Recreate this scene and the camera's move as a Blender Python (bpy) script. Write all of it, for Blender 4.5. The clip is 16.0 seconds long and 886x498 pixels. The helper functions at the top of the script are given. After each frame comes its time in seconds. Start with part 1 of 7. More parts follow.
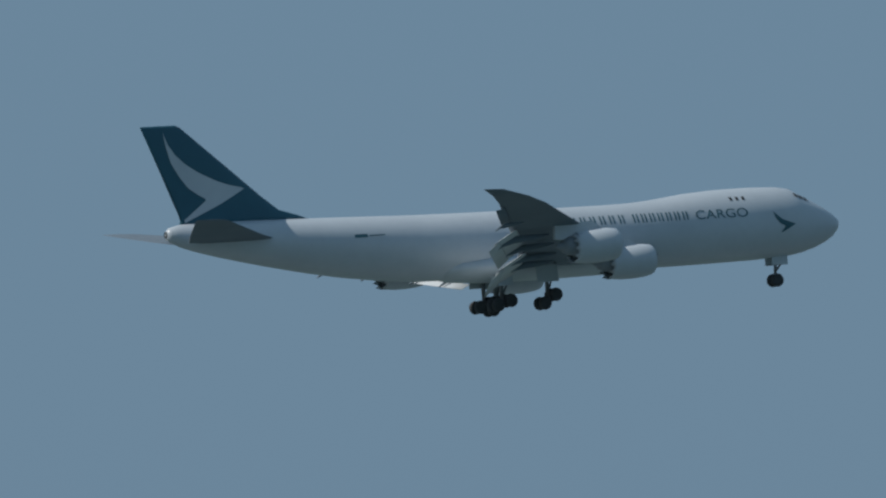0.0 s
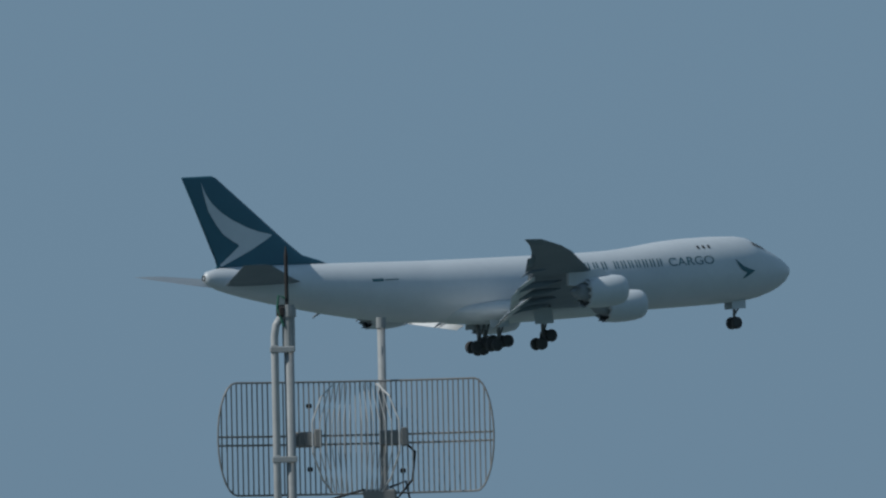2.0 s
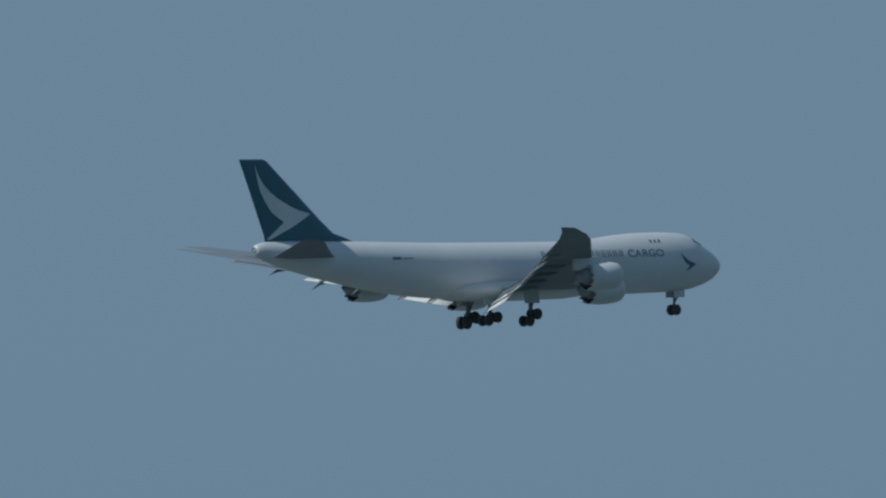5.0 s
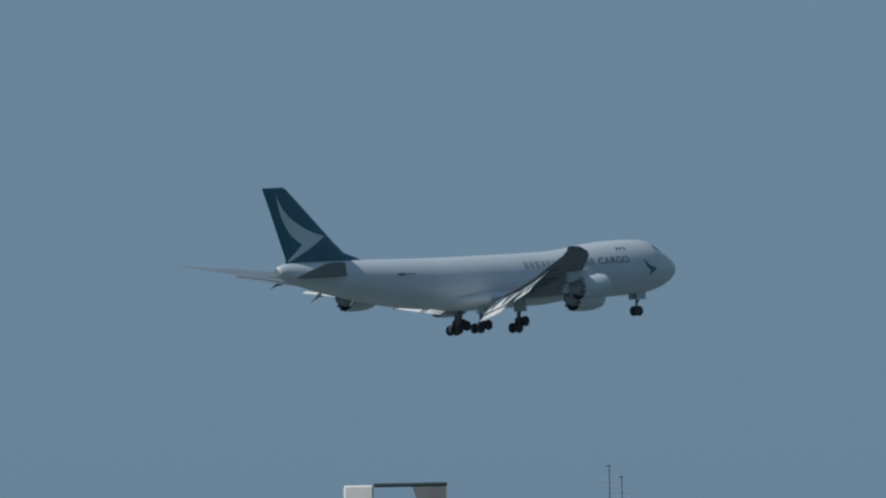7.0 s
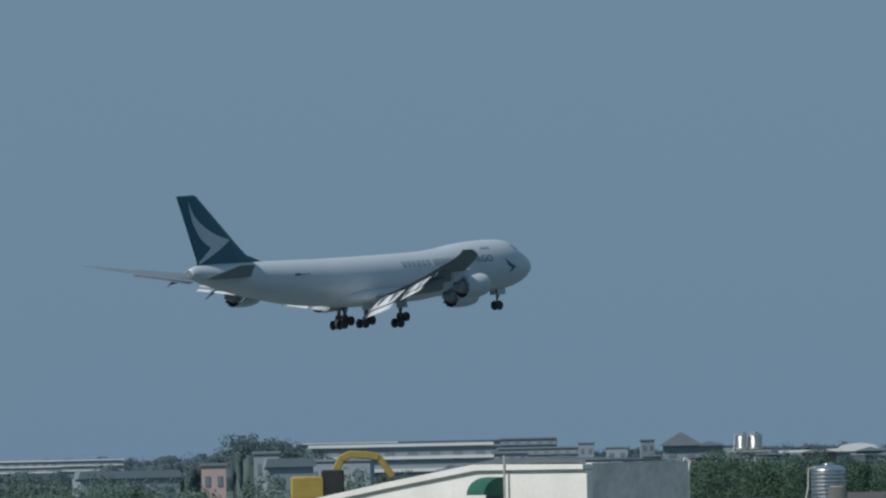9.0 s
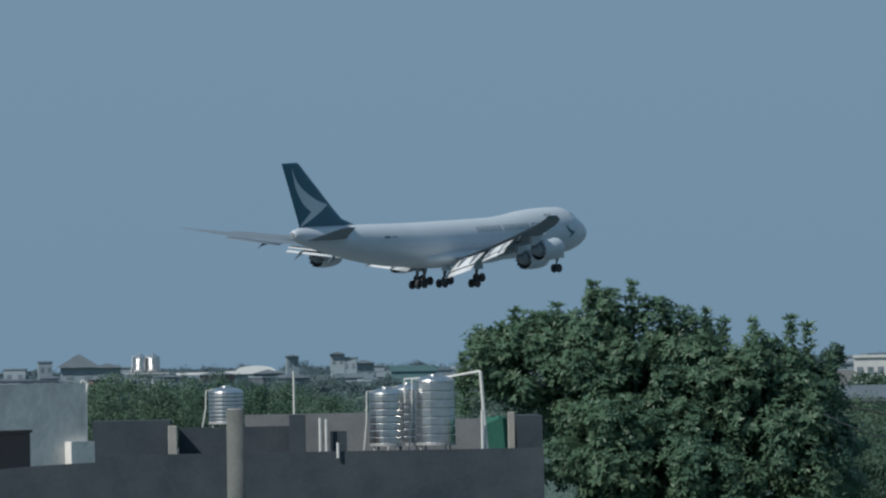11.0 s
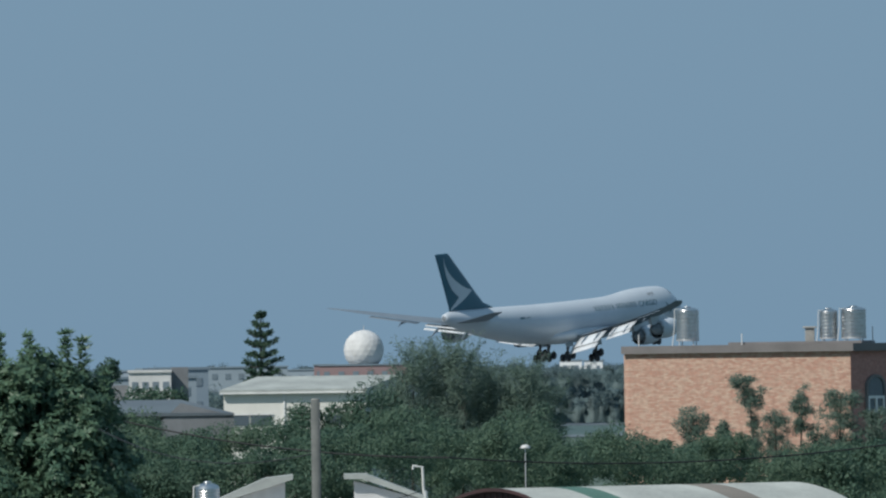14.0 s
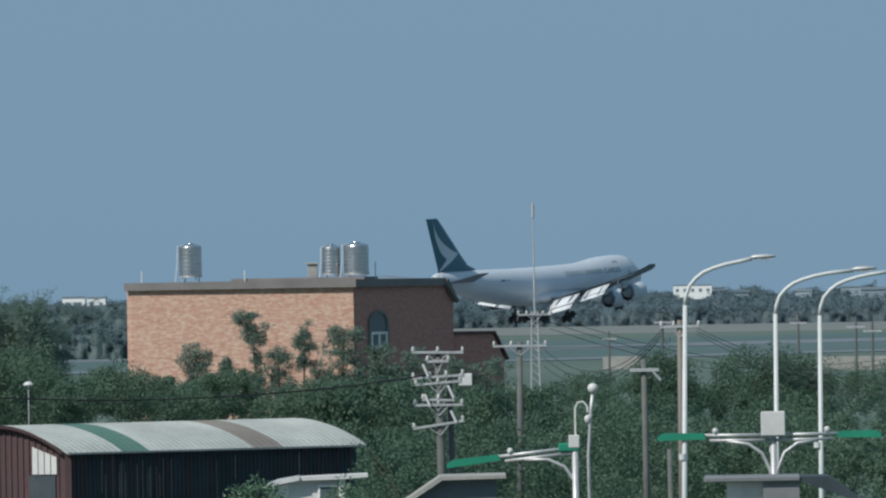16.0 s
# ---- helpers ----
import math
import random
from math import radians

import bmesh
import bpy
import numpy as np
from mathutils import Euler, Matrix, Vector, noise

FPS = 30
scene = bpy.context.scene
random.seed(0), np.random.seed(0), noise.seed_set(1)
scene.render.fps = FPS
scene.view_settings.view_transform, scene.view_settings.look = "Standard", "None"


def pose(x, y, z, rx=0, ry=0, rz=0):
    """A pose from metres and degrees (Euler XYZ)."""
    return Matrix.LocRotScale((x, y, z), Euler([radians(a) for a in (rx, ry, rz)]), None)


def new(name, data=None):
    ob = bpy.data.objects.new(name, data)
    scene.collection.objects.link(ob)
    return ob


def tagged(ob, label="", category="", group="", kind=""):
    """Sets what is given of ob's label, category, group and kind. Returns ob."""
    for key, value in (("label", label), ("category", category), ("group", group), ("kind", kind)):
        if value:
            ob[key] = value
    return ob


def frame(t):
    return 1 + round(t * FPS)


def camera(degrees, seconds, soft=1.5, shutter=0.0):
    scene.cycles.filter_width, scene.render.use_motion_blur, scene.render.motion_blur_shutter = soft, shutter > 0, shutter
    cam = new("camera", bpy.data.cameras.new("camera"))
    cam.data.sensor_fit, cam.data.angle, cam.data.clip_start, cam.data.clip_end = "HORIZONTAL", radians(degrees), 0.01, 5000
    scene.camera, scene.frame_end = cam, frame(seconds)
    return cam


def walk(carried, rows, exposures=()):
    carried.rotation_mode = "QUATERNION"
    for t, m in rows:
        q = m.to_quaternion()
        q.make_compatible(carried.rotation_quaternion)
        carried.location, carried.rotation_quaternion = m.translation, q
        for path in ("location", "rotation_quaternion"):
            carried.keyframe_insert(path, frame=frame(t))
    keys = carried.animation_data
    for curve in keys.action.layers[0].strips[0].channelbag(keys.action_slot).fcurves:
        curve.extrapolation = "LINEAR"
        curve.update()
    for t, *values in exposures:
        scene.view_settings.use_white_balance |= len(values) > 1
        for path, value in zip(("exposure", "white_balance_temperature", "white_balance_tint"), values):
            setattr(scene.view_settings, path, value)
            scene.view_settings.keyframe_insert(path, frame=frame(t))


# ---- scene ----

# ---------------------------------------------------------------- camera
EYE = 11.0
cam = camera(4.307, 16.0, 2.3)


def view(yaw, pitch, roll):
    """Camera pose on the lookout: yaw clockwise from +y, degrees."""
    return pose(0, 0, EYE, 0, 0, -yaw) @ pose(0, 0, 0, 90 + pitch) @ pose(0, 0, 0, 0, 0, roll)


VIEWS = [
    (0, -32.863, 2.720, -0.73), (0.5, -31.014, 2.557, -1.12), (1, -29.327, 2.485, -1.46), (1.5, -28.052, 2.449, -1.32),
    (2, -26.188, 2.437, -1.25), (2.5, -24.765, 2.198, -0.92), (3, -23.056, 2.066, -0.34), (3.5, -21.244, 1.881, -0.29), (3.6, -20.98, 1.839, -0.38), (3.7, -20.73, 1.797, -0.48), (3.8, -20.49, 1.782, -0.57), (3.9, -20.31, 1.85, -0.67),
    (4, -20.118, 1.922, -0.76), (4.5, -18.930, 1.887, -0.59), (5, -17.863, 1.698, -0.45), (5.2, -17.423, 1.631, -0.52),
    (7.3, -12.680, 1.333, -1.06), (7.5, -12.325, 1.339, -0.99), (8, -11.363, 1.124, -0.96), (8.2, -10.800, 1.089, -1.03),
    (10.3, -6.940, 0.630, -1.12), (10.5, -6.733, 0.538, -1.07), (11, -5.937, 0.526, -1.02), (11.5, -5.126, 0.692, -0.75),
    (12, -4.493, 0.767, -0.47), (12.5, -4.097, 0.740, -0.42), (13, -3.426, 0.589, -0.67), (13.5, -2.933, 0.570, -0.74),
    (14, -2.413, 0.542, -0.83), (14.5, -1.514, 0.326, -1.04), (15, -0.869, 0.278, -1.10), (15.5, -0.232, 0.208, -0.92),
    (16, 0.000, 0.195, -0.99)]
walk(cam, [(t, view(a, b, c)) for t, a, b, c in VIEWS],
     exposures=[(0, -0.06), (5.2, -0.1), (8.2, -0.08), (10.3, 0.1), (11.0, 0.16), (12.0, 0.34), (13.5, 0.27), (16, 0.33)])

# ---------------------------------------------------------------- light
SUN_AZ, SUN_EL = -133.0, 43.0
world = bpy.data.worlds.new("sky")
scene.world = world
world.use_nodes = True
wn, wl = world.node_tree.nodes, world.node_tree.links
bg = wn["Background"]
sky = wn.new("ShaderNodeTexSky")
sky.sky_type, sky.sun_disc = "NISHITA", False
sky.sun_elevation, sky.sun_rotation = radians(SUN_EL), radians(SUN_AZ)
sky.air_density, sky.dust_density, sky.ozone_density = 1.0, 1.0, 2.0
scaled = wn.new("ShaderNodeMix")
scaled.data_type, scaled.blend_type = "RGBA", "MULTIPLY"
scaled.inputs[0].default_value = 1.0
scaled.inputs[7].default_value = (0.4, 0.4, 0.4, 1)
wl.new(sky.outputs[0], scaled.inputs[6])
hazy = wn.new("ShaderNodeMix")      # thick, even summer haze over the clear sky
hazy.data_type = "RGBA"
hazy.inputs[0].default_value = 0.9
hazy.inputs[7].default_value = (1.52, 2.55, 3.62, 1)
wl.new(scaled.outputs[2], hazy.inputs[6])
wl.new(hazy.outputs[2], bg.inputs[0])
bg.inputs[1].default_value = 0.1
sun = new("sun", bpy.data.lights.new("sun", "SUN"))
sun.data.energy, sun.data.angle, sun.data.color = 3.3, radians(0.6), (1.0, 0.955, 0.88)
to_sun = Vector((math.sin(radians(SUN_AZ)) * math.cos(radians(SUN_EL)), math.cos(radians(SUN_AZ)) * math.cos(radians(SUN_EL)), math.sin(radians(SUN_EL))))
sun.rotation_mode = "QUATERNION"
sun.rotation_quaternion = to_sun.to_track_quat("Z", "Y")

# ---------------------------------------------------------------- materials


def mat(name, a, b=None, rough=0.7, metal=0.0, scale=3.0, fine=30.0, bump=0.15, rnd=0.0, spec=0.4, island=False, dist=0.02):
    """A painted, weathered or grown surface: colour a to b by broad stains and by fine grain, with relief."""
    m = bpy.data.materials.new(name)
    m.use_nodes = True
    n, l = m.node_tree.nodes, m.node_tree.links
    p = n["Principled BSDF"]
    b = b or tuple(c * 0.75 for c in a)
    tc = n.new("ShaderNodeTexCoord")
    n1, n2 = n.new("ShaderNodeTexNoise"), n.new("ShaderNodeTexNoise")
    n1.inputs["Scale"].default_value, n2.inputs["Scale"].default_value = scale, fine
    n1.inputs["Detail"].default_value, n2.inputs["Detail"].default_value = 5, 3
    l.new(tc.outputs["Object"], n1.inputs["Vector"])
    l.new(tc.outputs["Object"], n2.inputs["Vector"])
    add = n.new("ShaderNodeMath")
    add.operation = "MULTIPLY_ADD"
    add.inputs[1].default_value = 0.35
    l.new(n2.outputs[0], add.inputs[0])
    l.new(n1.outputs[0], add.inputs[2])
    fac = add.outputs[0]
    if rnd:
        src = n.new("ShaderNodeNewGeometry").outputs["Random Per Island"] if island else n.new("ShaderNodeObjectInfo").outputs["Random"]
        a2 = n.new("ShaderNodeMath")
        a2.operation = "MULTIPLY_ADD"
        a2.inputs[1].default_value = rnd
        l.new(src, a2.inputs[0])
        l.new(fac, a2.inputs[2])
        fac = a2.outputs[0]
    ramp = n.new("ShaderNodeMapRange")
    ramp.inputs[1].default_value, ramp.inputs[2].default_value = 0.45, 0.95 + rnd
    l.new(fac, ramp.inputs[0])
    mix = n.new("ShaderNodeMix")
    mix.data_type = "RGBA"
    mix.inputs[6].default_value, mix.inputs[7].default_value = (*a, 1), (*b, 1)
    l.new(ramp.outputs[0], mix.inputs[0])
    l.new(mix.outputs[2], p.inputs["Base Color"])
    p.inputs["Roughness"].default_value, p.inputs["Metallic"].default_value = rough, metal
    p.inputs["Specular IOR Level"].default_value = spec
    if bump:
        bp = n.new("ShaderNodeBump")
        bp.inputs["Strength"].default_value, bp.inputs["Distance"].default_value = bump, dist
        l.new(n2.outputs[0], bp.inputs["Height"])
        l.new(bp.outputs[0], p.inputs["Normal"])
    return m


def thin(m, share=0.15):
    """Lets daylight through a leaf."""
    n, l = m.node_tree.nodes, m.node_tree.links
    p, out = n["Principled BSDF"], n["Material Output"]
    tr, mx = n.new("ShaderNodeBsdfTranslucent"), n.new("ShaderNodeMixShader")
    l.new(p.inputs["Base Color"].links[0].from_socket, tr.inputs["Color"])
    mx.inputs[0].default_value = share
    l.new(p.outputs[0], mx.inputs[1])
    l.new(tr.outputs[0], mx.inputs[2])
    l.new(mx.outputs[0], out.inputs["Surface"])
    return m


def leafy(name, a, b, rough=0.55, patch=0.6):
    m = mat(name, a, b, rough=rough, scale=patch, fine=4.0, bump=0, rnd=0.2, island=True, spec=0.2)
    return thin(m, 0.38)


# aircraft paints lean blue-grey: distance haze is mixed into the base colours
M_WHITE = mat("hazed_aircraft_white", (0.50, 0.555, 0.605), (0.43, 0.48, 0.53), rough=0.35, scale=0.12, fine=1.2, bump=0)
M_BELLY = mat("hazed_aircraft_belly", (0.5, 0.56, 0.6), (0.42, 0.47, 0.51), rough=0.4, scale=0.2, fine=1.5, bump=0)
# wing grey is lowered for its shaded underside and blued for haze
M_GREY = mat("shade_haze_aircraft_grey", (0.16, 0.205, 0.25), (0.13, 0.17, 0.21), rough=0.75, scale=0.3, fine=2, bump=0)
M_TEAL = mat("fin_teal", (0.024, 0.115, 0.165), (0.019, 0.095, 0.14), rough=0.35, scale=0.2, fine=2, bump=0)
M_MARK = mat("marking_teal", (0.04, 0.13, 0.165), rough=0.5, scale=0.5, fine=3, bump=0)
M_PALE = mat("marking_pale", (0.5, 0.56, 0.6), (0.44, 0.5, 0.55), rough=0.4, scale=0.3, fine=2, bump=0)
M_DARK = mat("dark_metal", (0.05, 0.055, 0.06), rough=0.6, metal=0.4, scale=2, fine=8, bump=0)
M_TYRE = mat("tyre_rubber", (0.055, 0.06, 0.066), rough=0.85, scale=2, fine=12, bump=0)
M_STRUT = mat("gear_metal", (0.16, 0.175, 0.19), rough=0.45, metal=0.5, scale=2, fine=8, bump=0)
M_CORE = mat("exhaust_metal", (0.24, 0.28, 0.32), (0.18, 0.21, 0.24), rough=0.6, metal=0.0, scale=1, fine=6, bump=0)
M_FLAP = mat("flap_paint", (0.62, 0.66, 0.69), (0.52, 0.56, 0.59), rough=0.5, scale=0.5, fine=3, bump=0)

# ---------------------------------------------------------------- building helpers


def mesh_of(bm, name, material, smooth=False):
    me = bpy.data.meshes.new(name)
    bmesh.ops.recalc_face_normals(bm, faces=bm.faces)
    bm.to_mesh(me)
    bm.free()
    for m in material if isinstance(material, (list, tuple)) else [material]:
        me.materials.append(m)
    if smooth:
        for p in me.polygons:
            p.use_smooth = True
    return me


def part(name, bm, material, parent, label="", smooth=False, m=None):
    """Links a bmesh as one mesh object under a thing or a part."""
    ob = new(name, mesh_of(bm, name, material, smooth) if isinstance(bm, bmesh.types.BMesh) else bm)
    ob.parent = parent
    if m is not None:
        ob.matrix_basis = m
    return tagged(ob, label)


def thing(name, label, category, m=None, group="", kind="", data=None):
    ob = new(name, data)
    if m is not None:
        ob.matrix_basis = m
    return tagged(ob, label, category, group, kind)


def box(bm, x0, x1, y0, y1, z0, z1, bevel=0.0):
    g = bmesh.ops.create_cube(bm, size=1, matrix=Matrix.Translation(((x0 + x1) / 2, (y0 + y1) / 2, (z0 + z1) / 2)) @ Matrix.Diagonal((x1 - x0, y1 - y0, z1 - z0, 1)))
    if bevel:
        es = {e for v in g["verts"] for e in v.link_edges}
        bmesh.ops.bevel(bm, geom=list(es), offset=bevel, segments=1, affect="EDGES")
    return bm


def rod(bm, a, b, r, r2=None, seg=10):
    """A round bar from a to b, tapering from r to r2."""
    a, b = Vector(a), Vector(b)
    d = b - a
    m = Matrix.Translation((a + b) / 2) @ d.to_track_quat("Z", "Y").to_matrix().to_4x4()
    bmesh.ops.create_cone(bm, cap_ends=True, segments=seg, radius1=r, radius2=r if r2 is None else r2, depth=d.length, matrix=m)
    return bm


def bent(bm, pts, r, seg=8):
    """One round bar bent along pts."""
    pts = [Vector(p) for p in pts]
    rings, side = [], None
    for k, p in enumerate(pts):
        d = (pts[min(k + 1, len(pts) - 1)] - pts[max(k - 1, 0)]).normalized()
        if side is None:
            side = d.orthogonal().normalized()
        side = (side - d * side.dot(d)).normalized()
        other = d.cross(side)
        rings.append([p + (side * math.cos(2 * math.pi * i / seg) + other * math.sin(2 * math.pi * i / seg)) * r for i in range(seg)])
    return loft(bm, rings)


def loft(bm, rings, caps=True):
    vs = [[bm.verts.new(p) for p in r] for r in rings]
    n = len(vs[0])
    for a, b in zip(vs, vs[1:]):
        for i in range(n):
            bm.faces.new((a[i], a[(i + 1) % n], b[(i + 1) % n], b[i]))
    if caps:
        bm.faces.new(vs[0])
        bm.faces.new(vs[-1][::-1])
    return bm


def lathe(bm, profile, seg=20, m=Matrix()):
    """Turns (radius, z) pairs about z."""
    return loft(bm, [[m @ Vector((max(r, 1e-4) * math.cos(2 * math.pi * i / seg), max(r, 1e-4) * math.sin(2 * math.pi * i / seg), z)) for i in range(seg)] for r, z in profile])


def prism(bm, outline, y0, y1, m=Matrix()):
    """Pushes an outline of (x, z) pairs from y0 to y1."""
    a = [bm.verts.new(m @ Vector((x, y0, z))) for x, z in outline]
    b = [bm.verts.new(m @ Vector((x, y1, z))) for x, z in outline]
    n = len(a)
    bm.faces.new(a)
    bm.faces.new(b[::-1])
    for i in range(n):
        bm.faces.new((a[i], b[i], b[(i + 1) % n], a[(i + 1) % n]))
    return bm


def BM():
    return bmesh.new()


def at(az, d, z=0.0):
    """A place d metres from the lookout, az degrees clockwise from +y."""
    return Vector((d * math.sin(radians(az)), d * math.cos(radians(az)), z))


# ---------------------------------------------------------------- the freighter
# its space: x forward from the nose tip, y to port, z up
STATIONS = [  # x, top, bottom, half width
    (0.0, 0.02, -0.02, 0.02), (-0.25, 0.62, -0.62, 0.65), (-0.9, 1.12, -1.25, 1.2), (-1.8, 1.72, -1.78, 1.72), (-3.0, 2.4, -2.25, 2.2),
    (-4.6, 3.25, -2.68, 2.65), (-5.6, 3.8, -2.85, 2.85), (-7.0, 4.02, -2.98, 3.02), (-10.0, 4.12, -3.12, 3.2), (-14.0, 4.08, -3.2, 3.25),
    (-17.5, 3.85, -3.25, 3.25), (-20.5, 3.5, -3.28, 3.25), (-23.0, 3.28, -3.3, 3.25), (-26.0, 3.2, -3.32, 3.25), (-33.0, 3.2, -3.35, 3.25),
    (-42.0, 3.25, -3.35, 3.25), (-48.0, 3.32, -3.25, 3.25), (-52.0, 3.42, -2.9, 3.22), (-56.0, 3.52, -2.4, 3.1), (-60.0, 3.6, -1.7, 2.9),
    (-64.0, 3.68, -0.88, 2.55), (-68.0, 3.74, 0.02, 2.05), (-71.0, 3.76, 0.78, 1.5), (-73.0, 3.68, 1.42, 1.05), (-74.2, 3.42, 2.0, 0.7), (-74.6, 3.1, 2.35, 0.36)]


def station(x):
    for a, b in zip(STATIONS, STATIONS[1:]):
        if b[0] <= x <= a[0]:
            f = (a[0] - x) / (a[0] - b[0])
            return [p + (q - p) * f for p, q in zip(a[1:], b[1:])]
    return list(STATIONS[-1][1:])


def skin(x, ang):
    """A point of the fuselage skin: ang 0 to starboard, 90 up."""
    top, bot, w = station(x)
    c, s = math.cos(radians(ang)), math.sin(radians(ang))
    mid = bot + min(w * 1.0, (top - bot) / 2)
    if s >= 0:
        h = top - mid
        k = 1.0 if h <= w * 1.05 else (w / h) ** 0.35      # upper deck: narrower shoulders
        e = abs(c) ** (1.0 / k) if k < 1 else abs(c)
        return Vector((x, -math.copysign(e, c) * w, mid + s * h))
    return Vector((x, -c * w, mid + s * (mid - bot)))


def skin_side(x, z):
    """The starboard skin at height z, with its y."""
    lo, hi = -89.0, 89.0
    for _ in range(30):
        m = (lo + hi) / 2
        lo, hi = (m, hi) if skin(x, m).z < z else (lo, m)
    return skin(x, lo)


def wing_surface(bm, secs, n=9, thick=0.11):
    """secs: (x of leading edge, y, z, chord, twist, thickness ratio)."""
    rings = []
    for xl, y, z, ch, tw, tk in secs:
        up, dn = [], []
        for i in range(n + 1):
            f = (1 - math.cos(math.pi * i / n)) / 2
            t = tk * ch * 2.6 * (0.2969 * math.sqrt(f) - 0.126 * f - 0.3516 * f * f + 0.2843 * f ** 3 - 0.1015 * f ** 4) * 1.9
            dz = -math.tan(radians(tw)) * f * ch
            up.append((xl - f * ch, y, z + dz + t * 0.6))
            dn.append((xl - f * ch, y, z + dz - t * 0.4))
        rings.append(up + dn[-2:0:-1])
    return loft(bm, rings)


WING = [(-22.0, 2.6, -2.1, 17.0, 2, 0.12), (-24.2, 5.0, -1.85, 15.0, 2, 0.12), (-31.4, 12.0, -0.75, 11.0, 1, 0.1), (-40.4, 21.0, 0.8, 7.8, 0, 0.085),
        (-48.4, 29.5, 2.6, 5.0, -1, 0.075), (-51.4, 32.0, 3.2, 3.9, -2, 0.07), (-55.2, 34.2, 3.85, 2.2, -2, 0.05)]


def wing_at(y):
    for a, b in zip(WING, WING[1:]):
        if a[1] <= y <= b[1]:
            f = (y - a[1]) / (b[1] - a[1])
            return [p + (q - p) * f for p, q in zip(a, b)]


def nacelle(parent, y, x, z, side):
    e = part("engine", BM(), M_WHITE, parent, "white turbofan engine with sawtooth nozzle", m=pose(x, y, z))
    seg = 36
    bm = BM()
    prof = [(1.16, -0.9), (1.25, -0.25), (1.38, 0.0), (1.5, -0.2), (1.62, -1.0), (1.65, -2.2), (1.6, -3.4), (1.45, -4.5)]
    rings = []
    for k, (r, xx) in enumerate(prof):
        rings.append([(xx, r * math.cos(2 * math.pi * i / seg), r * math.sin(2 * math.pi * i / seg) - 0.06 * abs(xx)) for i in range(seg)])
    rings.append([(-4.85 - (0.4 if i % 3 == 0 else 0.0), 1.34 * math.cos(2 * math.pi * i / seg), 1.4 * math.sin(2 * math.pi * i / seg) - 0.3) for i in range(seg)])
    rings.append([(-4.7, 1.3 * math.cos(2 * math.pi * i / seg), 1.3 * math.sin(2 * math.pi * i / seg) - 0.3) for i in range(seg)])
    loft(bm, rings, caps=False)
    part("cowling", bm, M_WHITE, e, smooth=True)
    m = Matrix.Rotation(radians(-90), 4, "Y")
    bm = lathe(BM(), [(1.34, 0.9), (1.3, 0.95), (0.35, 0.95), (0.0, 0.5)], 28, m)
    part("fan", bm, M_CORE, e, "dark fan disc", smooth=True)
    bm = lathe(BM(), [(1.3, 4.5), (0.98, 4.7), (0.9, 5.3), (0.7, 5.8), (0.45, 5.85), (0.36, 6.2), (0.05, 6.6)], 28, m @ Matrix.Translation((0, 0, 0)))
    part("exhaust_cone", bm, M_CORE, e, "dark metal exhaust cone", smooth=True)
    ws = wing_at(abs(y))
    bm = prism(BM(), [(-1.4, 1.45), (-2.6, ws[2] - z + 0.2), (ws[0] - x - 3.0, ws[2] - z - 0.1), (-6.8, 0.7), (-4.8, 0.5)], -0.22, 0.22)
    part("pylon", bm, M_WHITE, e)
    return e


def wheel(parent, m):
    w = part("wheel", lathe(BM(), [(0.3, -0.22), (0.55, -0.25), (0.65, -0.16), (0.675, 0.0), (0.65, 0.16), (0.55, 0.25), (0.3, 0.22)], 20), M_TYRE, parent, "black rubber tyre", True, m)
    part("hub", lathe(BM(), [(0.02, -0.19), (0.27, -0.21), (0.29, 0.0), (0.27, 0.21), (0.02, 0.19)], 14), M_STRUT, w, smooth=True)
    return w


def bogie(parent, x, y, ztop, tilt):
    g = part("landing_gear", BM(), M_STRUT, parent, "extended main landing gear with four wheels", m=pose(x, y, -5.9))
    rod_bm = rod(BM(), (0, 0, 0), (0, 0, ztop + 5.9), 0.2, 0.24)
    part("strut", rod_bm, M_STRUT, g, smooth=True)
    part("drag_brace", bent(BM(), [(0.1, 0, 0.7), (1.3, 0, ztop + 5.8)], 0.1), M_STRUT, g)
    R = pose(0, 0, 0, 0, tilt, 0)
    part("beam", box(BM(), -0.85, 0.85, -0.13, 0.13, -0.12, 0.14, 0.04), M_STRUT, g, m=R)
    for dx in (-0.75, 0.75):
        for dy in (-0.55, 0.55):
            wheel(g, R @ pose(dx, dy, 0, 90, 0, 0))
    part("gear_door", box(BM(), -1.3, 1.1, -0.04, 0.04, 1.7, 3.4, 0.03), M_BELLY, g, "white gear door", m=pose(0, 0.75 * (1 if y > 0 else -1), 0, 8 if y > 0 else -8))
    return g


def scan(outline, z):
    """Where the level z runs inside an outline of (x, z) pairs."""
    xs = []
    for (xa, za), (xb, zb) in zip(outline, outline[1:] + outline[:1]):
        if (za <= z) != (zb <= z):
            xs.append(xa + (xb - xa) * (z - za) / (zb - za))
    xs.sort()
    return list(zip(xs[::2], xs[1::2]))


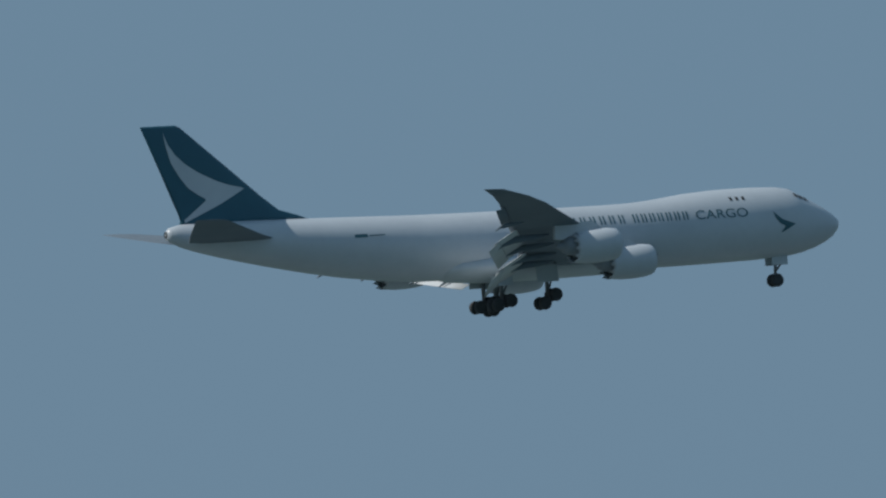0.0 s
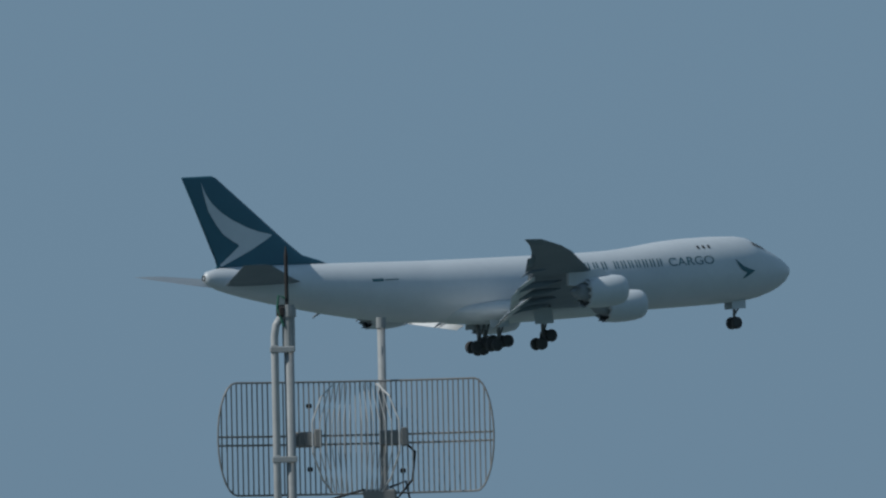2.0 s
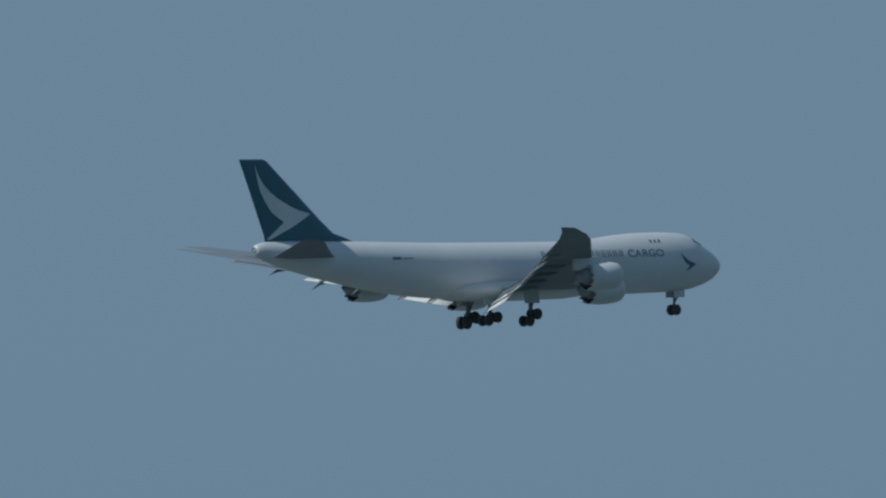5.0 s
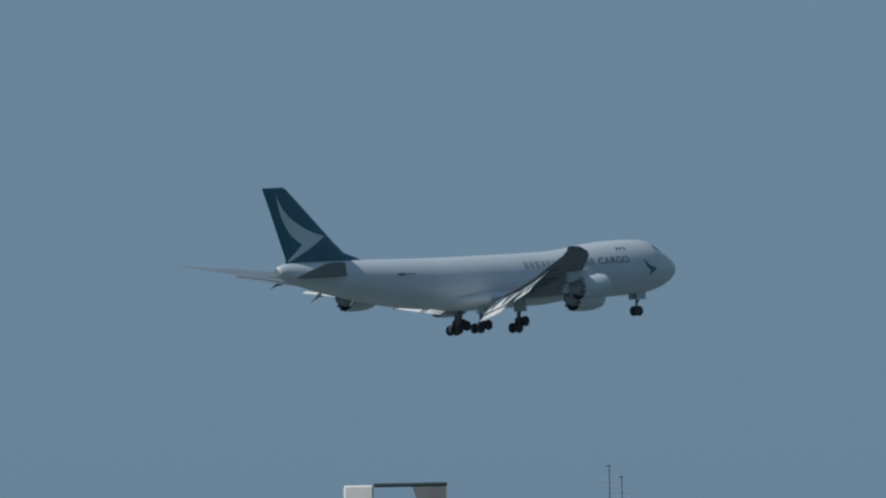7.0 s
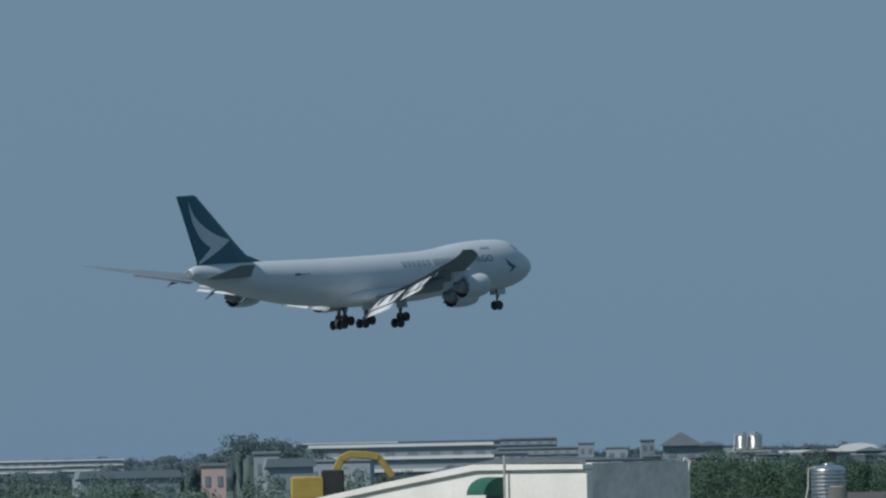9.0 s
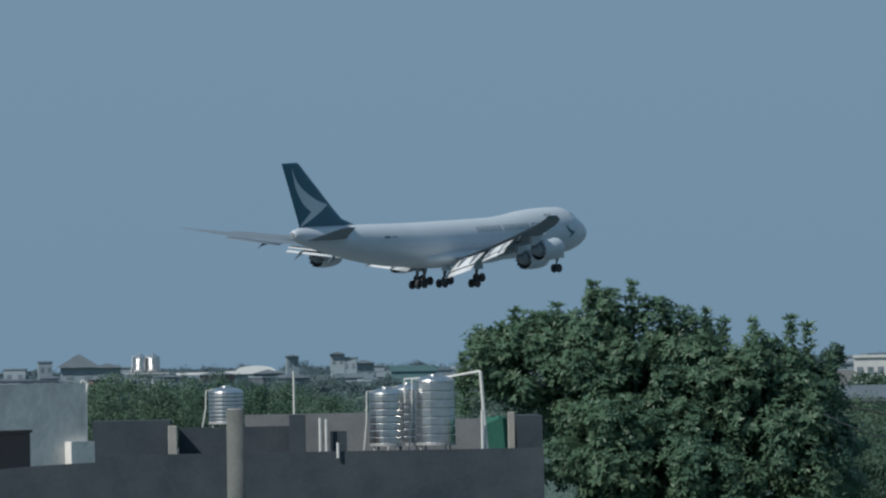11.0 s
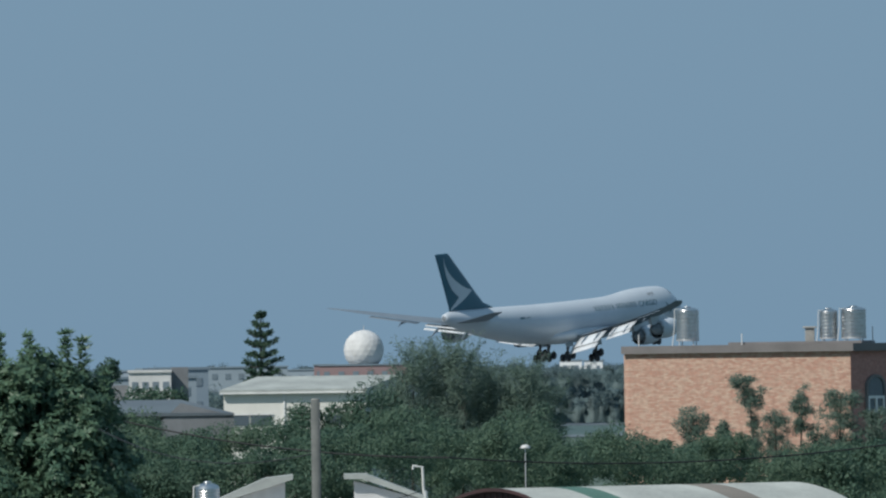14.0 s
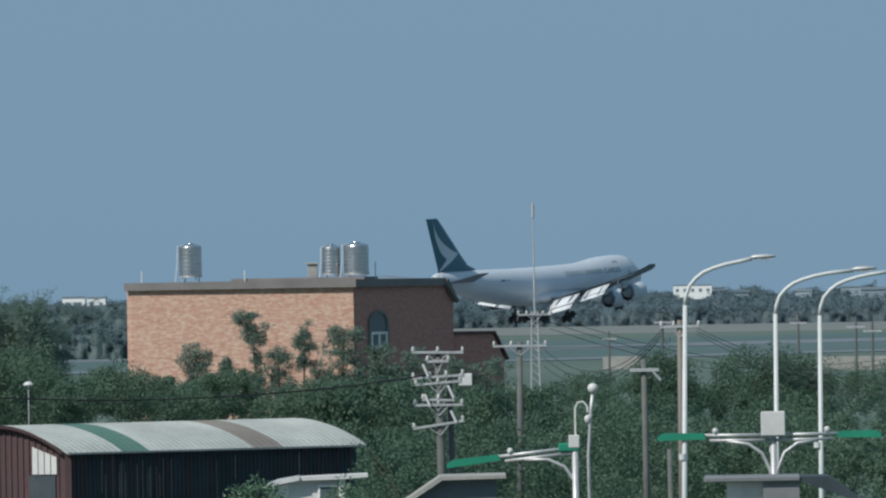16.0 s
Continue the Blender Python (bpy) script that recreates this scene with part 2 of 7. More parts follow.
def painted(outline, surface, rows=26, cols=5):
    """A thin painted patch inside an outline of (x, z), laid on a curved surface(x, z)."""
    bm = BM()
    z0, z1 = min(p[1] for p in outline), max(p[1] for p in outline)
    step = (z1 - z0) / rows
    for k in range(rows):
        za, zb = z0 + k * step, z0 + (k + 1) * step
        lo, hi = scan(outline, za + step * 0.02), scan(outline, zb - step * 0.02)
        if len(lo) != len(hi):
            lo = hi = scan(outline, (za + zb) / 2)
        for (a0, a1), (b0, b1) in zip(lo, hi):
            low = [bm.verts.new(surface(a0 + (a1 - a0) * i / cols, za)) for i in range(cols + 1)]
            top = [bm.verts.new(surface(b0 + (b1 - b0) * i / cols, zb)) for i in range(cols + 1)]
            for i in range(cols):
                bm.faces.new((low[i], low[i + 1], top[i + 1], top[i]))
    bmesh.ops.remove_doubles(bm, verts=bm.verts, dist=1e-4)
    return bm


def decal(outline, parent, name, label, material, off=0.04, rows=8, cols=3):
    """A painted marking on the starboard skin."""
    return part(name, painted(outline, lambda x, z: skin_side(x, z) + Vector((0, -off, 0)), rows, cols), material, parent, label)


def fin_pt(X, Y):
    return (-70.6 + 1.13 * (-2.1 + 0.0247 * (X - 375) - 0.00164 * (Y - 72)), 13.3 - 0.00134 * (X - 375) - 0.02297 * (Y - 72))


def fin_secs():
    return [(3.3, -58.4, -73.2, 1.1), (4.0, -60.2, -72.95, 1.0), (4.6, -62.2, -73.1, 0.9), (6.0, -64.0, -73.65, 0.8), (9.5, -68.05, -75.0, 0.55), (13.1, -72.25, -76.45, 0.3), (13.35, -72.8, -76.55, 0.1)]


def fin_half(x, z):
    s = fin_secs()
    for a, b in zip(s, s[1:]):
        if a[0] <= z <= b[0]:
            f = (z - a[0]) / (b[0] - a[0])
            le, te, th = [p + (q - p) * f for p, q in zip(a[1:], b[1:])]
            c = min(1, max(0, (le - x) / (le - te)))
            return th / 2 * (1.6 * math.sqrt(c) - 0.35 * c - 1.25 * c * c) * 0.95
    return 0.02


def freighter():
    p = thing("cargo_jet", "white four-engined cargo jet with teal fin, wheels and flaps down", "airplane")
    bm = BM()
    rings = []
    xs = [0.0, -0.08, -0.25, -0.5, -0.9, -1.3, -1.8, -2.4, -3.0, -3.8, -4.6, -5.1, -5.6, -6.3, -7.0, -8.5] + [-10 - i * 1.5 for i in range(42)] + [-72.5, -73, -73.6, -74.2, -74.6]
    for x in xs:
        rings.append([skin(x, 360 * i / 48) for i in range(48)])
    loft(bm, rings)
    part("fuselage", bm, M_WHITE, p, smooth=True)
    # wing root fairing under the belly
    bm = loft(BM(), [[(x, math.cos(2 * math.pi * i / 24) * w, -2.3 + math.sin(2 * math.pi * i / 24) * h) for i in range(24)]
                     for x, w, h in ((-20.5, 0.5, 0.2), (-22, 2.2, 1.0), (-26, 3.3, 1.35), (-34, 3.75, 1.5), (-40, 3.7, 1.5), (-44, 3.0, 1.25), (-47.5, 0.8, 0.4))])
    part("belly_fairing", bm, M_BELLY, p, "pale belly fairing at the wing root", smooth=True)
    part("tail_exhaust", lathe(BM(), [(0.34, 0.0), (0.3, 0.12), (0.22, 0.14), (0.2, -0.1)], 16, Matrix.Translation((-74.55, 0, 2.75)) @ Matrix.Rotation(radians(-90), 4, "Y")), M_DARK, p, "dark auxiliary exhaust in the tail cone")
    for side in (-1, 1):
        bm = wing_surface(BM(), [(a, side * b, c, d, e, f) for a, b, c, d, e, f in WING])
        w = part("wing", bm, M_GREY, p, "grey swept wing with raked tip", smooth=True)
        # flaps, drawn out and down
        for y0, y1, ang, ch in ((4.0, 9.8, 22, 2.7), (13.2, 20.6, 18, 1.8)) if side > 0 else ((4.0, 11.0, 34, 4.0), (13.2, 20.6, 34, 3.0)):
            a, b = wing_at(y0), wing_at(y1)
            for k, (off, frac, dn) in enumerate(((0.0, 0.66, 0.75), (0.55, 0.4, 1.1)) if side > 0 else ((0.0, 0.86, 0.8), (0.66, 0.42, 1.05))):
                bm = BM()
                secs = []
                for s, y in ((a, y0), (b, y1)):
                    xt, zt = s[0] - s[3], s[2] - math.tan(radians(s[4])) * s[3]
                    secs.append((xt + 0.9 - off * ch, side * y, zt - 0.25 - off * ch * (0.62 if side > 0 else 0.56), ch * frac, ang * dn, 0.09))
                part("flap", wing_surface(bm, secs, 6), M_FLAP, w, "pale landing flap hanging down", smooth=True)
        for y in (6.2, 9.6, 14.6, 18.8, 24.0):
            s = wing_at(y)
            xt, zt = s[0] - s[3], s[2] - 0.3
            big = 1.0 if y < 20 else 0.5
            bm = loft(BM(), [[(xt + dx * big, side * y + r * big * 0.6 * math.cos(2 * math.pi * i / 10), zt + dz * big + r * big * math.sin(2 * math.pi * i / 10)) for i in range(10)]
                             for dx, dz, r in ((4.2, -0.2, 0.08), (2.6, -0.4, 0.3), (0.5, -0.55, 0.36), (-1.0, -0.95, 0.28), (-2.3, -1.7, 0.08))])
            part("flap_fairing", bm, M_GREY, w, smooth=True)
        bm = BM()
        s0, s1 = wing_at(21.6), wing_at(28.5)
        secs = [(s[0] - s[3] + 0.5, side * y, s[2] - 0.12, 1.0, 12, 0.09) for s, y in ((s0, 21.6), (s1, 28.5))]
        part("aileron", wing_surface(bm, secs, 6), M_GREY, w, smooth=True)
        nacelle(p, side * 11.9, -27.9, -2.85, side)
        nacelle(p, side * 20.5, -36.2, -1.4, side)
        bm = wing_surface(BM(), [(-63.0, side * 1.4, 1.6, 9.9, -1, 0.09), (-66.1, side * 4.0, 2.1, 7.9, -1, 0.085), (-72.7, side * 10.2, 3.4, 3.6, -1, 0.06), (-73.9, side * 10.8, 3.52, 2.4, -1, 0.04)])
        part("tailplane", bm, M_GREY, p, "grey horizontal tailplane", smooth=True)
        bogie(p, -36.2, side * 5.5, -1.7, -32)
        bogie(p, -39.4, side * 1.9, -2.6, -14)
    # fin
    bm = BM()
    rings = []
    for z, le, te, th in fin_secs():
        ring = []
        for i in range(9):
            c = (1 - math.cos(math.pi * i / 8)) / 2
            x = le + (te - le) * c
            ring.append((x, -th / 2 * (1.6 * math.sqrt(c) - 0.35 * c - 1.25 * c * c) * 0.95 - 0.01, z))
        ring += [(x, -y, z2) for x, y, z2 in ring[-2:0:-1]]
        rings.append(ring)
    loft(bm, rings)
    fin = part("fin", bm, M_TEAL, p, "dark teal tail fin", smooth=True)
    mark = [(333, 100), (352, 150), (380, 195), (420, 235), (470, 270), (536, 304), (596, 325), (652, 333), (616, 360), (550, 406), (488, 443), (424, 481),
            (412, 478), (456, 432), (502, 384), (470, 365), (430, 335), (395, 285), (365, 230), (345, 160)]
    for side in (-1, 1):
        bm = painted([fin_pt(*q) for q in mark], lambda x, z: Vector((x, side * (fin_half(x, z) + 0.045), z)), 44, 6)
        part("fin_marking", bm, M_PALE, fin, "pale curved stroke marking")
    # nose gear
    g = part("nose_gear", BM(), M_STRUT, p, "extended nose gear with two wheels", m=pose(-7.6, 0, -5.26))
    part("strut", rod(BM(), (0, 0, 0), (0.25, 0, 2.6), 0.14, 0.18), M_STRUT, g, smooth=True)
    part("drag_brace", rod(BM(), (0, 0, 0.7), (1.5, 0, 2.5), 0.09), M_STRUT, g)
    for s in (-1, 1):
        wheel(g, pose(0, s * 0.45, 0, 90, 0, 0))
        part("gear_door", box(BM(), -0.9, 0.9, -0.03, 0.03, 1.5, 2.6, 0.02), M_WHITE, g, m=pose(0.3, s * 0.7, 0))
    # cockpit glass, upper deck windows, doors
    for a in range(3):
        x = -3.9 - a * 0.6
        z = 2.42 + a * 0.2
        decal([(x, z), (x - 0.5, z + 0.08), (x - 0.5, z + 0.5), (x - 0.12, z + 0.36)], p, "cockpit_window", "dark cockpit window", M_DARK, 0.07)
    for x in (-11.6, -12.3, -13.0):
        decal([(x, 2.85), (x - 0.28, 2.85), (x - 0.28, 3.2), (x, 3.2)], p, "cabin_window", "small dark cabin window", M_DARK)
    # painted markings on the side: word-length rows of bars, then the plain word
    x = -31.6
    for count, wd in ((6, 0.78), (7, 0.62)):
        for k in range(count):
            for q in ((0.02, 0.17), (0.42, 0.57)):
                x0 = x + q[0]
                bm = BM()
                x1 = x0 + q[1] - q[0]
                cols = [[bm.verts.new(skin_side(xx, 1.16 + 0.22 * i) + Vector((0, -0.03, 0))) for i in range(5)] for xx in (x0, x1)]
                for i in range(4):
                    bm.faces.new((cols[0][i], cols[1][i], cols[1][i + 1], cols[0][i + 1]))
                part("marking_bar", bm, M_MARK, p, "teal lettering bar")
            x += wd + 0.3
        x += 0.5
    word = bpy.data.curves.new("word", "FONT")
    word.body, word.size, word.extrude = "CARGO", 1.28, 0.0
    tmp = new("word", word)
    bpy.context.view_layer.update()
    me = bpy.data.meshes.new_from_object(tmp.evaluated_get(bpy.context.evaluated_depsgraph_get()))
    bpy.data.objects.remove(tmp)
    wmax = max(v.co.x for v in me.vertices)
    for v in me.vertices:
        xx, zz = -17.7 + v.co.x / wmax * 5.95, 1.15 + v.co.y
        v.co = skin_side(xx, zz) + Vector((0, -0.025, 0))
    me.materials.append(M_MARK)
    part("lettering", me, M_MARK, p, "teal word on the fuselage side")
    stroke = [(415, 190), (430, 207), (458, 234), (495, 251), (526, 262), (490, 283), (452, 304), (449, 299), (473, 272), (444, 255), (426, 226)]
    decal([(-8.9 + (x - 415) * 0.0227, 1.55 - (z - 190) * 0.0192) for x, z in stroke], p, "nose_marking", "small teal stroke marking", M_MARK, rows=30)
    decal([(-54.2, 1.3), (-55.6, 1.3), (-55.6, 1.62), (-54.2, 1.62)], p, "flag_marking", "dark marking panel", M_MARK)
    decal([(-52.3, 1.38), (-54.0, 1.38), (-54.0, 1.5), (-52.3, 1.5)], p, "registration_bar", "dark registration bar", M_MARK)
    return p


JET = freighter()
FLIGHT = [(0.0, -605.1, 1009.4, 57.9, 3.61, -1.0), (1.0, -565.1, 1080.5, 54.3, 3.3, -0.88), (2.0, -525.1, 1151.6, 50.7, 2.99, -0.74),
          (3.0, -485.0, 1222.7, 47.2, 2.14, -0.6), (4.0, -445.0, 1293.8, 43.6, 1.3, -0.57), (5.0, -405.0, 1365.0, 39.95, 1.5, -0.53),
          (6.0, -364.9, 1436.1, 36.15, 1.95, -0.5), (7.0, -324.5, 1507.0, 32.2, 2.58, -0.47), (8.0, -284.4, 1578.0, 28.55, 3.12, -0.43),
          (9.0, -244.8, 1649.4, 25.4, 2.85, -0.4), (10.0, -204.8, 1720.6, 22.3, 2.33, -0.37), (11.0, -164.7, 1791.7, 18.8, 2.38, -0.33),
          (12.0, -124.7, 1862.8, 15.3, 2.43, -0.3), (13.0, -84.7, 1933.9, 11.9, 3.26, -0.27), (14.0, -44.6, 2005.0, 8.5, 3.29, -0.24),
          (15.0, -4.6, 2076.2, 5.2, 2.71, -0.2), (16.0, 35.4, 2147.3, 1.9, 2.14, -0.17)]


def motions():
    walk(BIRD, [(t, facing(az, 200, high(rise, 200), 0)) for t, az, rise in DIP])
    walk(JET, [(t, pose(x, y, z + EYE, 0, 0, 90 - 29.86) @ pose(0, 0, 0, 0, -up) @ pose(0, 0, 0, roll)) for t, x, y, z, up, roll in FLIGHT])

# ---------------------------------------------------------------- the land
REACH = 20847.0


def sight(az, rise, d):
    """The place at distance d on the sight line that climbs `rise` in REACH."""
    return at(az, d, EYE + rise * d / REACH)


def high(rise, d):
    return EYE + rise * d / REACH


def facing(az, d, z=0.0, turn=0.0):
    """Local x to the right, y away from the lookout."""
    return pose(*at(az, d, z), 0, 0, -az + turn)


M_GRASS = mat("grass", (0.055, 0.09, 0.065), (0.1, 0.135, 0.105), scale=0.006, fine=0.12, bump=0)
M_FIELD = mat("airfield_grass", (0.05, 0.09, 0.085), (0.085, 0.13, 0.12), scale=0.004, fine=0.08, bump=0)
M_RUNWAY = mat("runway_concrete", (0.15, 0.175, 0.19), (0.12, 0.145, 0.16), scale=0.01, fine=0.3, bump=0)
M_CONC = mat("concrete", (0.36, 0.36, 0.34), (0.22, 0.22, 0.21), rough=0.9, scale=0.8, fine=9, bump=0.3)
# wall shade is put into this near-black blue; the paler tone is stains
M_CONCD = mat("shade_dark_stained_concrete", (0.028, 0.043, 0.055), (0.058, 0.075, 0.088), rough=0.9, scale=0.7, fine=8, bump=0.3)
M_PLASTER = mat("white_plaster", (0.82, 0.82, 0.8), (0.62, 0.62, 0.6), rough=0.9, scale=0.5, fine=7, bump=0.2)
M_PLASTERG = mat("grey_plaster", (0.62, 0.63, 0.63), (0.44, 0.45, 0.45), rough=0.9, scale=0.5, fine=6, bump=0.2)
M_CRACK = mat("stained_grey_plaster", (0.72, 0.72, 0.7), (0.46, 0.46, 0.45), rough=0.92, scale=0.9, fine=4.5, bump=0.4)
M_LAMP = mat("pale_lamp_paint", (0.56, 0.59, 0.59), (0.46, 0.49, 0.49), rough=0.45, scale=2, fine=12, bump=0)
M_DRY = mat("dry_grass", (0.17, 0.175, 0.16), (0.125, 0.145, 0.135), scale=0.006, fine=0.1, bump=0)
M_STEEL = mat("stainless_steel", (0.66, 0.67, 0.67), (0.5, 0.5, 0.5), rough=0.3, metal=1.0, scale=1.2, fine=6, bump=0.05)
M_GALV = mat("galvanised_pipe", (0.55, 0.56, 0.57), (0.4, 0.41, 0.42), rough=0.5, metal=0.5, scale=3, fine=14, bump=0)
M_PVC = mat("grey_plastic_conduit", (0.4, 0.43, 0.45), (0.3, 0.32, 0.34), rough=0.5, scale=4, fine=30, bump=0)
M_ZINC = mat("dull_zinc", (0.3, 0.33, 0.35), (0.2, 0.22, 0.235), rough=0.65, metal=0.2, scale=6, fine=60, bump=0.1, dist=0.002)
M_GRID = mat("weathered_wire", (0.22, 0.235, 0.245), (0.14, 0.15, 0.155), rough=0.6, metal=0.2, scale=3, fine=14, bump=0)
M_PIPE = mat("white_pipe", (0.68, 0.69, 0.68), (0.52, 0.53, 0.52), rough=0.5, scale=3, fine=10, bump=0)
M_POLE = mat("pole_concrete", (0.135, 0.145, 0.14), (0.08, 0.09, 0.088), rough=0.9, scale=1.5, fine=12, bump=0.2)
M_WIRE = mat("cable_rubber", (0.02, 0.02, 0.022), rough=0.7, scale=2, fine=9, bump=0)
M_GREEN = mat("green_plastic", (0.02, 0.24, 0.15), (0.015, 0.18, 0.115), rough=0.45, scale=1, fine=8, bump=0)
M_CANVAS = mat("green_canvas", (0.024, 0.13, 0.095), (0.016, 0.085, 0.065), rough=0.8, scale=1, fine=8, bump=0.2)
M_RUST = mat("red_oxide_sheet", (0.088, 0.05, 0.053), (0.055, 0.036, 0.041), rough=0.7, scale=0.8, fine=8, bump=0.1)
M_ROOFW = mat("weathered_roof_sheet", (0.4, 0.43, 0.41), (0.25, 0.27, 0.26), rough=0.7, scale=0.5, fine=5, bump=0.1)
M_ROOFG = mat("green_roof_sheet", (0.08, 0.165, 0.135), (0.06, 0.125, 0.105), rough=0.6, scale=0.5, fine=5, bump=0.1)
M_ROOFB = mat("brown_roof_sheet", (0.2, 0.185, 0.165), (0.15, 0.14, 0.125), rough=0.7, scale=0.5, fine=5, bump=0.1)
M_ROOFBLUE = mat("slate_blue_roof", (0.12, 0.15, 0.17), (0.08, 0.1, 0.12), rough=0.6, scale=0.3, fine=4, bump=0.1)
M_CREAM = mat("cream_cladding", (0.74, 0.735, 0.69), (0.62, 0.615, 0.575), rough=0.6, scale=0.4, fine=5, bump=0.1)
M_GLASS = mat("dark_window_glass", (0.1, 0.13, 0.155), rough=0.15, scale=0.5, fine=4, bump=0)
M_FEATHER = mat("slate_feathers", (0.06, 0.075, 0.09), (0.045, 0.055, 0.07), rough=0.7, scale=20, fine=120, bump=0)
M_FRAME = mat("window_frame", (0.8, 0.81, 0.8), rough=0.5, scale=1, fine=5, bump=0)
M_YELLOW = mat("digger_yellow", (0.42, 0.31, 0.08), (0.3, 0.22, 0.06), rough=0.5, scale=1, fine=8, bump=0)
M_PORC = mat("white_porcelain", (0.6, 0.6, 0.6), rough=0.25, scale=2, fine=8, bump=0)
M_BARK = mat("bark", (0.085, 0.077, 0.066), (0.055, 0.05, 0.044), rough=0.9, scale=2, fine=14, bump=0.4)
M_BUSH = leafy("bush_leaves", (0.05, 0.112, 0.086), (0.135, 0.2, 0.132), patch=0.14)
M_LEAF = leafy("glossy_leaves", (0.08, 0.162, 0.115), (0.148, 0.23, 0.143), rough=0.38)
M_CASU = leafy("casuarina_needles", (0.115, 0.185, 0.152), (0.16, 0.225, 0.18))
# both woods tones have distance haze mixed into their base colour
M_FARTREE = leafy("haze_tinted_woods", (0.115, 0.175, 0.185), (0.14, 0.2, 0.205))
M_RIDGE = leafy("haze_tinted_far_woods", (0.1, 0.152, 0.178), (0.13, 0.182, 0.205))
M_GREYC = mat("grey_rendered_concrete", (0.2, 0.215, 0.23), (0.13, 0.14, 0.15), rough=0.9, scale=0.8, fine=9, bump=0.2)
M_EDGE = mat("roof_edge_concrete", (0.2, 0.19, 0.19), (0.14, 0.135, 0.135), rough=0.9, scale=0.8, fine=9, bump=0.2)
# far glass, walls and roofs: haze is tinted into these base colours
M_FARGLASS = mat("haze_tinted_glass", (0.18, 0.23, 0.27), rough=0.4, scale=0.2, fine=1, bump=0)
M_FARWALL = mat("haze_tinted_wall", (0.31, 0.37, 0.42), (0.18, 0.24, 0.29), scale=0.1, fine=0.6, bump=0, rnd=0.6)
M_FARROOF = mat("haze_tinted_roof", (0.21, 0.27, 0.32), (0.15, 0.2, 0.24), scale=0.1, fine=0.6, bump=0, rnd=0.5)
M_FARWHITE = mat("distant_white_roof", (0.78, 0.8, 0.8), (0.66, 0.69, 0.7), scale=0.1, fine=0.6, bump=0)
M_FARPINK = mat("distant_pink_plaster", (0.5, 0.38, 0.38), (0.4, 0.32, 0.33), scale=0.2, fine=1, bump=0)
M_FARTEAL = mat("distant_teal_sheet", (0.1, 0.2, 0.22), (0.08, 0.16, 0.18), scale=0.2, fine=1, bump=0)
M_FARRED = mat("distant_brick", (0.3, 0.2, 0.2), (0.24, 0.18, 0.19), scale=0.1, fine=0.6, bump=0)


def brickwork(name, one, two, mortar):
    m = bpy.data.materials.new(name)
    m.use_nodes = True
    n, l = m.node_tree.nodes, m.node_tree.links
    p = n["Principled BSDF"]
    tc, mp = n.new("ShaderNodeTexCoord"), n.new("ShaderNodeMapping")
    l.new(tc.outputs["UV"], mp.inputs[0])
    b = n.new("ShaderNodeTexBrick")
    b.inputs["Color1"].default_value, b.inputs["Color2"].default_value = (*one, 1), (*two, 1)
    b.inputs["Mortar"].default_value = (*mortar, 1)
    b.inputs["Scale"].default_value, b.inputs["Brick Width"].default_value, b.inputs["Row Height"].default_value = 1.0, 0.26, 0.085
    b.inputs["Mortar Size"].default_value = 0.008
    l.new(mp.outputs[0], b.inputs["Vector"])
    nz = n.new("ShaderNodeTexNoise")
    nz.inputs["Scale"].default_value, nz.inputs["Detail"].default_value = 5.0, 4
    l.new(mp.outputs[0], nz.inputs["Vector"])
    mx = n.new("ShaderNodeMix")
    mx.data_type, mx.blend_type = "RGBA", "OVERLAY"
    mx.inputs[0].default_value = 0.35
    l.new(b.outputs[0], mx.inputs[6])
    l.new(nz.outputs[0], mx.inputs[7])
    l.new(mx.outputs[2], p.inputs["Base Color"])
    bp = n.new("ShaderNodeBump")
    bp.inputs["Strength"].default_value, bp.inputs["Distance"].default_value = 0.4, 0.01
    l.new(b.outputs["Fac"], bp.inputs["Height"])
    bp.invert = True
    l.new(bp.outputs[0], p.inputs["Normal"])
    p.inputs["Roughness"].default_value = 0.85
    return m


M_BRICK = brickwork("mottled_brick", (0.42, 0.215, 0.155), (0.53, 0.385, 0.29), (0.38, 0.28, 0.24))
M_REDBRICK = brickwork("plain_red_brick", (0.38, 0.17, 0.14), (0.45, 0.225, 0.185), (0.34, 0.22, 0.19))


def wall_uv(me):
    """Lays brick courses on upright faces, in metres."""
    uv = me.uv_layers.new(name="UVMap")
    for p in me.polygons:
        for li in p.loop_indices:
            c = me.vertices[me.loops[li].vertex_index].co
            uv.data[li].uv = (c.x, c.z) if abs(p.normal.y) > abs(p.normal.x) else (c.y, c.z)
    return me


bm = BM()
bmesh.ops.create_grid(bm, x_segments=2, y_segments=2, size=4900)
thing("ground", "flat green and brown open land", "ground", kind="structure", data=mesh_of(bm, "ground", M_GRASS))
bm = box(BM(), -1600, 1900, -150, 150, 0.0, 0.06)
thing("airfield", "mown grass beside the runway", "airfield", pose(35, 2147, 0, 0, 0, 60.14), kind="structure", data=mesh_of(bm, "airfield", M_FIELD))
bm = box(BM(), -1500, 1800, -30, 30, 0.0, 0.1)
thing("runway", "pale grey concrete runway", "runway", pose(35, 2147, 0, 0, 0, 60.14), kind="structure", data=mesh_of(bm, "runway", M_RUNWAY))
bm = box(BM(), -1500, 1500, -12, 12, 0.0, 0.11)
thing("taxiway", "pale grey taxiway strip", "taxiway", pose(35 + 95, 2147 - 165, 0, 0, 0, 60.14), kind="structure", data=mesh_of(bm, "taxiway", M_RUNWAY))

bm = box(BM(), -420, 420, 0, 520, 0.0, 0.07)
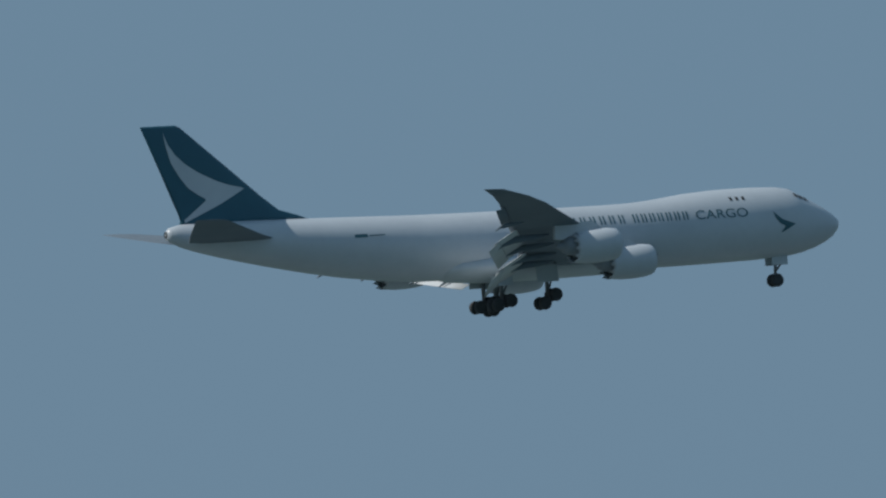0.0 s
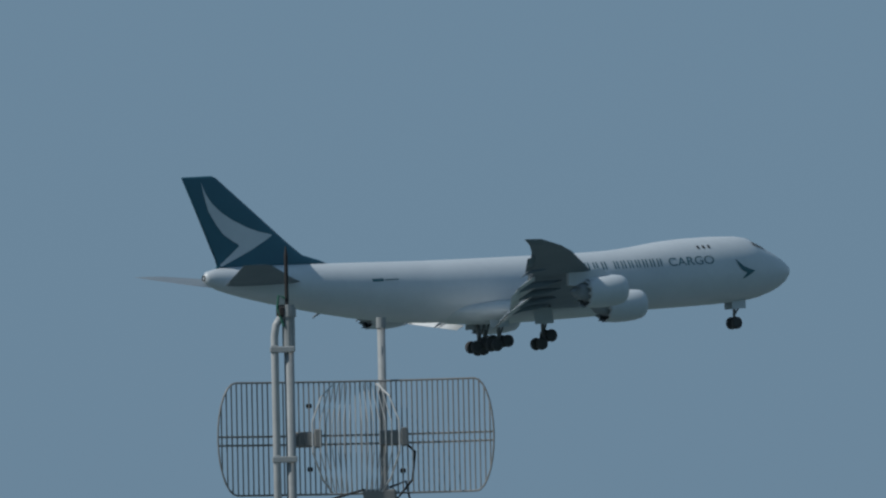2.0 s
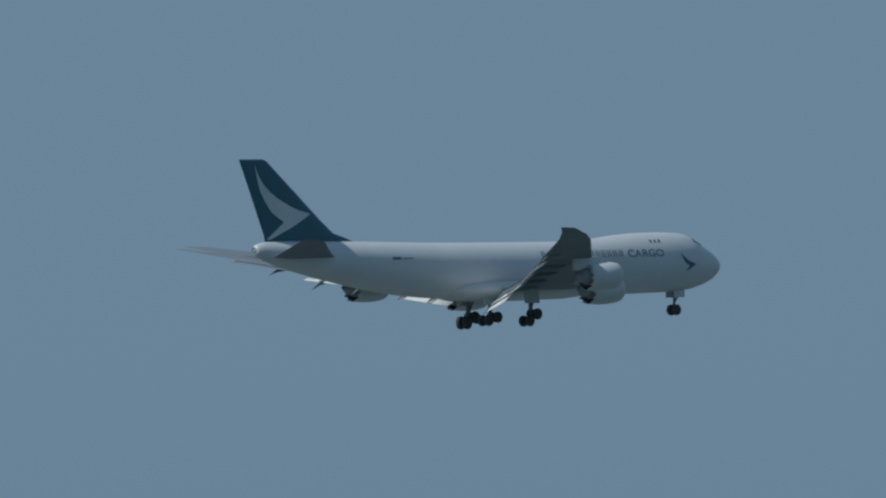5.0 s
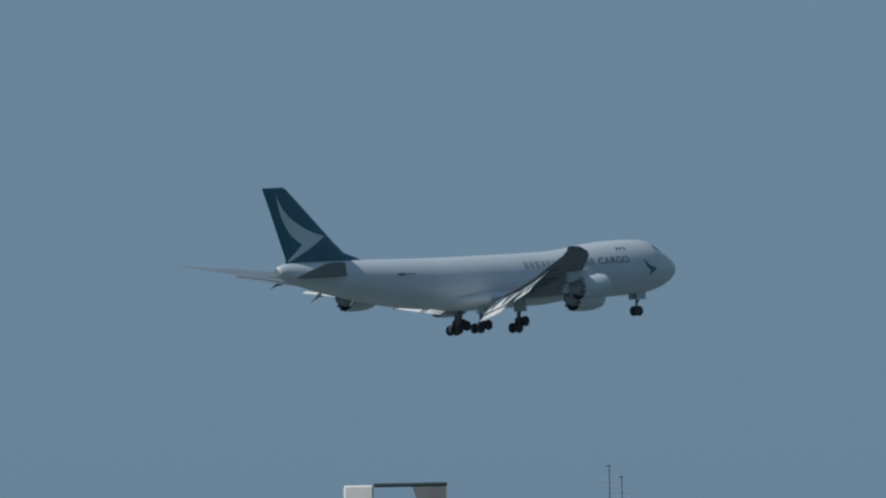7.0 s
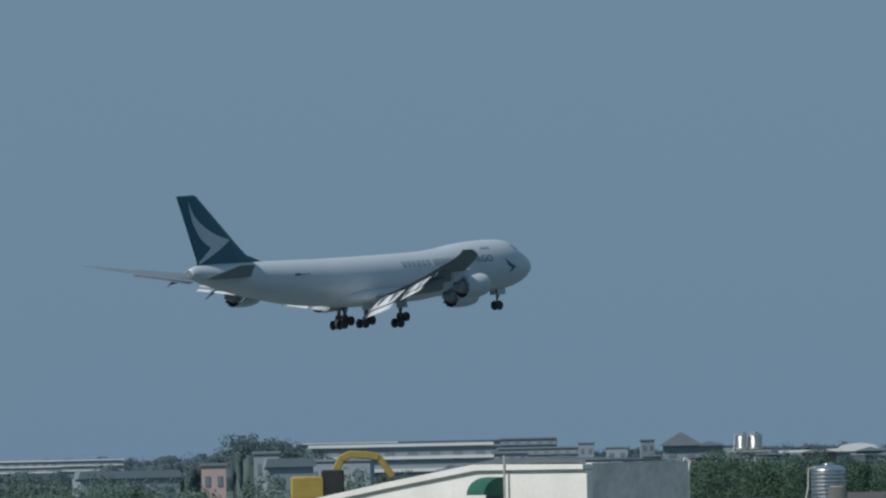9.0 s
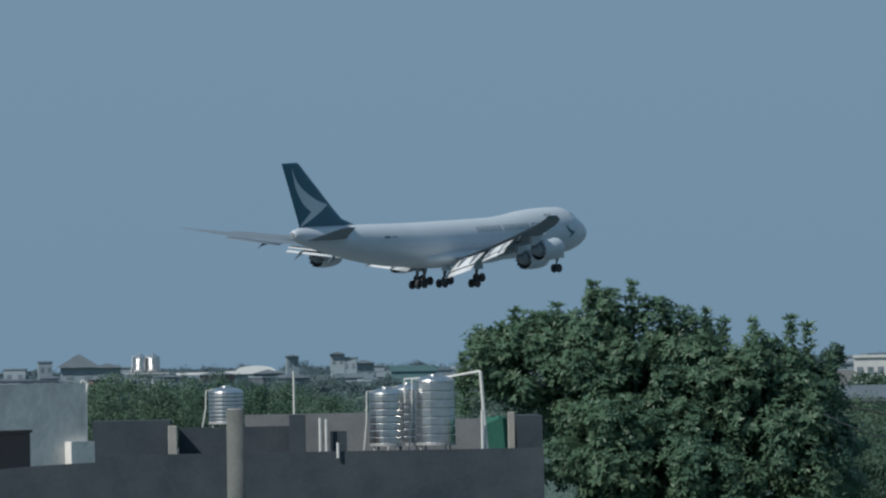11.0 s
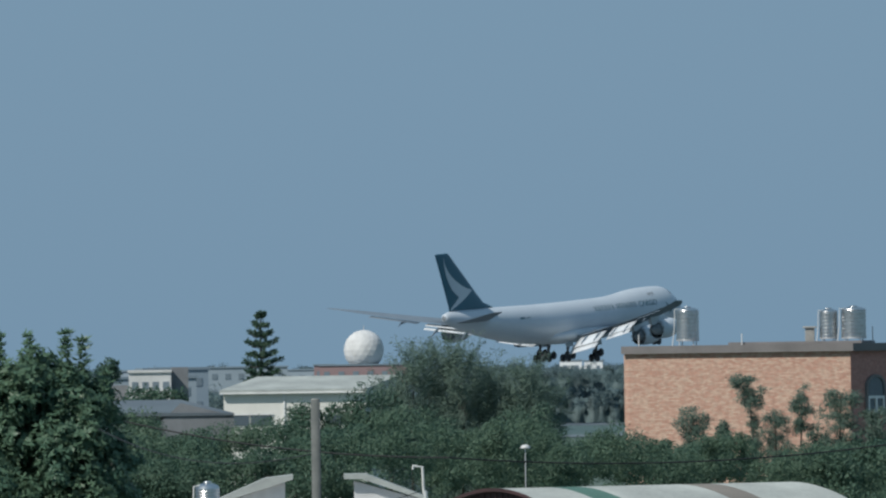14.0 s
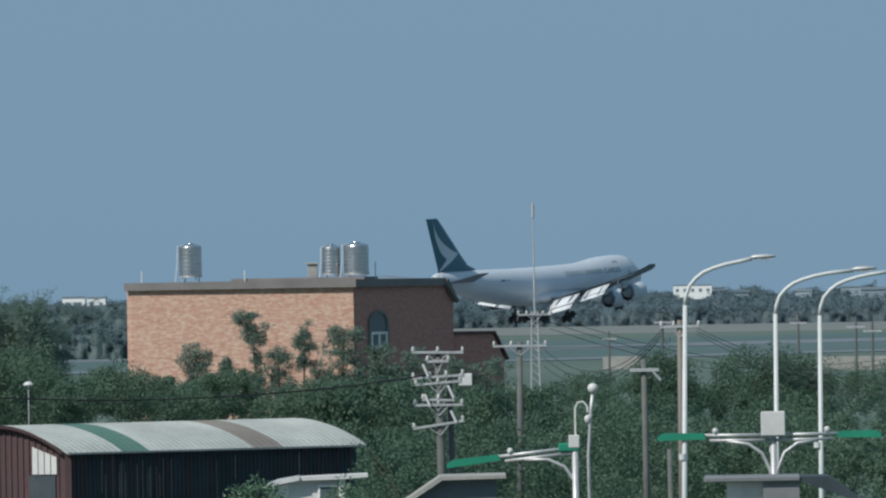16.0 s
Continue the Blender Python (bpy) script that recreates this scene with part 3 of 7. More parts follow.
thing("dry_field", "pale dry grass beyond the runway", "field", pose(40, 2720, 0, 0, 0, -6), kind="structure", data=mesh_of(bm, "dry_field", M_DRY))

RNG = np.random.default_rng(7)


def unit(v):
    return v / np.maximum(np.linalg.norm(v, axis=1, keepdims=True), 1e-9)


def leaf_mesh(name, P, D, L, W, material, T=None, loose=0.32):
    """One mesh of many separate leaves: base P, direction D, length L, width W, facing about T."""
    n = len(P)
    L, W = np.broadcast_to(L, n)[:, None], np.broadcast_to(W, n)[:, None]
    face = unit(RNG.normal(size=(n, 3)))
    if T is not None:
        face = unit(T + loose * face)
    S = unit(np.cross(D, face))
    N = np.cross(D, S)
    V = np.stack([P, P + D * L * 0.5 + S * W * 0.5 + N * W * 0.12, P + D * L - N * W * 0.2, P + D * L * 0.5 - S * W * 0.5 + N * W * 0.12], 1).reshape(-1, 3)
    me = bpy.data.meshes.new(name)
    me.vertices.add(4 * n)
    me.vertices.foreach_set("co", V.astype(np.float32).ravel())
    me.loops.add(4 * n)
    me.loops.foreach_set("vertex_index", np.arange(4 * n, dtype=np.int32))
    me.polygons.add(n)
    me.polygons.foreach_set("loop_start", np.arange(0, 4 * n, 4, dtype=np.int32))
    me.update()
    me.validate()
    me.materials.append(material)
    return me


def crown_points(c, r, clumps, per, spread, shell=0.35, low=-0.9):
    """Leaf bases and outward directions in clumps over an ellipsoid c, r."""
    d = unit(RNG.normal(size=(clumps * 2, 3)))
    d = d[d[:, 2] > low][:clumps]
    rad = 1 - shell * RNG.random(len(d))[:, None] ** 1.3
    rad *= 1 + 0.12 * RNG.normal(size=(len(d), 1))
    cc = np.array(c) + d * rad * np.array(r)
    cl = np.repeat(cc, per, 0)
    o = unit(RNG.normal(size=(len(cl), 3)))
    P = cl + o * spread * np.repeat(RNG.uniform(0.6, 1.25, (len(cc), 1)), per, 0) * RNG.random((len(cl), 1)) ** 0.28 * np.array([1, 1, 0.8])
    T = unit(1.3 * o + 0.5 * np.repeat(d, per, 0) + np.array([0, 0, 0.2]))
    D = unit(np.cross(T, unit(RNG.normal(size=(len(cl), 3)))) + 0.35 * T)
    return P, D, T


def limbs(bm, base, top, crown_c, crown_r, r, count):
    base, top = Vector(base), Vector(top)
    rod(bm, base, top, r, r * 0.65, 9)
    for k in range(count):
        a = 2 * math.pi * k / count + random.random()
        e = Vector(crown_c) + Vector((math.cos(a) * crown_r[0] * 0.7, math.sin(a) * crown_r[1] * 0.7, crown_r[2] * random.uniform(-0.1, 0.7)))
        mid = top.lerp(e, 0.5) + Vector((0, 0, 0.15 * crown_r[2]))
        rod(bm, top, mid, r * 0.5, r * 0.3, 6)
        rod(bm, mid, e, r * 0.3, r * 0.1, 6)
    return bm


def tree(label, az, d, height, rx, rz, leaf, clumps, per, spread, material=None, trunk=0.15, name="tree", ry=None, group=""):
    material = material or M_BUSH
    t = thing(name, label, "tree", facing(az, d), group)
    c, r = (0, 0, height - rz), (rx, ry or rx, rz)
    part("trunk", limbs(BM(), (0, 0, -0.1), (0.1 * rx, 0, max(0.8, height - 1.7 * rz)), c, r, trunk, 7), M_BARK, t)
    P, D, T = crown_points(c, r, clumps, per, spread)
    part("crown", leaf_mesh("crown", P, D, leaf * RNG.uniform(0.7, 1.3, len(P)), leaf * 0.45, material, T), material, t)
    return t


def thicket(name, label, spots, leaf, material, clumps, per):
    """Overgrown bushes nobody could count: spots of (az, d, height, radius)."""
    Ps, Ds, Ts = [], [], []
    for az, d, h, r in spots:
        c = at(az, d, h - r * 0.8)
        P, D, T = crown_points(c, (r, r, r * 0.8), clumps // 4, per * 4, r * 0.42, 0.25)
        Ps.append(P), Ds.append(D), Ts.append(T)
        zz = at(az, d, (h - r) * 0.5)
        P, D, T = crown_points(zz, (r * 0.95, r * 0.95, max(h - r, 0.5) * 0.6), clumps // 3, per, r * 0.25, 0.4)
        Ps.append(P), Ds.append(D), Ts.append(T)
    P, D, T = np.concatenate(Ps), np.concatenate(Ds), np.concatenate(Ts)
    return thing(name, label, "bushes", kind="stuff", data=leaf_mesh(name, P, D, leaf * RNG.uniform(0.7, 1.3, len(P)), leaf * 0.55, material, T))


# ---------------------------------------------------------------- far skyline
def far_house(az, d, top, w, material, label, storeys=2, depth=8.0, roof="flat", turn=0.0, pitch=0.16):
    z = high(top, d)
    h = thing("building", label, "building", facing(az, d, 0, turn), "buildings on the skyline")
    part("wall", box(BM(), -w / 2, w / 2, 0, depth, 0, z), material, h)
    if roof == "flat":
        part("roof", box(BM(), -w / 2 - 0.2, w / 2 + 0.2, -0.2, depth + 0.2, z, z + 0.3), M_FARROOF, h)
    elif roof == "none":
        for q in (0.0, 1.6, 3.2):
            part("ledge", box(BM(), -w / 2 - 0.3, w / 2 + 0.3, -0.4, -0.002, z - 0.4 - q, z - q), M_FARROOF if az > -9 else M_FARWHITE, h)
    elif roof == "hip":
        bm = loft(BM(), [[(-w * 0.62, -1, z), (w * 0.62, -1, z), (w * 0.62, depth + 1, z), (-w * 0.62, depth + 1, z)],
                         [(-w * 0.03, depth / 2 - 0.2, z + w * pitch), (w * 0.03, depth / 2 - 0.2, z + w * pitch), (w * 0.03, depth / 2 + 0.2, z + w * pitch), (-w * 0.03, depth / 2 + 0.2, z + w * pitch)]])
        part("roof", bm, M_ROOFBLUE, h)
    else:
        bm = prism(BM(), [(-w / 2 - 0.3, z), (w / 2 + 0.3, z), (w / 2, z + 0.9), (-w / 2, z + 0.9)], -0.3, depth * 0.6)
        part("roof", bm, M_FARROOF, h)
    n = max(2, int(w / 2.6))
    win = None
    for s in range(storeys):
        for k in range(n):
            x, zz = -w / 2 + (k + 0.5) * w / n, z - 2.2 - s * 3.2
            if zz > 1:
                if win is None:
                    win = mesh_of(box(BM(), -0.2 * w / n, 0.2 * w / n, -0.08, 0.1, 0, 1.1), "window", M_FARGLASS)
                part("window", win, M_FARGLASS, h, m=pose(x, 0, zz))
    return h


SKY_TOWN = [  # az, d, rise of roof, width, storeys, roof
    (-9.3, 3300, 11, 34, 2, "none"), (-8.78, 3300, 11, 36, 3, "none"), (-8.46, 3200, 13, 15, 3, "none"), (-8.4, 3000, -4, 22, 3, "none"), (-8.7, 2900, -12, 24, 2, "none"),
    (-8.18, 2600, 0, 3.4, 3, "flat"), (-7.88, 2700, 3, 3.2, 3, "flat"), (-8.03, 2700, -9, 5, 2, "flat"), (-7.58, 2600, -8, 6, 2, "hip"), (-7.5, 2700, -10, 4, 2, "flat"),
    (-6.677, 2600, 6, 2.7, 3, "hip"), (-6.46, 2600, 9, 3.2, 3, "hip"), (-6.4, 2600, 1, 3.0, 3, "flat"), (-6.33, 2650, -8, 4.5, 2, "hip"), (-6.27, 2700, -14, 3.5, 2, "flat"),
    (-6.53, 2500, -31, 2.2, 1, "flat"), (-7.17, 2900, -21, 12, 1, "flat"), (-7.02, 2800, -27, 22, 2, "none"), (-6.72, 2700, -29, 14, 2, "flat"),
    (-5.55, 1700, -12, 14, 1, "low"), (-3.95, 1900, -12, 10, 3, "flat"), (-3.83, 1500, -25, 11, 2, "flat"), (-3.72, 1600, -10, 9, 3, "flat"),
    (-3.5, 2300, -8, 26, 3, "flat"), (-3.2, 2800, -14, 18, 2, "flat"), 
    (1.75, 4100, -15, 6, 1, "low"), (1.98, 4100, -9, 7, 1, "flat"), (2.1, 3700, -14, 9, 1, "low"),
    (0.72, 3900, -14, 12, 1, "low"), (1.42, 3900, -15, 9, 1, "low"),
    (-9.735, 1300, -6, 2.8, 1, "flat"), (-9.62, 1250, -30, 5, 1, "low"), (-9.4, 1350, -22, 8, 1, "flat"), (-10.4, 1400, -44, 12, 1, "low"), (-11.35, 3300, -9, 70, 1, "none"), (-12.9, 3000, -18, 30, 1, "none"),
    (-10.75, 3600, -9, 40, 1, "none")]
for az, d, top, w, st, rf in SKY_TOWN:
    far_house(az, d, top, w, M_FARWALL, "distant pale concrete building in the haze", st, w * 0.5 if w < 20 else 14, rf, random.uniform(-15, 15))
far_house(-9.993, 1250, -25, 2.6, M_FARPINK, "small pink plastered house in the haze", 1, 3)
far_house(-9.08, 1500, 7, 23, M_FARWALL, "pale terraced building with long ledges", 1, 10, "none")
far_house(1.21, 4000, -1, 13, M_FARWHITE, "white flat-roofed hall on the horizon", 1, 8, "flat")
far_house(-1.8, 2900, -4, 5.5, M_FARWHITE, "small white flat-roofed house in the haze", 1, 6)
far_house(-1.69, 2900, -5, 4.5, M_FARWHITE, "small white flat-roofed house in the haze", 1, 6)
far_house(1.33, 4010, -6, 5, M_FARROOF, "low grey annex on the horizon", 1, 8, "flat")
# low arched white roof and long teal hall
h = thing("market_hall", "low hall with broad white arched roof", "building", facing(-6.88, 2750), "buildings on the skyline")
zz = high(-19, 2750)
part("wall", box(BM(), -9, 9, 0, 12, 0, zz), M_FARWALL, h)
part("roof", prism(BM(), [(-17.5, zz - 0.6), (6, zz - 0.6), (6, zz)] + [(1.0 + 4.6 * math.cos(math.pi * i / 10), zz + 0.15 + 1.15 * math.sin(math.pi * i / 10)) for i in range(11)] + [(-8, zz - 0.05), (-17.5, zz - 0.1)], -1, 11), M_FARWHITE, h)
h = thing("long_hall", "long teal sheet-metal hall in the haze", "building", facing(-6.09, 2000), "buildings on the skyline")
zz = high(-24, 2000)
part("wall", box(BM(), -3.8, 3.8, 0, 10, 0, zz), M_FARTEAL, h)
part("roof", prism(BM(), [(-4, zz + 0.003), (4, zz + 0.003), (4, zz + 0.5), (3, zz + 1.0), (-4, zz + 1.0)], -0.3, 9), M_FARTEAL, h)
random.seed(4)
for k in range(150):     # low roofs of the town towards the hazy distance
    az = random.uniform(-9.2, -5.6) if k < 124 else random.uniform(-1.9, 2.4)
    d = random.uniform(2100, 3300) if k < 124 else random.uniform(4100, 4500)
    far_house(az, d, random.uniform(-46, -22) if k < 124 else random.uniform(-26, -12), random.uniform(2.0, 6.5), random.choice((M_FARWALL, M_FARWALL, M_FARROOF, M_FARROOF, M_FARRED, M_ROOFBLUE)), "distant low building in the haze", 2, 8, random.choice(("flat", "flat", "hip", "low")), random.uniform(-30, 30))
# pagoda-like big roof and red control building
far_house(-7.717, 2300, -7, 7.2, M_FARWALL, "distant hall with broad dark hipped roof", 2, 8, "hip", 0, 0.36)
far_house(-2.81, 2300, -7, 17, M_FARRED, "red brick control building with pale windows", 3, 12, "flat")
far_house(-3.0, 2350, -6, 4, M_FARRED, "red brick stair tower with pale windows", 3, 6, "flat")

def ridge(d, base, amp, seed, a0=-15.5, a1=3.4):
    """A far belt of woods: a lumpy bank with rounded crowns."""
    bm = BM()
    rows = [[] for _ in range(8)]
    n = int((a1 - a0) / 0.012)
    for i in range(n + 1):
        az = a0 + (a1 - a0) * i / n
        q = Vector((az * 7, seed, 0))
        h = base + amp * noise.noise(q) + 0.8 * noise.noise(Vector((az * 30, seed, 3))) + 0.9 * abs(noise.noise(Vector((az * 42, seed, 7))))
        if -10.4 < az < -9.2 and d < 3600:
            h += 5 * math.sin(math.pi * (az + 10.4) / 1.2)
        h = max(h, 1.0)
        for k, (f, back) in enumerate(((0, 0), (0.3, 0.6), (0.5, 1.4), (0.7, 2.6), (0.85, 4.2), (0.95, 6.5), (1.0, 10), (0.0, 40))):
            lump = 3.0 * noise.noise(Vector((az * 25, seed + k * 0.9, 5))) + 1.6 * noise.noise(Vector((az * 60, seed + k * 1.7, 9)))
            rows[k].append(bm.verts.new(at(az, d + back + lump, h * f * (1 + 0.04 * lump if 0 < f < 1 else 1))))
    for ra, rb in zip(rows, rows[1:]):
        for i in range(n):
            bm.faces.new((ra[i], ra[i + 1], rb[i + 1], rb[i]))
    return bm


def woods(name, label, d, base, amp, seed, a0, a1, material, wide=2.2, leaf=0.55):
    """A belt of distant crowns standing on a low dense bank."""
    rg = np.random.default_rng(seed)
    Ps, Ds, Ts = [], [], []
    az = a0
    while az < a1:
        h = base + amp * noise.noise(Vector((az * 7, seed, 0))) + 0.8 * noise.noise(Vector((az * 30, seed, 3)))
        if -10.3 < az < -9.3 and d < 3600:
            h += 5 * math.sin(math.pi * (az + 10.3) / 1.0)
        h = max(h, 1.6) * rg.uniform(0.86, 1.1)
        r = wide * rg.uniform(0.55, 1.2)
        P, D, T = crown_points(at(az, d + rg.uniform(-12, 2), max(0.6, h - r)), (r, r, r), 9, 14 if d > 3000 else 40, r * 0.55, 0.15, -0.3)
        Ps.append(P), Ds.append(D), Ts.append(T)
        az += math.degrees(wide * rg.uniform(0.35, 0.9) / d)
    P, D, T = np.concatenate(Ps), np.concatenate(Ds), np.concatenate(Ts)
    me = leaf_mesh(name, P, D, leaf * RNG.uniform(0.7, 1.4, len(P)), leaf * 0.8, material, T, 0.2)
    thing(name, label, "woods", kind="stuff", data=me)
    thing(name + "_bank", label, "woods", kind="stuff", data=mesh_of(ridge(d, base * 0.95, amp, seed, a0, a1), name, material, True))


# no haze hangs before these belts; it lies in their blue-green colour
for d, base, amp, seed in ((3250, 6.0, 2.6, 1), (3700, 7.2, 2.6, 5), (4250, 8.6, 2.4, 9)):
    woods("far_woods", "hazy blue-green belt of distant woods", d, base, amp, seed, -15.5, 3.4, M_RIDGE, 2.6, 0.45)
for az, d, w in ((0.86, 1560, 5), (2.05, 1480, 13)):
    bm = box(BM(), -w / 2, w / 2, 0, 0.3, 0, 1.7)
    thing("boundary_wall", "pale concrete boundary wall of the airfield", "wall", facing(az, d), kind="structure", data=mesh_of(bm, "boundary_wall", M_CONC))
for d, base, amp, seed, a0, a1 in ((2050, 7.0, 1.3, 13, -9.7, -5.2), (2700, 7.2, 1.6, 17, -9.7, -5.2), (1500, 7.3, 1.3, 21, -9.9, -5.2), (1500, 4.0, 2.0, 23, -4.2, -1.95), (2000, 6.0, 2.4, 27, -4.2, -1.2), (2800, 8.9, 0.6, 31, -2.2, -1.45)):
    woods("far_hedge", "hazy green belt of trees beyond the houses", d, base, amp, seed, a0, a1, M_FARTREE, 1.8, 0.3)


# radome
def radome():
    t = thing("radome", "white faceted radar dome on a roof", "radome", facing(-2.805, 2300, high(-7, 2300) + 0.3))
    bm = BM()
    bmesh.ops.create_icosphere(bm, subdivisions=3, radius=3.95)
    bmesh.ops.delete(bm, geom=[v for v in bm.verts if v.co.z < -3.0], context="VERTS")
    part("dome", bm, M_PLASTERG, t, m=pose(0, 6, 2.75))
    part("lightning_rod", rod(BM(), (0, 6, 6.6), (0, 6, 7.5), 0.09, seg=6), M_GALV, t)
    part("plinth", lathe(BM(), [(2.6, 0.0), (2.6, 0.6)], 16, Matrix.Translation((0, 6, 0))), M_PLASTERG, t)


radome()

# ---------------------------------------------------------------- grid antennas on the roof nearby
def antennas():
    d = 38.0
    k = d / REACH

    def loc(az, rise):
        return (d * radians(az + 26.75), rise * k)

    roof_z = EYE - 0.6
    base = roof_z - EYE
    org = facing(-26.75, d, EYE)
    r = thing("roof_terrace", "flat grey concrete roof of a neighbouring house", "roof", facing(-26.75, d, 0), kind="structure")
    part("slab", box(BM(), -3, 3, -2, 2, roof_z - 0.25, roof_z), M_CONC, r)
    part("wall", box(BM(), -2.8, 2.8, -1.8, 1.8, 0, roof_z - 0.25), M_PLASTERG, r)
    # whip antenna mast
    x, zt = loc(-26.948, 789)
    t = thing("antenna_mast", "galvanised pipe mast with black whip aerial", "antenna", org @ pose(x, 0, base))
    top = zt - base
    part("mast", rod(BM(), (0, 0, 0), (0, 0, top), 0.0165, seg=14), M_ZINC, t, smooth=True)
    bm = rod(BM(), (0, 0, top - 0.14), (0, 0, top + 0.01), 0.021, seg=14)
    rod(bm, (0, 0, top - 0.03), (0, 0, top + 0.0), 0.026, seg=14)
    part("socket", bm, M_ZINC, t)
    part("whip", rod(rod(BM(), (-0.004, -0.012, top - 0.12), (-0.004, -0.012, top + 0.17), 0.0065, seg=8), (-0.004, -0.012, top + 0.17), (-0.004, -0.012, top + 0.2), 0.0065, 0.001, 8), M_WIRE, t, "black whip aerial")
    part("cable", bent(BM(), [(-0.01, -0.02, top + 0.03), (-0.03, -0.02, top + 0.04), (-0.035, -0.02, top + 0.0), (-0.015, -0.02, top - 0.06)], 0.004), M_CANVAS, t, "green feeder cable")
    xp = -0.046
    bm = bent(BM(), [(xp + 0.002, -0.01, 0), (xp, -0.01, top - 0.09), (xp + 0.006, -0.01, top - 0.055), (xp + 0.022, -0.008, top - 0.03)], 0.0125, 10)
    part("conduit", bm, M_PVC, t, "grey plastic conduit", smooth=True)
    bmesh_c = lathe(BM(), [(0.013, 0.0), (0.019, 0.006), (0.019, 0.03), (0.008, 0.04)], 10, Matrix.Translation((xp + 0.026, -0.008, top - 0.03)))
    part("cap", bmesh_c, M_WIRE, t)
    for z in (top - 0.145, top - 0.5, top - 0.85):
        part("clamp", box(box(BM(), xp - 0.015, 0.02, -0.026, -0.012, z, z + 0.02, 0.003), xp - 0.012, xp + 0.012, -0.024, 0.014, z, z + 0.024, 0.003), M_ZINC, t)
    # grid reflector antenna on its own pole
    x, zt = loc(-26.497, 771)
    g = thing("grid_antenna", "pale wire grid parabolic antenna clamped to a pole", "antenna", org @ pose(x, 0.12, base))
    top = zt - base
    part("pole", rod(BM(), (0, 0, 0), (0, 0, top), 0.0135, seg=14), M_ZINC, g, smooth=True)
    part("pole_cap", rod(BM(), (0, 0, top - 0.035), (0, 0, top), 0.0165, seg=14), M_ZINC, g)
    cx, cz = loc(-26.631, 558)
    cx, cz = cx - x, cz - base
    hw, hh, tw = 0.445, 0.182, 0.385

    def bow(u):
        return -0.11 * (u / hw) ** 2

    ys = -0.02
    edge = []
    for i in range(15):      # rounded right end, from the top down
        a = math.pi / 2 - math.pi * i / 14
        edge.append((tw + (hw - tw) * math.cos(a), hh * math.sin(a)))
    n = 30
    topline = [(cx + tw * (2 * i / n - 1), ys + bow(tw * (2 * i / n - 1)), cz + hh) for i in range(n + 1)]
    botline = [(cx + tw * (2 * i / n - 1), ys + bow(tw * (2 * i / n - 1)), cz - hh) for i in range(n + 1)]
    rend = [(cx + u, ys + bow(u), cz + w) for u, w in edge]
    lend = [(cx - u, ys + bow(u), cz + w) for u, w in edge]
    bm = BM()
    for line in (topline, botline, rend, lend):
        bent(bm, line, 0.0034, 6)
    for off in (0.008, -0.02):
        bent(bm, [(cx + hw * (2 * i / 24 - 1), ys + 0.004 + bow(hw * (2 * i / 24 - 1)), cz + off) for i in range(25)], 0.0034, 6)
    part("rim", bm, M_GRID, g, "grey wire rim and spine")
    nb = 53
    for i in range(nb):
        u = -hw + 0.012 + (2 * hw - 0.024) * i / (nb - 1)
        hgt = hh if abs(u) <= tw else hh * math.sqrt(max(0, 1 - ((abs(u) - tw) / (hw - tw)) ** 2))
        part("grid_wire", rod(BM(), (cx + u, ys + bow(u), cz - hgt), (cx + u, ys + bow(u), cz + hgt), 0.0025, seg=5), M_GRID, g)
    fc = cx + 0.0
    for s in (-1, 1):        # the pale inner reflector that faces the feed
        bent_b = bent(BM(), [(fc + s * 0.07, ys - 0.04, cz + hh * 0.95), (fc + s * 0.11, ys - 0.09, cz + hh * 0.72), (fc + s * 0.14, ys - 0.12, cz + 0.05), (fc + s * 0.14, ys - 0.14, cz - 0.05), (fc + s * 0.11, ys - 0.1, cz - hh * 0.75), (fc + s * 0.08, ys - 0.05, cz - hh * 0.97)], 0.003, 6)
        part("feed_strut", bent_b, M_PVC, g)
    for i in range(13):
        u = -0.115 + 0.23 * i / 12
        part("inner_wire", bent(BM(), [(fc + u * 0.7, ys - 0.04, cz + hh * 0.95), (fc + u, ys - 0.1, cz + 0.05), (fc + u, ys - 0.11, cz - 0.05), (fc + u * 0.75, ys - 0.05, cz - hh * 0.97)], 0.0017, 5), M_PVC, g, "pale inner reflector wire")
    for xx in (cx - 0.155, cx + 0.125):
        part("bracket", box(box(BM(), xx - 0.05, xx + 0.02, -0.035, 0.025, cz - 0.028, cz + 0.022, 0.006), xx + 0.02, xx + 0.045, -0.045, 0.02, cz - 0.03, cz + 0.03, 0.004), M_GRID, g, "grey steel mounting bracket")
    for sx, sz in ((cx - 0.15, 0.105), (cx - 0.15, -0.1), (cx + 0.15, -0.11)):
        part("bolt", box(BM(), sx - 0.009, sx + 0.009, -0.03, -0.018, cz + sz - 0.007, cz + sz + 0.007, 0.002), M_WIRE, g)
    bx, bz = -0.015, loc(-26.5, 446)[1] - base
    part("radio_box", box(BM(), bx - 0.054, bx + 0.054, -0.05, 0.02, bz - 0.045, bz + 0.035, 0.006), M_GRID, g, "grey weatherproof radio box")
    part("cable", bent(BM(), [(cx + 0.16, -0.03, cz - 0.02), (cx + 0.19, -0.035, cz - 0.05), (cx + 0.18, -0.035, cz - 0.14), (cx + 0.13, -0.035, cz - 0.2), (cx + 0.02, -0.035, cz - 0.17), (cx - 0.09, -0.035, cz - 0.2), (cx - 0.17, -0.035, cz - 0.235), (cx - 0.25, -0.035, cz - 0.2)], 0.004), M_WIRE, g, "black hanging cable")
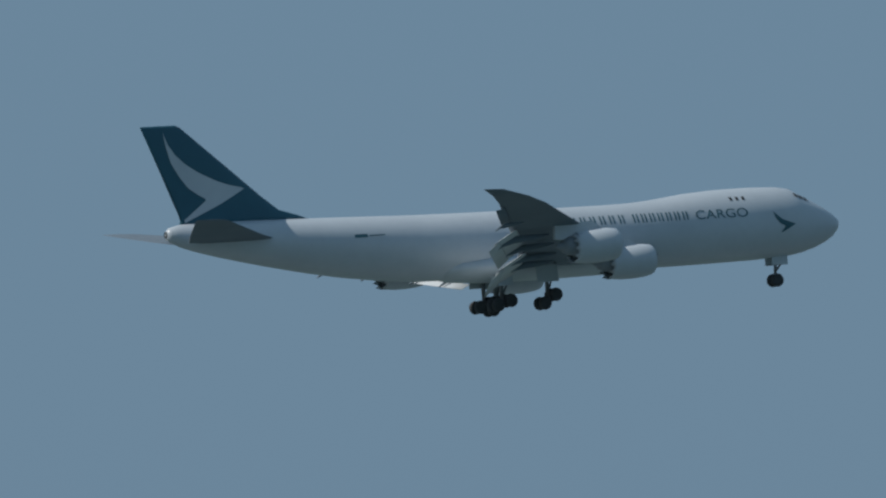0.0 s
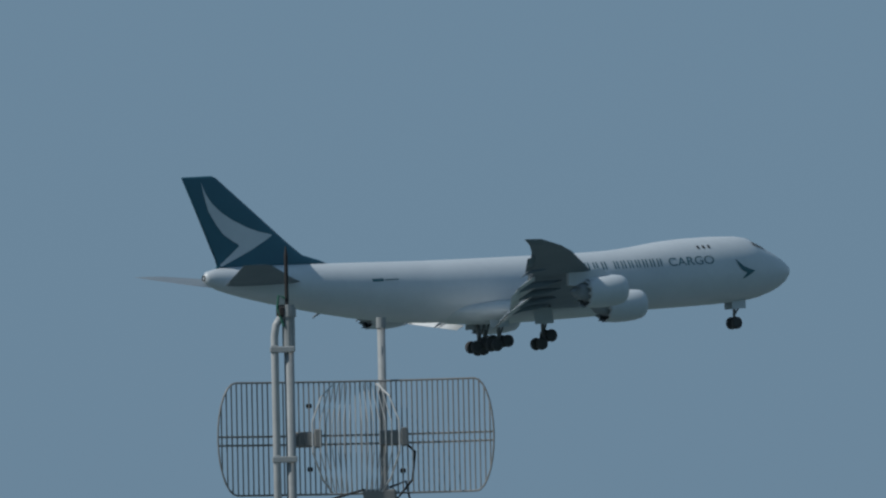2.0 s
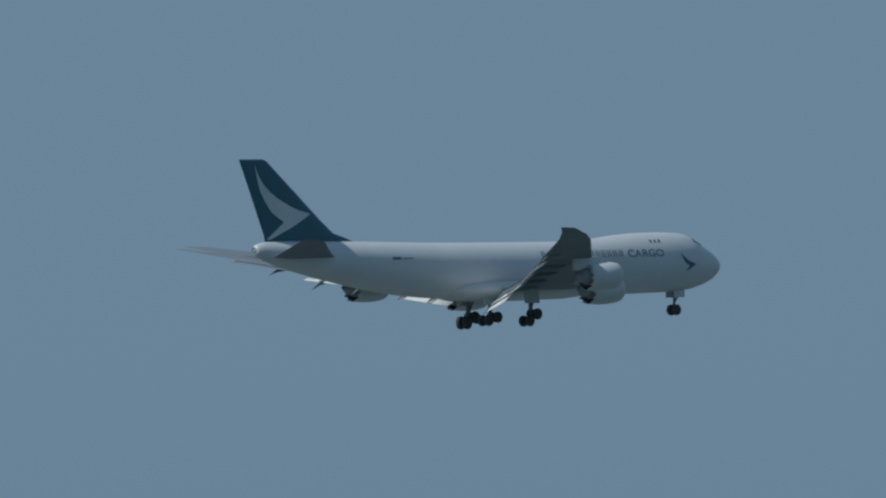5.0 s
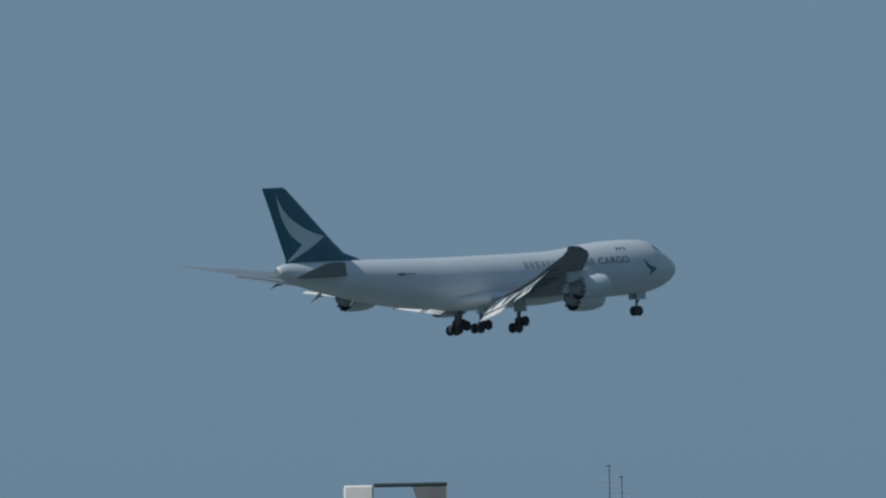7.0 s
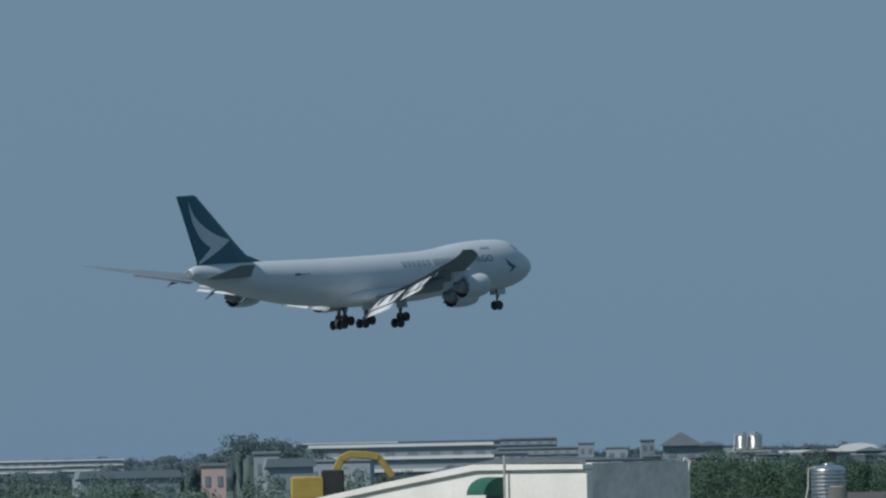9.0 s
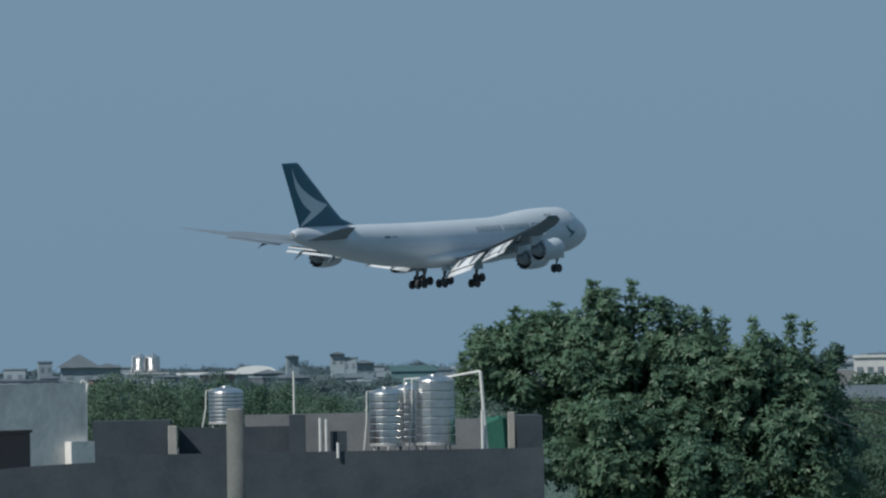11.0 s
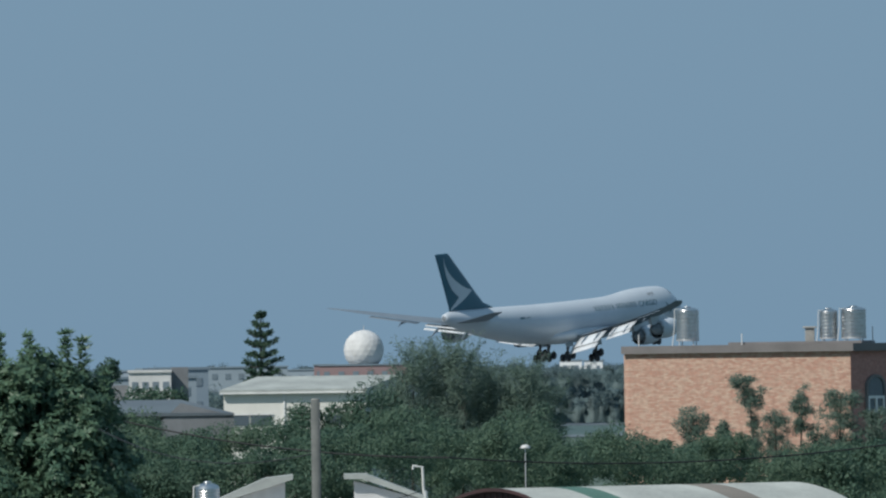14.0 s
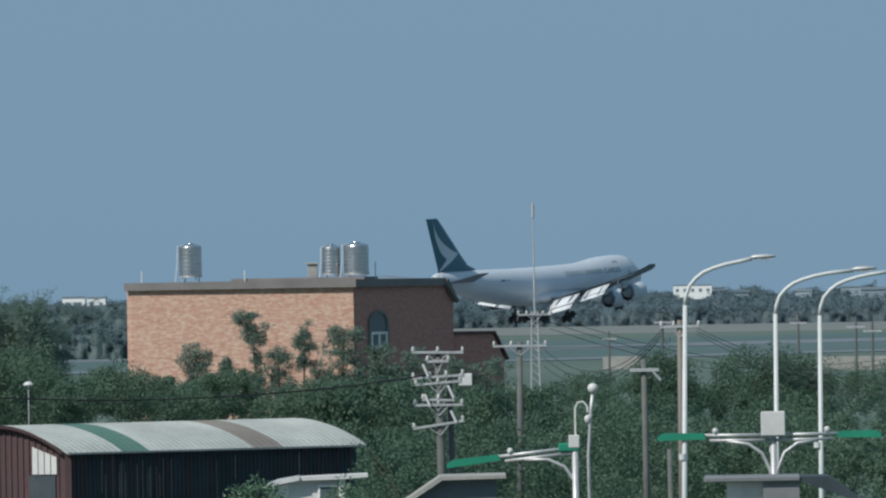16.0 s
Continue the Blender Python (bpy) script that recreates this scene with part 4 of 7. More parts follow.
    part("cable", bent(BM(), [(bx + 0.03, -0.03, bz + 0.04), (bx + 0.085, -0.03, bz + 0.06), (bx + 0.1, -0.03, bz - 0.02), (bx + 0.1, -0.03, bz - 0.06)], 0.004), M_WIRE, g)


antennas()


# ---------------------------------------------------------------- water tanks
def tank(parent_m, r, h, label, legs=0.35, group="steel water tanks"):
    t = thing("water_tank", label, "water tank", parent_m, group)
    prof = [(0.02, legs), (r * 0.96, legs), (r, legs + 0.05)]
    n = 7
    for i in range(n):
        z0 = legs + 0.06 + (h - 0.12) * i / n
        z1 = legs + 0.06 + (h - 0.12) * (i + 1) / n
        prof += [(r, z0), (r * 1.0, z1 - 0.07), (r * 0.965, z1 - 0.045), (r * 0.965, z1 - 0.025), (r, z1)]
    prof += [(r * 0.97, legs + h), (r * 0.85, legs + h + 0.05), (r * 0.6, legs + h + 0.1), (r * 0.3, legs + h + 0.13)]
    part("drum", lathe(BM(), prof, 28), M_STEEL, t, smooth=False)
    part("lid", lathe(BM(), [(r * 0.32, legs + h + 0.11), (r * 0.33, legs + h + 0.16), (r * 0.28, legs + h + 0.18), (0.02, legs + h + 0.19)], 18), M_STEEL, t, "round steel lid", smooth=True)
    for a in range(4):
        x, y = r * 0.85 * math.cos(a * math.pi / 2 + 0.6), r * 0.85 * math.sin(a * math.pi / 2 + 0.6)
        part("leg", rod(BM(), (x * 1.08, y * 1.08, 0), (x, y, legs + 0.05), 0.03, seg=6), M_GALV, t)
    part("stand_ring", lathe(BM(), [(r * 0.98, legs - 0.05), (r * 1.02, legs - 0.05), (r * 1.02, legs + 0.03), (r * 0.98, legs + 0.03)], 24), M_GALV, t)
    part("inlet_pipe", bent(BM(), [(-r * 0.3, -r * 0.1, legs + h + 0.1), (-r * 1.12, -0.2, legs + h + 0.02), (-r * 1.15, -0.2, legs + h * 0.45), (-r * 1.35, -0.2, 0.0)], 0.025), M_PIPE, t)
    return t


def tank_at(az, d, vbot, vtop, r, label):
    z0, z1 = high(vbot, d), high(vtop, d)
    return tank(facing(az, d, z0), r, z1 - z0 - 0.35 - 0.19, label)


# ---------------------------------------------------------------- rooftops seen behind the tree
D1 = 372.0


def X1(az, az0=-6.7, d=D1):
    return d * radians(az - az0)


def rooftops():
    """Party walls and parapets in a shade-dark colour, and tanks, on a low block of houses."""
    floor_z = high(-172, D1)
    b = thing("roof_block", "concrete block of houses with flat roof and shade-dark walls", "house", facing(-6.7, D1))
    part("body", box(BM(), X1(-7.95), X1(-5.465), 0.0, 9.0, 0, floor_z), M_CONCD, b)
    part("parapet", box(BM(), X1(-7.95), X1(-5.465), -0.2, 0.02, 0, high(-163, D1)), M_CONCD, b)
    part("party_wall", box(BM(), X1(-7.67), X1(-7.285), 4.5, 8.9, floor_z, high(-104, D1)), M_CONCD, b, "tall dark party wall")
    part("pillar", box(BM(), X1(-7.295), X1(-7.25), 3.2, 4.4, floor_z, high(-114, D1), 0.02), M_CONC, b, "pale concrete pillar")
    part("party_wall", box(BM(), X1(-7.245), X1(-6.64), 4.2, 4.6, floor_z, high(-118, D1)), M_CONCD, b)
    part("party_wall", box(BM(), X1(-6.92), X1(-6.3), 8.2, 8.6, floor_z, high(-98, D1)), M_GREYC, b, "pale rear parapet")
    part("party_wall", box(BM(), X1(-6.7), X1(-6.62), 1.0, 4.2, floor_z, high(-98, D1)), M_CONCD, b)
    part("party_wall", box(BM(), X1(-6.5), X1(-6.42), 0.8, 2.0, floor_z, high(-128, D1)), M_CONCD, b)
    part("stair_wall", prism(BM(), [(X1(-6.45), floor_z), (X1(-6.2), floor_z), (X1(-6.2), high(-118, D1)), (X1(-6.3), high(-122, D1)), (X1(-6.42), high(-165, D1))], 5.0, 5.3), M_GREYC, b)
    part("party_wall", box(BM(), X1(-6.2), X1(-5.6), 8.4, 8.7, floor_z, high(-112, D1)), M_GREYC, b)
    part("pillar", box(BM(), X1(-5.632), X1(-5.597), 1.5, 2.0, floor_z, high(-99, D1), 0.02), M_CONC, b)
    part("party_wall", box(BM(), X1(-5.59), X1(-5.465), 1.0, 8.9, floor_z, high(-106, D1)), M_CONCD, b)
    for az, y, v in ((-6.55, 0.6, -104), (-6.52, 0.6, -106), (-6.465, -0.1, -148), (-5.76, 0.3, -95), (-5.745, 0.4, -122), (-7.85, -0.1, -118)):
        z0 = floor_z if y > 0 else 0
        p = thing("vent_pipe", "white plastic vent pipe standing on a roof", "pipe", facing(-6.7, D1), "vent pipes")
        bm = rod(BM(), (X1(az), y if y > 0 else -0.3, high(-175, D1)), (X1(az), y if y > 0 else -0.3, high(v, D1)), 0.045 if az > -6.6 else 0.03, seg=8)
        part("pipe", bm, M_PIPE, p)
    t = thing("tarpaulin", "green tarpaulin draped over roof clutter", "tarpaulin", facing(-5.68, D1, floor_z))
    bm = BM()
    rings = []
    for i in range(10):
        y = 2.2 + i * 0.3
        rings.append([(x + 0.05 * math.sin(3 * i + 9 * x), y, z * (1 + 0.1 * math.sin(2.2 * i + x * 5))) for x, z in ((-0.55, 0), (-0.52, 0.8), (-0.35, 1.05), (0.0, 1.1), (0.3, 1.0), (0.42, 0.6), (0.45, 0))])
    loft(bm, rings)
    part("sheet", bm, M_CANVAS, t)
    f = thing("pipe_frame", "white water pipe raised over the tanks", "pipe", facing(-6.7, D1))
    part("upright", rod(BM(), (X1(-5.735), 1.6, floor_z), (X1(-5.762), 1.6, high(-26, D1)), 0.055, seg=8), M_PIPE, f)
    part("crosspipe", rod(BM(), (X1(-5.762), 1.6, high(-26, D1)), (X1(-5.93), 3.0, high(-36, D1)), 0.04, seg=8), M_PIPE, f)
    part("crosspipe", bent(BM(), [(X1(-6.13), 3.4, high(-80, D1)), (X1(-6.13), 3.4, high(-38, D1)), (X1(-6.0), 3.2, high(-36, D1))], 0.035), M_PIPE, f)


rooftops()
tank_at(-6.225, D1 + 2.4, -172, -50, 0.56, "shiny ribbed stainless steel water tank on a roof")
tank_at(-6.12, D1 + 4.6, -172, -43, 0.5, "dull stainless steel water tank behind another")
tank_at(-5.99, D1 + 2.6, -172, -29, 0.64, "large ribbed stainless steel water tank on a roof")
tank(facing(-7.005, D1 + 6.0, high(-117, D1 + 6)), 0.57, 1.0, "stainless steel water tank behind a parapet", 0.15)
part("plinth", box(BM(), -0.9, 0.9, -0.9, 0.9, -high(-117, 378) , -0.0), M_CONCD, bpy.data.objects["water_tank.003"], m=pose(0, 0, 0))
# two far tanks on a stand
for az in (-7.419, -7.357):
    tank(facing(az, 640, high(-18, 640)), 0.38, 0.72, "small bright steel water tank on a lattice stand", 0.12)
st = thing("tank_stand", "steel lattice stand under two water tanks", "stand", facing(-7.386, 640))
for x in (-0.9, -0.3, 0.3, 0.9):
    for y in (-0.5, 0.5):
        part("leg", rod(BM(), (x, y, 0), (x, y, high(-18, 640) - 0.06), 0.04, seg=6), M_GALV, st)
part("deck", box(BM(), -1.2, 1.2, -0.7, 0.7, high(-18, 640) - 0.08, high(-18, 640)), M_GALV, st)
for z in (3.5, 7.0, 9.5):
    part("rail", box(BM(), -1.0, 1.0, -0.55, -0.5, z, z + 0.08), M_GALV, st)


# concrete pole in front of the roofs
def plain_pole(az, d, vtop, r, label):
    p = thing("utility_pole", label, "utility pole", facing(az, d))
    part("shaft", rod(BM(), (0, 0, 0), (0, 0, high(vtop, d)), r * 1.12, r, 14), M_POLE, p, smooth=True)
    part("cap", rod(BM(), (0, 0, high(vtop, d)), (0, 0, high(vtop, d) + 0.02), r * 0.9, r * 0.8, 14), M_CONC, p)
    return p


plain_pole(-6.963, 250, -86, 0.19, "plain round weathered concrete utility pole")
plain_pole(-3.045, 250, -66, 0.1, "plain slim concrete utility pole")


p = thing("utility_pole", "thin pale pole rising behind the rooftops", "utility pole", facing(-6.675, 430), "thin poles")
part("shaft", rod(BM(), (0, 0, 0), (0, 0, high(-20, 430)), 0.05, 0.035, 8), M_PIPE, p)
p = thing("vent_pipe", "white bent vent pipe behind the white house", "pipe", facing(-7.69, 350), "vent pipes")
part("pipe", bent(BM(), [(0, 0, 0), (0.02, 0, high(-58, 350)), (0.08, 0, high(-36, 350)), (-0.08, 0, high(-30, 350)), (-0.12, 0, high(-38, 350))], 0.045), M_PIPE, p)


# ---------------------------------------------------------------- white house with awning
def white_house():
    d = 335.0

    def X(az):
        return d * radians(az + 8.18)

    h = thing("white_house", "whitewashed stained house with corrugated porch and green awning", "house", facing(-8.18, d))
    z = high(-46, d)
    R = pose(0, 0, 0, 0, 0, -58) @ Matrix.Diagonal((1.402, 0.789, 1, 1))
    part("wall", prism(BM(), [(-11.5, 0), (0, 0), (0, z), (-4.3, z + 0.02), (-7.6, z - 0.42), (-11.5, z - 0.95)], 0, 0.25), M_PLASTER, h, m=R)
    part("wall", box(BM(), -0.25, 0, 0.25, 4.35, 0, z + 0.19), M_CRACK, h, "grey cracked side wall", m=R)
    part("wall", box(BM(), 0.004, 0.25, 3.4, 4.4, 0, high(-138, d)), M_CRACK, h, m=R)
    part("roof", prism(BM(), [(-11.9, z - 1.05), (-7.6, z - 0.42), (-4.2, z + 0.03), (-0.002, z + 0.02), (-0.002, z + 0.16), (-4.3, z + 0.2), (-7.7, z - 0.26), (-11.9, z - 0.89)], -0.16, 4.3), M_PLASTER, h, m=R)
    part("roof_top", prism(BM(), [(-6.2, z + 0.0), (-3.7, z + 0.205), (-0.3, z + 0.205), (-0.3, z + 0.28), (-3.7, z + 0.36), (-6.2, z + 0.06)], 0.3, 3.5), M_ROOFBLUE, h, "dark sheet roof top", m=R)
    a = part("awning", BM(), M_CANVAS, h, "green half-round canvas awning", m=R @ pose(-3.55, -0.0, high(-88, d)) @ Matrix.Diagonal((0.62, 1.0, 0.85, 1)))
    bm = BM()
    rows = []
    for j in range(7):
        q = math.pi / 2 * j / 6
        rows.append([bm.verts.new((-0.55 + 1.1 * i / 6, -0.02 - 0.85 * math.sin(q), 0.6 * math.cos(q))) for i in range(7)])
    for ra, rb in zip(rows, rows[1:]):
        for i in range(6):
            bm.faces.new((ra[i], ra[i + 1], rb[i + 1], rb[i]))
    for i in (0, 6):
        c = bm.verts.new((-0.55 + 1.1 * i / 6, -0.02, 0.0))
        for ra, rb in zip(rows, rows[1:]):
            bm.faces.new((c, ra[i], rb[i]))
    part("canvas", bm, M_CANVAS, a)
    part("window", box(BM(), -3.9, -3.2, -0.03, 0.05, high(-104, d), high(-86, d)), M_GLASS, h, m=R)
    part("drainpipe", rod(BM(), (-3.0, -0.2, 4), (-3.0, -0.2, z + 0.45), 0.035, seg=8), M_GALV, h, m=R)
    # corrugated porch wall in front
    g = thing("corrugated_porch", "cream corrugated steel lean-to beside the white house", "lean-to", facing(-8.19, d - 9))
    dd = d - 9
    zt = high(-122, dd)
    R2 = pose(0, 0, 0, 0, 0, -16)
    n = 120
    bm = BM()
    prof = [(-0.035 * (k % 2), 0.3 + (zt - 0.3) * k / (2 * n)) for k in range(2 * n + 1)]
    rings = [[(x, y, z2) for y, z2 in prof] + [(x, 0.3, zt), (x, 0.3, 0.3)] for x in (-12.0, 0.0)]
    loft(bm, rings)
    part("front_sheet", bm, M_CREAM, g, "cream corrugated sheet", m=R2)
    part("side_sheet", box(BM(), 0.002, 0.06, 0.0, 4.6, 0, zt + 0.02), M_RUST, g, "dark red side sheet", m=R2)
    part("roof", box(BM(), -12.1, 0.1, -0.15, 4.7, zt, zt + 0.08), M_RUST, g, m=R2)
    zl = high(-206, dd)
    part("lower_roof", box(BM(), -12.1, 0.16, -1.2, -0.07, zl - 0.09, zl), M_RUST, g, "dark red lower roof edge", m=R2)
    part("lower_sheet", box(BM(), -12.0, 0.1, -1.15, -1.07, 0, zl - 0.092), M_CREAM, g, "cream lower sheet wall", m=R2)
    part("downpipe", rod(BM(), (-0.55, -0.12, 0), (-0.55, -0.12, zt), 0.03, seg=6), M_GALV, g, m=R2)
    # parapet colour already holds the shade of its face
    w = thing("parapet_wall", "concrete parapet wall of a low roof, coloured shade-dark", "wall", facing(-8.16, 321))
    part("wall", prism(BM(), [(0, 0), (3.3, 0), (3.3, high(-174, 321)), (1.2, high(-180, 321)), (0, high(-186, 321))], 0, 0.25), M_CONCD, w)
    return h


white_house()


# ---------------------------------------------------------------- big tree
def big_tree():
    d, az = 394.0, -4.985
    k = d / 240.0        # crown lobes below are in units of a smaller tree
    t = thing("broadleaf_tree", "large dense broadleaf tree with glossy dark leaves", "tree", facing(az, d))
    lobes = [  # x, y, z, rx, ry, rz
        (1.0, 0.2, 7.8, 2.8, 2.6, 3.1), (-3.0, 0, 10.9, 0.75, 1.1, 0.6), (-2.1, 0.2, 10.65, 0.95, 1.3, 1.15), (-0.95, 0, 10.5, 1.1, 1.5, 1.7), (0.05, 0.1, 10.4, 1.2, 1.5, 1.75),
        (-0.85, -0.2, 11.6, 0.45, 0.7, 0.6), (-2.1, -0.1, 11.4, 0.4, 0.6, 0.4), (1.2, 0, 10.2, 1.2, 1.5, 1.45), (2.3, -0.1, 10.0, 1.2, 1.5, 1.45), (3.15, 0, 9.7, 0.95, 1.4, 1.6), (3.7, 0, 8.1, 0.85, 1.3, 1.8),
        (-0.7, -1.5, 8.9, 1.1, 1.3, 1.4), (0.6, -1.7, 8.4, 1.5, 1.3, 1.5), (2.4, -1.4, 7.9, 1.5, 1.3, 1.6), (-0.7, -1.0, 6.0, 1.0, 1.5, 1.6), (1.2, -1.6, 6.0, 2.2, 1.5, 1.6),
        (-0.3, -1.7, 6.4, 1.4, 1.4, 1.6), (3.5, -0.2, 6.0, 1.1, 1.5, 1.7), (1.3, -1.0, 4.4, 2.8, 2.0, 1.6), (3.8, 0, 4.2, 0.9, 1.4, 1.4), (-1.5, 0.3, 6.2, 0.9, 1.3, 1.6), (-1.4, 0.2, 4.2, 1.0, 1.3, 1.4), (-2.1, 0.4, 5.6, 0.8, 1.2, 1.6), (-2.2, 0.3, 3.8, 0.9, 1.2, 1.3),
        (-0.6, 1.2, 9.4, 1.9, 1.0, 1.5), (1.8, 1.2, 9.0, 1.8, 1.0, 1.5), (0.4, 1.4, 10.2, 1.6, 0.9, 1.0)]
    trunk = limbs(BM(), (1.3, 0, -0.1), (1.5, 0, 3.2), (1.2, 0, 6.0), (3.0, 3.0, 4.0), 0.42, 9)
    part("trunk", trunk, M_BARK, t)
    Ps, Ds, Ts = [], [], []
    per = 8
    for x, y, z, a, b, c in lobes:
        n = int(9 + 13 * (a * c + a * b + b * c) / 2)       # boughs, each a rounded tuft of leaf rosettes
        d = unit(RNG.normal(size=(n, 3)) + np.array([0, -0.35, 0]))
        heart = np.array([x, y, z]) + d * np.array([a, b, c]) * RNG.uniform(0.62, 0.95, (n, 1))
        size = RNG.uniform(0.26, 0.5, (n, 1))
        m = 34
        o = unit(RNG.normal(size=(n * m, 3)) + 0.35 * np.repeat(d, m, 0))
        tips = np.repeat(heart, m, 0) + o * np.repeat(size, m, 0) * RNG.random((n * m, 1)) ** 0.3 * np.array([1.1, 1.1, 0.8])
        axis = unit(o + np.array([0, 0, 0.5]))
        axis = np.repeat(axis, per, 0)
        flat = unit(np.cross(axis, unit(RNG.normal(size=(n * m * per, 3)))))
        Ps.append(np.repeat(tips, per, 0) + RNG.normal(size=(n * m * per, 3)) * 0.012)
        Ds.append(unit(flat + 0.3 * axis - np.array([0, 0, 0.25])))
        Ts.append(axis)
    for x, zt in ((-0.95, 12.42), (-0.7, 12.2), (-0.15, 12.4), (0.1, 12.1), (0.4, 11.95), (-1.7, 12.0), (-2.0, 11.8), (-2.55, 11.9), (-2.85, 11.6), (-3.25, 11.45), (-3.6, 11.0), (1.35, 11.8), (1.7, 11.6), (2.3, 11.6), (3.05, 11.65), (3.4, 11.5), (3.85, 10.8)):
        n = 330         # shoots that stand above the crown
        f = RNG.random((n, 1))
        whorl = np.floor(f * 8) / 8        # leaves sit in whorls along each shoot
        P = np.array([x, -0.4, zt - 1.12]) + np.array([0, 0, 1.3]) * whorl + RNG.normal(size=(n, 3)) * np.array([0.05, 0.05, 0.03]) * (1.6 - f)
        D = unit(unit(RNG.normal(size=(n, 3)) * np.array([1, 1, 0.5])) + np.array([0, 0, 0.3]))
        Ps.append(P), Ds.append(D), Ts.append(np.tile([0.0, -0.5, 0.85], (n, 1)))
    P, D, T = np.concatenate(Ps), np.concatenate(Ds), np.concatenate(Ts)
    P = (P - np.array([0, 0, 11.0])) * k + np.array([0, 0, 11.0])
    up = P[:, 2] > 0.5
    P, D, T = P[up], D[up], T[up]
    part("crown", leaf_mesh("crown", P, D, 0.25 * RNG.uniform(0.7, 1.3, len(P)), 0.085, M_LEAF, T, 0.4), M_LEAF, t)


big_tree()


# ---------------------------------------------------------------- warehouse, blue-roofed house, pale houses
def warehouse():
    d = 900.0

    def X(az):
        return d * radians(az + 3.05)

    w = thing("warehouse", "cream metal warehouse with pale gabled roof", "warehouse", facing(-3.05, d))
    ze, zr = high(-51, d), high(-32, d)
    x0, x1, x2 = X(-3.49), X(-2.8), X(-2.48)
    part("wall", box(BM(), x0, x1, 0, 0.3, 0, ze), M_CREAM, w)
    gab = BM()
    vs = [gab.verts.new(p) for p in ((x1, 0, 0), (x2, 13, 0), (x2, 13, ze - 0.4), ((x1 + x2) / 2, 6.5, zr), (x1, 0, ze))]
    vb = [gab.verts.new((v.co.x - 0.3, v.co.y + 0.3, v.co.z)) for v in vs]
    gab.faces.new(vs), gab.faces.new(vb[::-1])
    for i in range(5):
        gab.faces.new((vs[i], vb[i], vb[(i + 1) % 5], vs[(i + 1) % 5]))
    part("gable", gab, M_PLASTERG, w, "grey gable end")
    bm = BM()
    a = [bm.verts.new(p) for p in ((x0 - 0.3, -0.4, ze - 0.08), (x1 + 0.1, -0.4, ze - 0.08), ((x1 + x2) / 2 + 0.2, 6.5, zr + 0.1), (x0 + 2.6, 6.5, zr + 0.1))]
    b = [bm.verts.new((v.co.x, v.co.y, v.co.z + 0.25)) for v in a]
    bm.faces.new(a), bm.faces.new(b[::-1])
    for i in range(4):
        bm.faces.new((a[i], b[i], b[(i + 1) % 4], a[(i + 1) % 4]))
    part("roof", bm, M_ROOFW, w)
    for az in (-3.42, -3.31, -2.95):
        f = part("window", box(BM(), X(az) - 0.8, X(az) + 0.8, -0.06, 0.1, high(-110, d), high(-92, d)), M_GLASS, w)
        part("frame", box(BM(), X(az) - 0.9, X(az) + 0.9, -0.1, -0.062, high(-92, d), high(-92, d) + 0.12), M_FRAME, f)
    part("downpipe", box(BM(), X(-3.2), X(-3.2) + 0.12, -0.1, -0.002, 0, ze), M_FRAME, w)
    part("gutter", box(BM(), x0 - 0.3, x1, -0.5, -0.3, ze - 0.15, ze - 0.02), M_FRAME, w)


warehouse()


def blue_house():
    d = 600.0

    def X(az):
        return d * radians(az + 3.75)

    h = thing("blue_roofed_house", "pale low house with slate-blue sheet roof", "house", facing(-3.75, d))
    z = high(-88, d)
    part("wall", box(BM(), X(-4.02), X(-3.47), 0, 7, 0, z), M_GREYC, h)
    zr = high(-67, d)
    bm = BM()
    p = [(X(-4.03), -0.5, z), (X(-3.86), -0.5, z - 0.1), (X(-3.44), -0.5, z - 0.1), (X(-3.7), 4, zr), (X(-4.03), 4, zr)]
    vs = [bm.verts.new(q) for q in p]
    vt = [bm.verts.new((q[0], q[1], q[2] + 0.12)) for q in p]
    bm.faces.new(vs), bm.faces.new(vt[::-1])
    for i in range(5):
        bm.faces.new((vs[i], vt[i], vt[(i + 1) % 5], vs[(i + 1) % 5]))
    part("roof", bm, M_ROOFBLUE, h)
    part("gable", prism(BM(), [(X(-3.9), z - 1.4), (X(-3.44), z - 1.2), (X(-3.44), z - 0.12), (X(-3.7), zr - 0.05)], 0.1, 0.4, pose(0, -0.5, 0)), M_GREYC, h)


blue_house()


def pale_flats():
    d = 1150.0

    def X(az):
        return d * radians(az + 3.85)

    h = thing("pale_flats", "cream two-storey flats with small square windows", "house", facing(-3.85, d))
    z = high(-14, d)
    part("wall", box(BM(), X(-3.95), X(-3.745), 0, 8, 0, z), M_PLASTERG, h)
    part("wall", box(BM(), X(-3.742), X(-3.66), 2, 9, 0, z + 0.5), M_GREYC, h)
    part("wall", box(BM(), X(-4.05), X(-3.955), 3, 9, 0, z - 1.2), M_GREYC, h)
    part("roof", box(BM(), X(-3.955), X(-3.74), -0.2, 8.2, z, z + 0.25), M_PLASTERG, h)
    for k in range(4):
        part("window", box(BM(), X(-3.92 + k * 0.05) - 0.3, X(-3.92 + k * 0.05) + 0.3, -0.05, 0.1, z - 1.6, z - 0.9), M_FARGLASS, h)
    for k in range(3):
        part("window", box(BM(), X(-3.91 + k * 0.065) - 0.5, X(-3.91 + k * 0.065) + 0.5, -0.05, 0.1, z - 4.6, z - 3.4), M_GLASS, h)


pale_flats()


